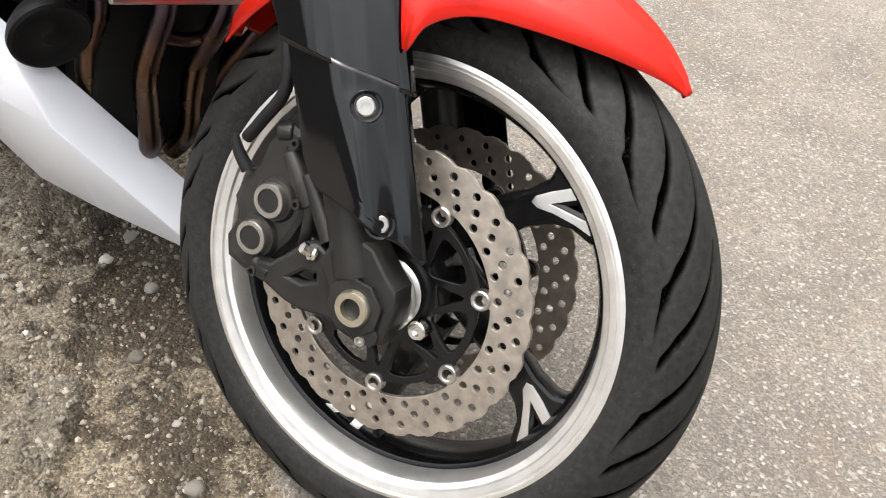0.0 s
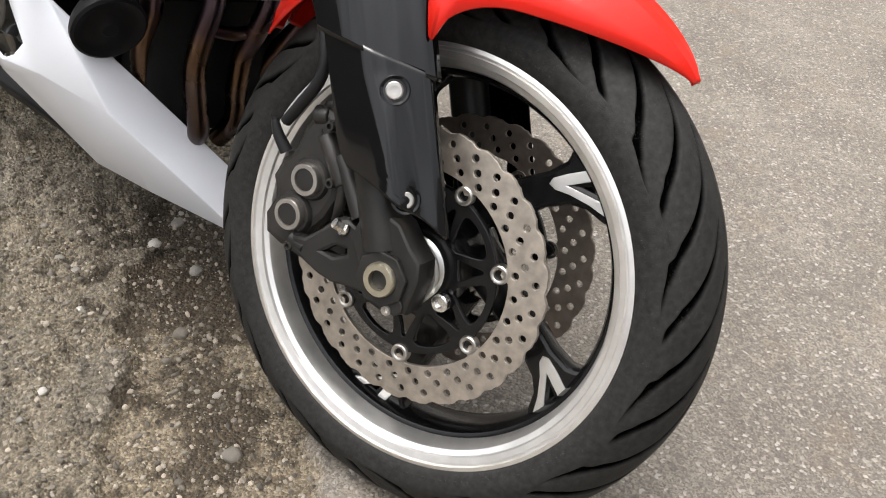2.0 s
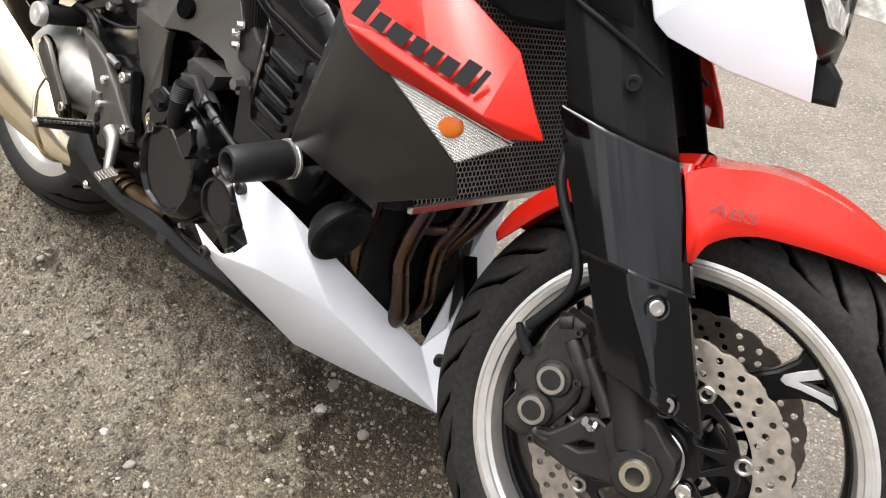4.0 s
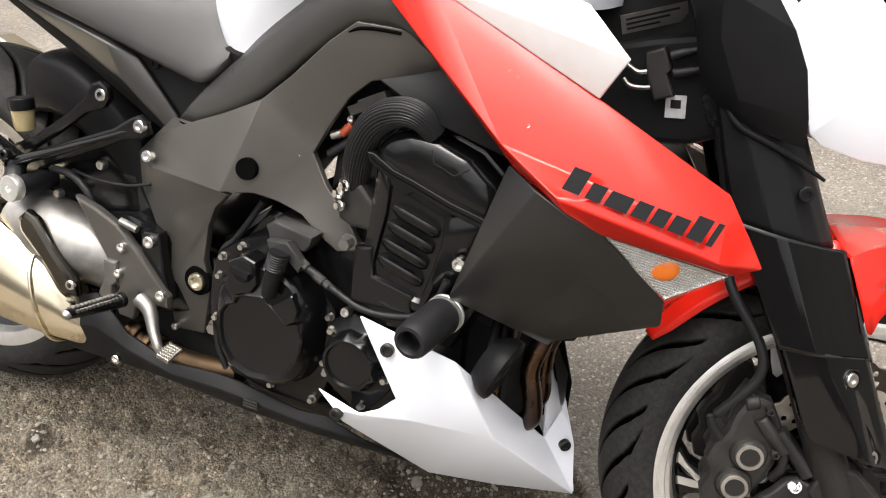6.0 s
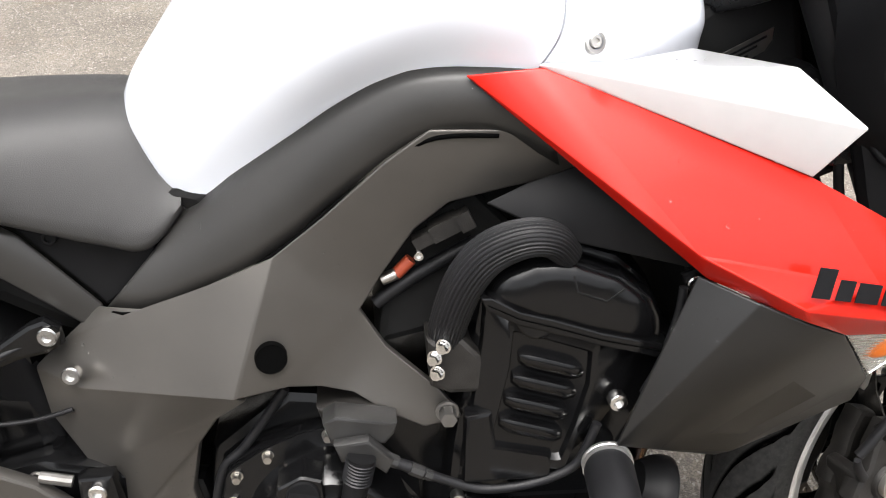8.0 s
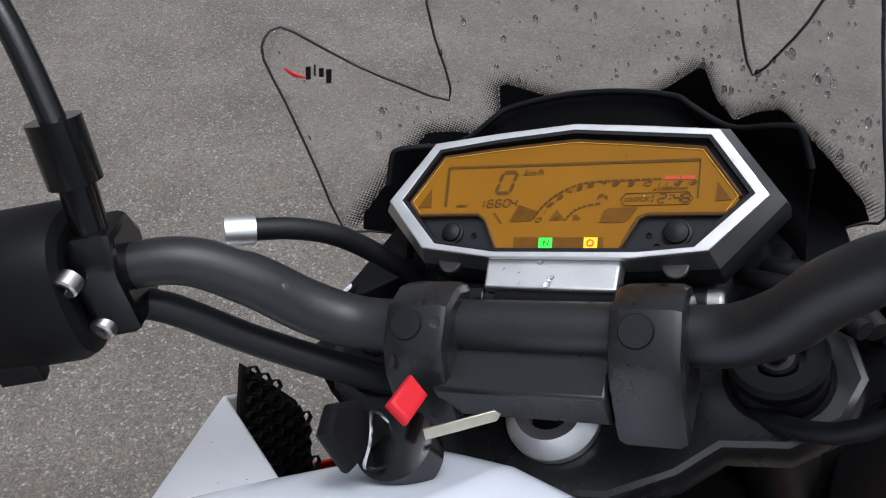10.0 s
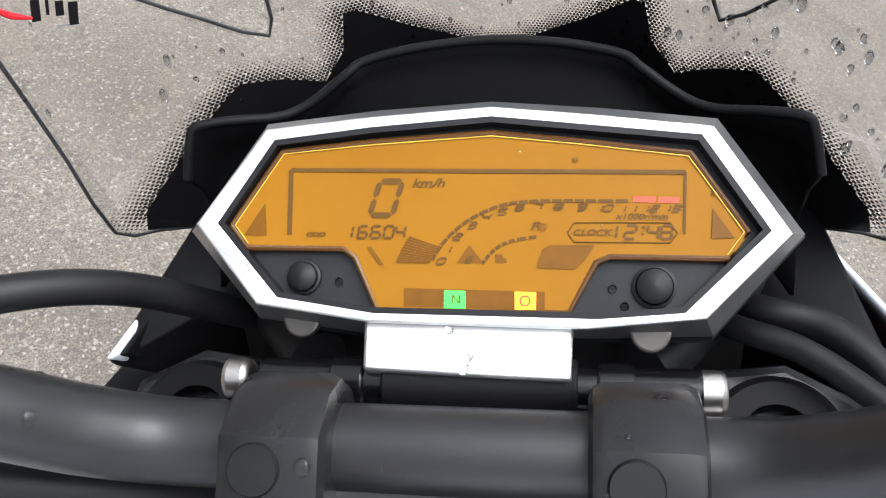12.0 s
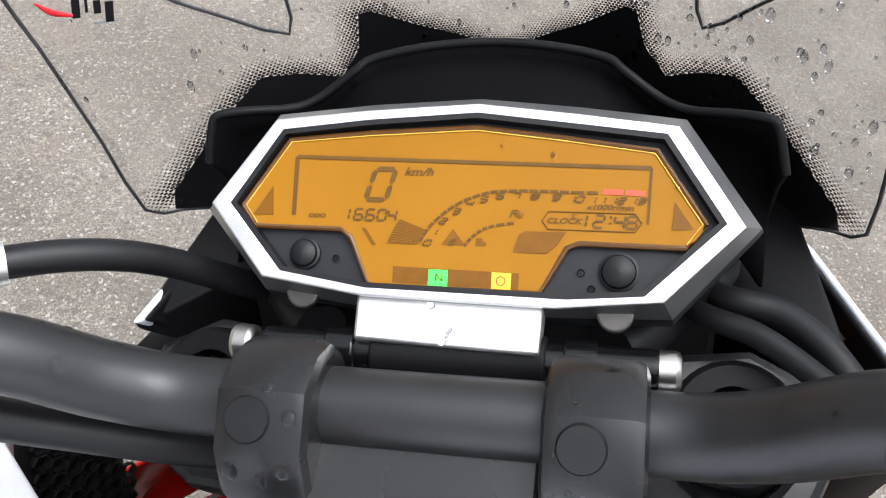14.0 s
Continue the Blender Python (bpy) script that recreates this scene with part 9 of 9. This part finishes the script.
def crust_gap(x, y):
    """How far inside the old crust a place lies; below 0 it is in the worn-out hollow beside the wheel."""
    return np.interp(x, CRUST_X, CRUST_Y) - y + 0.022 * lattice_noise(x, y, 0.07, 51) + 0.012 * lattice_noise(x, y, 0.024, 52) + 0.004 * lattice_noise(x, y, 0.009, 53)


def stain_amount(x, y):
    """Dark oil and tar in pools and many small spots, and the shadow of the crust's step painted as a seam."""
    front = ramp01(x, -0.85, -0.6)
    s = (0.3 + 0.5 * front) * (0.5 * lattice_noise(x, y, 0.11, 11) + 0.5 * lattice_noise(x, y, 0.035, 12) + 0.55 * lattice_noise(x, y, 0.013, 13))
    for cx, cy, r in ((-0.586, 0.061, 0.07), (-0.481, -0.021, 0.055), (-0.41, -0.004, 0.075), (-0.286, -0.081, 0.06), (-0.2, -0.1, 0.065), (-0.133, -0.154, 0.05), (-0.143, -0.211, 0.04), (-0.417, -0.107, 0.04), (-0.52, 0.09, 0.11), (-0.38, 0.1, 0.12), (-0.66, 0.1, 0.08), (-1.27, -0.14, 0.035)):
        s = s + 0.8 * np.exp(-((x - cx) ** 2 + (y - cy) ** 2) / (r * r))
    # painted shadow on the low side of the broken crust
    s = s + 0.75 * front * np.exp(-((crust_gap(x, y) + 0.009) / 0.011) ** 2) * (0.75 + 0.5 * lattice_noise(x, y, 0.05, 54))
    # the floor darkens the whole front part evenly
    return np.maximum(ramp01(s, 0.2, 0.62), 0.22 * front)


def ground_height(x, y):
    b = broken_amount(x, y)
    patch = ramp01(0.6 * lattice_noise(x, y, 0.16, 21) + 0.5 * lattice_noise(x, y, 0.06, 22) + 0.25 * lattice_noise(x, y, 0.022, 23), 0.05, 0.16)
    gap = crust_gap(x, y)
    old = ramp01(gap, -0.002, 0.007) * (0.55 + 0.45 * patch)
    rough = 0.006 * lattice_noise(x, y, 0.045, 31) + 0.005 * lattice_noise(x, y, 0.021, 32) + 0.0034 * lattice_noise(x, y, 0.0105, 33)
    rough = rough * (0.55 + 0.95 * ramp01(gap, -0.02, 0.02))
    fine = 0.0007 * lattice_noise(x, y, 0.012, 41) + 0.0012 * lattice_noise(x, y, 0.09, 42) + 0.004 * lattice_noise(x, y, 0.9, 43)
    sunk = b * (-0.022 + 0.022 * old + rough)
    near_tyre = np.exp(-((x / 0.1) ** 2 + (y / 0.06) ** 2)) + np.exp(-(((x + 1.447) / 0.12) ** 2 + (y / 0.08) ** 2))
    return 0.015 + (fine + sunk) * (1 - np.clip(near_tyre, 0, 0.9)), b, old * b


def ground_lines(lo, hi, step):
    """Even lines where the camera comes near, then ever wider ones out to the horizon."""
    inner = list(np.arange(lo, hi, step))
    out, d = [], step
    while d < 400:
        d *= 1.35
        out.append(d)
    s = np.cumsum(out)
    return np.array([lo - v for v in s[::-1]] + inner + [hi + v for v in s])


gx, gy = ground_lines(-2.55, 0.7, 0.0066), ground_lines(-1.0, 0.5, 0.0066)
X, Y = np.meshgrid(gx, gy, indexing="ij")
H, BROKEN, OLD = ground_height(X, Y)
far = np.hypot(X, Y) > 8
H = np.where(far, 0.015, H)
nx, ny = X.shape
k = np.arange(nx * ny).reshape(nx, ny)
quads = np.stack([k[:-1, :-1], k[1:, :-1], k[1:, 1:], k[:-1, 1:]], -1).reshape(-1, 4)
me = bpy.data.meshes.new("ground")
me.from_pydata(np.stack([X, Y, H], -1).reshape(-1, 3).tolist(), [], quads.tolist())
for layer, values in (("broken", BROKEN), ("old_surface", OLD), ("oil", stain_amount(X, Y) * (0.25 + 0.75 * BROKEN) * BROKEN)):
    me.attributes.new(layer, "FLOAT", "POINT").data.foreach_set("value", values.astype(np.float32).ravel())
me.polygons.foreach_set("use_smooth", np.ones(len(me.polygons), dtype=bool))
me.update()
ground = new("ground", me)


def asphalt():
    m = bpy.data.materials.new("worn_asphalt")
    m.use_nodes = True
    n, l = m.node_tree.nodes, m.node_tree.links
    s = n["Principled BSDF"]
    co = n.new("ShaderNodeTexCoord").outputs["Object"]

    def noise(scale, detail=4, rough=0.55):
        t = n.new("ShaderNodeTexNoise")
        t.inputs["Scale"].default_value, t.inputs["Detail"].default_value, t.inputs["Roughness"].default_value = scale, detail, rough
        l.new(co, t.inputs["Vector"])
        return t.outputs["Fac"]

    def cells(scale, warp=None):
        t = n.new("ShaderNodeTexVoronoi")
        t.inputs["Scale"].default_value, t.inputs["Randomness"].default_value = scale, 1.0
        l.new(co, t.inputs["Vector"])
        return t

    def ramp(fac, *stops):
        r = n.new("ShaderNodeValToRGB")
        r.color_ramp.elements[0].position, r.color_ramp.elements[0].color = stops[0][0], (*stops[0][1], 1)
        r.color_ramp.elements[1].position, r.color_ramp.elements[1].color = stops[-1][0], (*stops[-1][1], 1)
        for p, c in stops[1:-1]:
            r.color_ramp.elements.new(p).color = (*c, 1)
        l.new(fac, r.inputs["Fac"])
        return r.outputs["Color"]

    def mix(fac, a, b, kind="MIX"):
        x = n.new("ShaderNodeMix")
        x.data_type, x.blend_type = "RGBA", kind
        for sock, val in ((x.inputs["Factor"], fac), (x.inputs["A"], a), (x.inputs["B"], b)):
            if isinstance(val, (int, float)):
                sock.default_value = val
            elif isinstance(val, tuple):
                sock.default_value = (*val, 1)
            else:
                l.new(val, sock)
        return x.outputs["Result"]

    def grey(v):
        return (v, v, v)

    def red_of(col):
        x = n.new("ShaderNodeSeparateColor")
        l.new(col, x.inputs["Color"])
        return x.outputs["Red"], x.outputs["Green"]

    def attr(name):
        a = n.new("ShaderNodeAttribute")
        a.attribute_name = name
        return a.outputs["Fac"]

    # sound asphalt: pale grit, with lighter and darker stones showing
    grit, chip, lump = cells(420), cells(210), cells(130)
    g1, g2 = red_of(grit.outputs["Color"])
    c1, c2 = red_of(chip.outputs["Color"])
    p1, p2 = red_of(lump.outputs["Color"])
    base = ramp(noise(3.2, 5), (0.3, (0.110, 0.096, 0.080)), (0.7, (0.178, 0.159, 0.135)))
    base = mix(0.62, base, ramp(g1, (0, grey(0.2)), (0.5, grey(0.5)), (1, grey(0.88))), "OVERLAY")
    pale = mix(ramp(c1, (0.86, grey(0)), (0.92, grey(0.8))), base, ramp(c2, (0, (0.21, 0.185, 0.155)), (1, (0.36, 0.34, 0.315))))
    sound = mix(ramp(p1, (0.06, grey(0.55)), (0.09, grey(0))), pale, (0.075, 0.07, 0.064))
    sound = mix(ramp(noise(38, 5, 0.7), (0.52, grey(0)), (0.68, grey(0.5))), sound, (0.11, 0.10, 0.087))
    sound = mix(ramp(noise(9, 4, 0.6), (0.56, grey(0)), (0.72, grey(0.4))), sound, (0.165, 0.125, 0.088))
    # broken part: loose stones of every shade in brown dirt
    dirt = ramp(noise(9, 6, 0.65), (0.3, (0.076, 0.059, 0.039)), (0.5, (0.156, 0.125, 0.084)), (0.72, (0.262, 0.216, 0.149)))
    stones = ramp(c1, (0.0, (0.043, 0.038, 0.030)), (0.35, (0.104, 0.084, 0.058)), (0.62, (0.207, 0.169, 0.117)), (0.84, (0.354, 0.295, 0.211)), (1.0, (0.537, 0.472, 0.367)))
    small = ramp(g1, (0.0, (0.029, 0.025, 0.019)), (0.5, (0.140, 0.113, 0.077)), (0.9, (0.354, 0.295, 0.205)), (1.0, (0.488, 0.437, 0.346)))
    loose = mix(0.3, mix(0.5, stones, small), dirt)
    crust = mix(0.45, ramp(noise(22, 6, 0.7), (0.32, (0.05, 0.045, 0.037)), (0.5, (0.115, 0.105, 0.088)), (0.68, (0.205, 0.19, 0.162))), mix(0.5, stones, small))
    loose = mix(attr("old_surface"), loose, crust)
    # this layer darkens both the oil stains and the crust's painted shadow
    loose = mix(attr("oil"), loose, mix(0.92, loose, (0.21, 0.185, 0.155), "MULTIPLY"))
    l.new(mix(attr("broken"), sound, loose), s.inputs["Base Color"])
    # relief of the grit
    h = n.new("ShaderNodeMath")
    h.operation = "ADD"
    dome = n.new("ShaderNodeMath")
    dome.operation = "MULTIPLY"
    l.new(chip.outputs["Distance"], dome.inputs[0])
    dome.inputs[1].default_value = -1.5
    l.new(dome.outputs[0], h.inputs[0])
    l.new(noise(300, 5, 0.7), h.inputs[1])
    b = n.new("ShaderNodeBump")
    b.inputs["Distance"].default_value = 0.0034
    amount = n.new("ShaderNodeMapRange")
    amount.inputs["To Min"].default_value, amount.inputs["To Max"].default_value = 0.5, 1.0
    l.new(attr("broken"), amount.inputs["Value"])
    l.new(amount.outputs["Result"], b.inputs["Strength"])
    l.new(h.outputs[0], b.inputs["Height"])
    l.new(b.outputs["Normal"], s.inputs["Normal"])
    s.inputs["Roughness"].default_value, s.inputs["Specular IOR Level"].default_value = 0.8, 0.35
    return m


me.materials.append(asphalt())
tagged(ground, "grey worn asphalt, broken into brown gravel beside the motorcycle", "ground", kind="structure")


def pebble_material(name, lo, hi, per_island):
    """Stone whose shade differs from pebble to pebble."""
    m = material(name, lo, 0.8, var=0.2, scale=120, tint=hi, fine=900, fine_bump=0.6)
    n, l = m.node_tree.nodes, m.node_tree.links
    s = n["Principled BSDF"]
    src = n.new("ShaderNodeNewGeometry").outputs["Random Per Island"] if per_island else n.new("ShaderNodeObjectInfo").outputs["Random"]
    r = n.new("ShaderNodeValToRGB")
    r.color_ramp.elements[0].color, r.color_ramp.elements[1].color = (*lo, 1), (*hi, 1)
    mid = r.color_ramp.elements.new(0.7)
    mid.color = (*[a * 0.55 + b * 0.45 for a, b in zip(lo, hi)], 1)
    l.new(src, r.inputs["Fac"])
    mx = n.new("ShaderNodeMix")
    mx.data_type, mx.blend_type = "RGBA", "MULTIPLY"
    mx.inputs["Factor"].default_value = 0.5
    l.new(r.outputs["Color"], mx.inputs["A"])
    grain = n.new("ShaderNodeTexNoise")
    grain.inputs["Scale"].default_value = 700
    l.new(grain.outputs["Fac"], mx.inputs["B"])
    l.new(mx.outputs["Result"], s.inputs["Base Color"])
    return m


def stone_mesh(name, rnd, mat, detail=1):
    bm = bmesh.new()
    bmesh.ops.create_icosphere(bm, subdivisions=detail, radius=1.0)
    for v in bm.verts:
        v.co *= rnd.uniform(0.74, 1.12)
    sm = bpy.data.meshes.new(name)
    bm.to_mesh(sm)
    bm.free()
    sm.materials.append(mat)
    for p in sm.polygons:
        p.use_smooth = detail > 1
    return sm


rnd = random.Random(5)
# loose grit lying in the broken part, too many to count
ico = bmesh.new()
bmesh.ops.create_icosphere(ico, subdivisions=1, radius=1.0)
ico_v = np.array([v.co[:] for v in ico.verts])
ico_f = np.array([[v.index for v in f.verts] for f in ico.faces])
ico.free()
rng = np.random.default_rng(8)
count = 34000
gx, gy = rng.uniform(-2.1, 0.15, count), rng.uniform(-0.6, 0.42, count)
keep = (broken_amount(gx, gy) > 0.6) & (np.hypot(gx, gy) > 0.05)
gx, gy = gx[keep], gy[keep]
gz = ground_height(gx, gy)[0]
size = 0.0011 + 0.0042 * rng.random(len(gx)) ** 3
wob = rng.uniform(0.65, 1.2, (len(gx), len(ico_v), 1)) * ico_v
wob = wob * size[:, None, None] * rng.uniform(0.6, 1.3, (len(gx), 1, 3))
verts = wob + np.stack([gx, gy, gz + size * 0.25], -1)[:, None, :]
faces = (ico_f[None] + (np.arange(len(gx)) * len(ico_v))[:, None, None]).reshape(-1, 3)
gm = bpy.data.meshes.new("gravel")
gm.from_pydata(verts.reshape(-1, 3).tolist(), [], faces.tolist())
gm.materials.append(pebble_material("mixed_grit", (0.06, 0.050, 0.038), (0.42, 0.37, 0.30), True))
gravel = new("gravel", gm)
tagged(gravel, "loose brown and grey grit on the broken asphalt", "gravel", kind="stuff")

# larger loose stones
PALE_STONE = pebble_material("loose_stone", (0.13, 0.115, 0.095), (0.5, 0.48, 0.44), False)
STONES = [stone_mesh("loose_stone", rnd, PALE_STONE, 2) for _ in range(6)]
spots = [(-0.37, -0.062, 0.012), (-0.48, 0.03, 0.011), (-0.335, -0.106, 0.007), (-0.13, -0.23, 0.009), (-0.138, -0.128, 0.013), (-0.56, 0.006, 0.011), (-0.61, 0.075, 0.012),
         (-1.27, -0.14, 0.008)]
while len(spots) < 60:
    x, y = rnd.uniform(-1.6, 0.0), rnd.uniform(-0.5, 0.3)
    if broken_amount(np.array(x), np.array(y)) > 0.9 and math.hypot(x, y) > 0.12 and math.hypot(x + 1.447, y) > 0.2:
        spots.append((x, y, rnd.uniform(0.0045, 0.0085)))
for x, y, r in spots:
    ob = new("loose_stone", rnd.choice(STONES))
    z = float(ground_height(np.array(x), np.array(y))[0])
    ob.matrix_world = Matrix.Translation((x, y, z + r * 0.22)) @ Matrix.Rotation(rnd.uniform(0, 6.3), 4, "Z") @ Matrix.Diagonal((r * rnd.uniform(0.9, 1.35), r, r * rnd.uniform(0.55, 0.85), 1))
    tagged(ob, "small pale stone lying loose on the broken asphalt", "stone", group="loose stones")

# ---- low wall of rough white stones across the yard ----
WALL_STONE = material("rough_pale_limestone", (0.40, 0.39, 0.37), 0.85, var=0.35, scale=7, tint=(0.62, 0.61, 0.58), bump=0.9, fine=90, fine_bump=1.0, per_piece=0.22)
MORTAR = material("dark_mortar", (0.13, 0.12, 0.11), 0.9, var=0.3, scale=12, bump=0.6, fine=120, fine_bump=0.8)
wall = new("wall_north")
wall.matrix_world = Matrix.Translation((0.6, 3.08, 0)) @ Matrix.Rotation(-0.145, 4, "Z")
tagged(wall, "low wall of rough whitish stones with dark joints", "wall", kind="structure")
bm = bmesh.new()
add_box(bm, (0, 0.30, 0.48), (14.0, 0.4, 1.02))
part("mortar", bm, MORTAR, wall, smooth=0)
ROCKS = []
for _ in range(10):
    bm = bmesh.new()
    bmesh.ops.create_cube(bm, size=1.0)
    bmesh.ops.subdivide_edges(bm, edges=bm.edges, cuts=2, use_grid_fill=True)
    for v in bm.verts:
        rim = sum(abs(abs(c) - 0.5) < 0.01 for c in v.co)
        v.co *= {3: 0.84, 2: 0.94, 1: 1.06}.get(rim, 1.0)
        v.co += Vector([rnd.uniform(-0.05, 0.05) for _ in range(3)])
    sm = bpy.data.meshes.new("stone")
    bm.to_mesh(sm)
    bm.free()
    sm.materials.append(WALL_STONE)
    ROCKS.append(sm)
z = -0.03
for course in range(4):
    h = (0.30, 0.27, 0.24, 0.22)[course]
    x = -6.5 + rnd.uniform(0, 0.3)
    while x < 6.5:
        w = rnd.uniform(0.26, 0.56)
        ob = new("stone", rnd.choice(ROCKS))
        ob.parent = wall
        ob.matrix_local = Matrix.Translation((x + w / 2, 0.1, z + h / 2)) @ Matrix.Rotation(rnd.uniform(-0.07, 0.07), 4, "Y") @ Matrix.Diagonal((w * 0.98 * rnd.choice((-1, 1)), 0.28, h * rnd.uniform(0.9, 1.03), 1))
        x += w + 0.02
    z += h + 0.015

# ---- unseen plain walls, added to darken the horizon in glossy reflections ----
PLASTER = material("unseen_wall_plaster", (0.24, 0.23, 0.215), 0.85, var=0.15, scale=1.5, bump=0.2, fine=60, fine_bump=0.4)
for name, c, size in (("wall_south", (1.0, -9.2, 0.95), (21.0, 0.3, 2.0)), ("wall_east", (11.4, -1.5, 2.6), (0.3, 15.4, 5.3)), ("wall_west", (-9.4, -1.5, 1.2), (0.3, 15.4, 2.5)), ("wall_back", (1.0, 6.2, 2.6), (21.0, 0.3, 5.3))):
    bm = bmesh.new()
    add_box(bm, c, size)
    me = bpy.data.meshes.new(name)
    bm.to_mesh(me)
    bm.free()
    me.materials.append(PLASTER)
    tagged(new(name, me), "unseen plain grey wall added to darken the horizon in reflections", "wall", kind="structure")
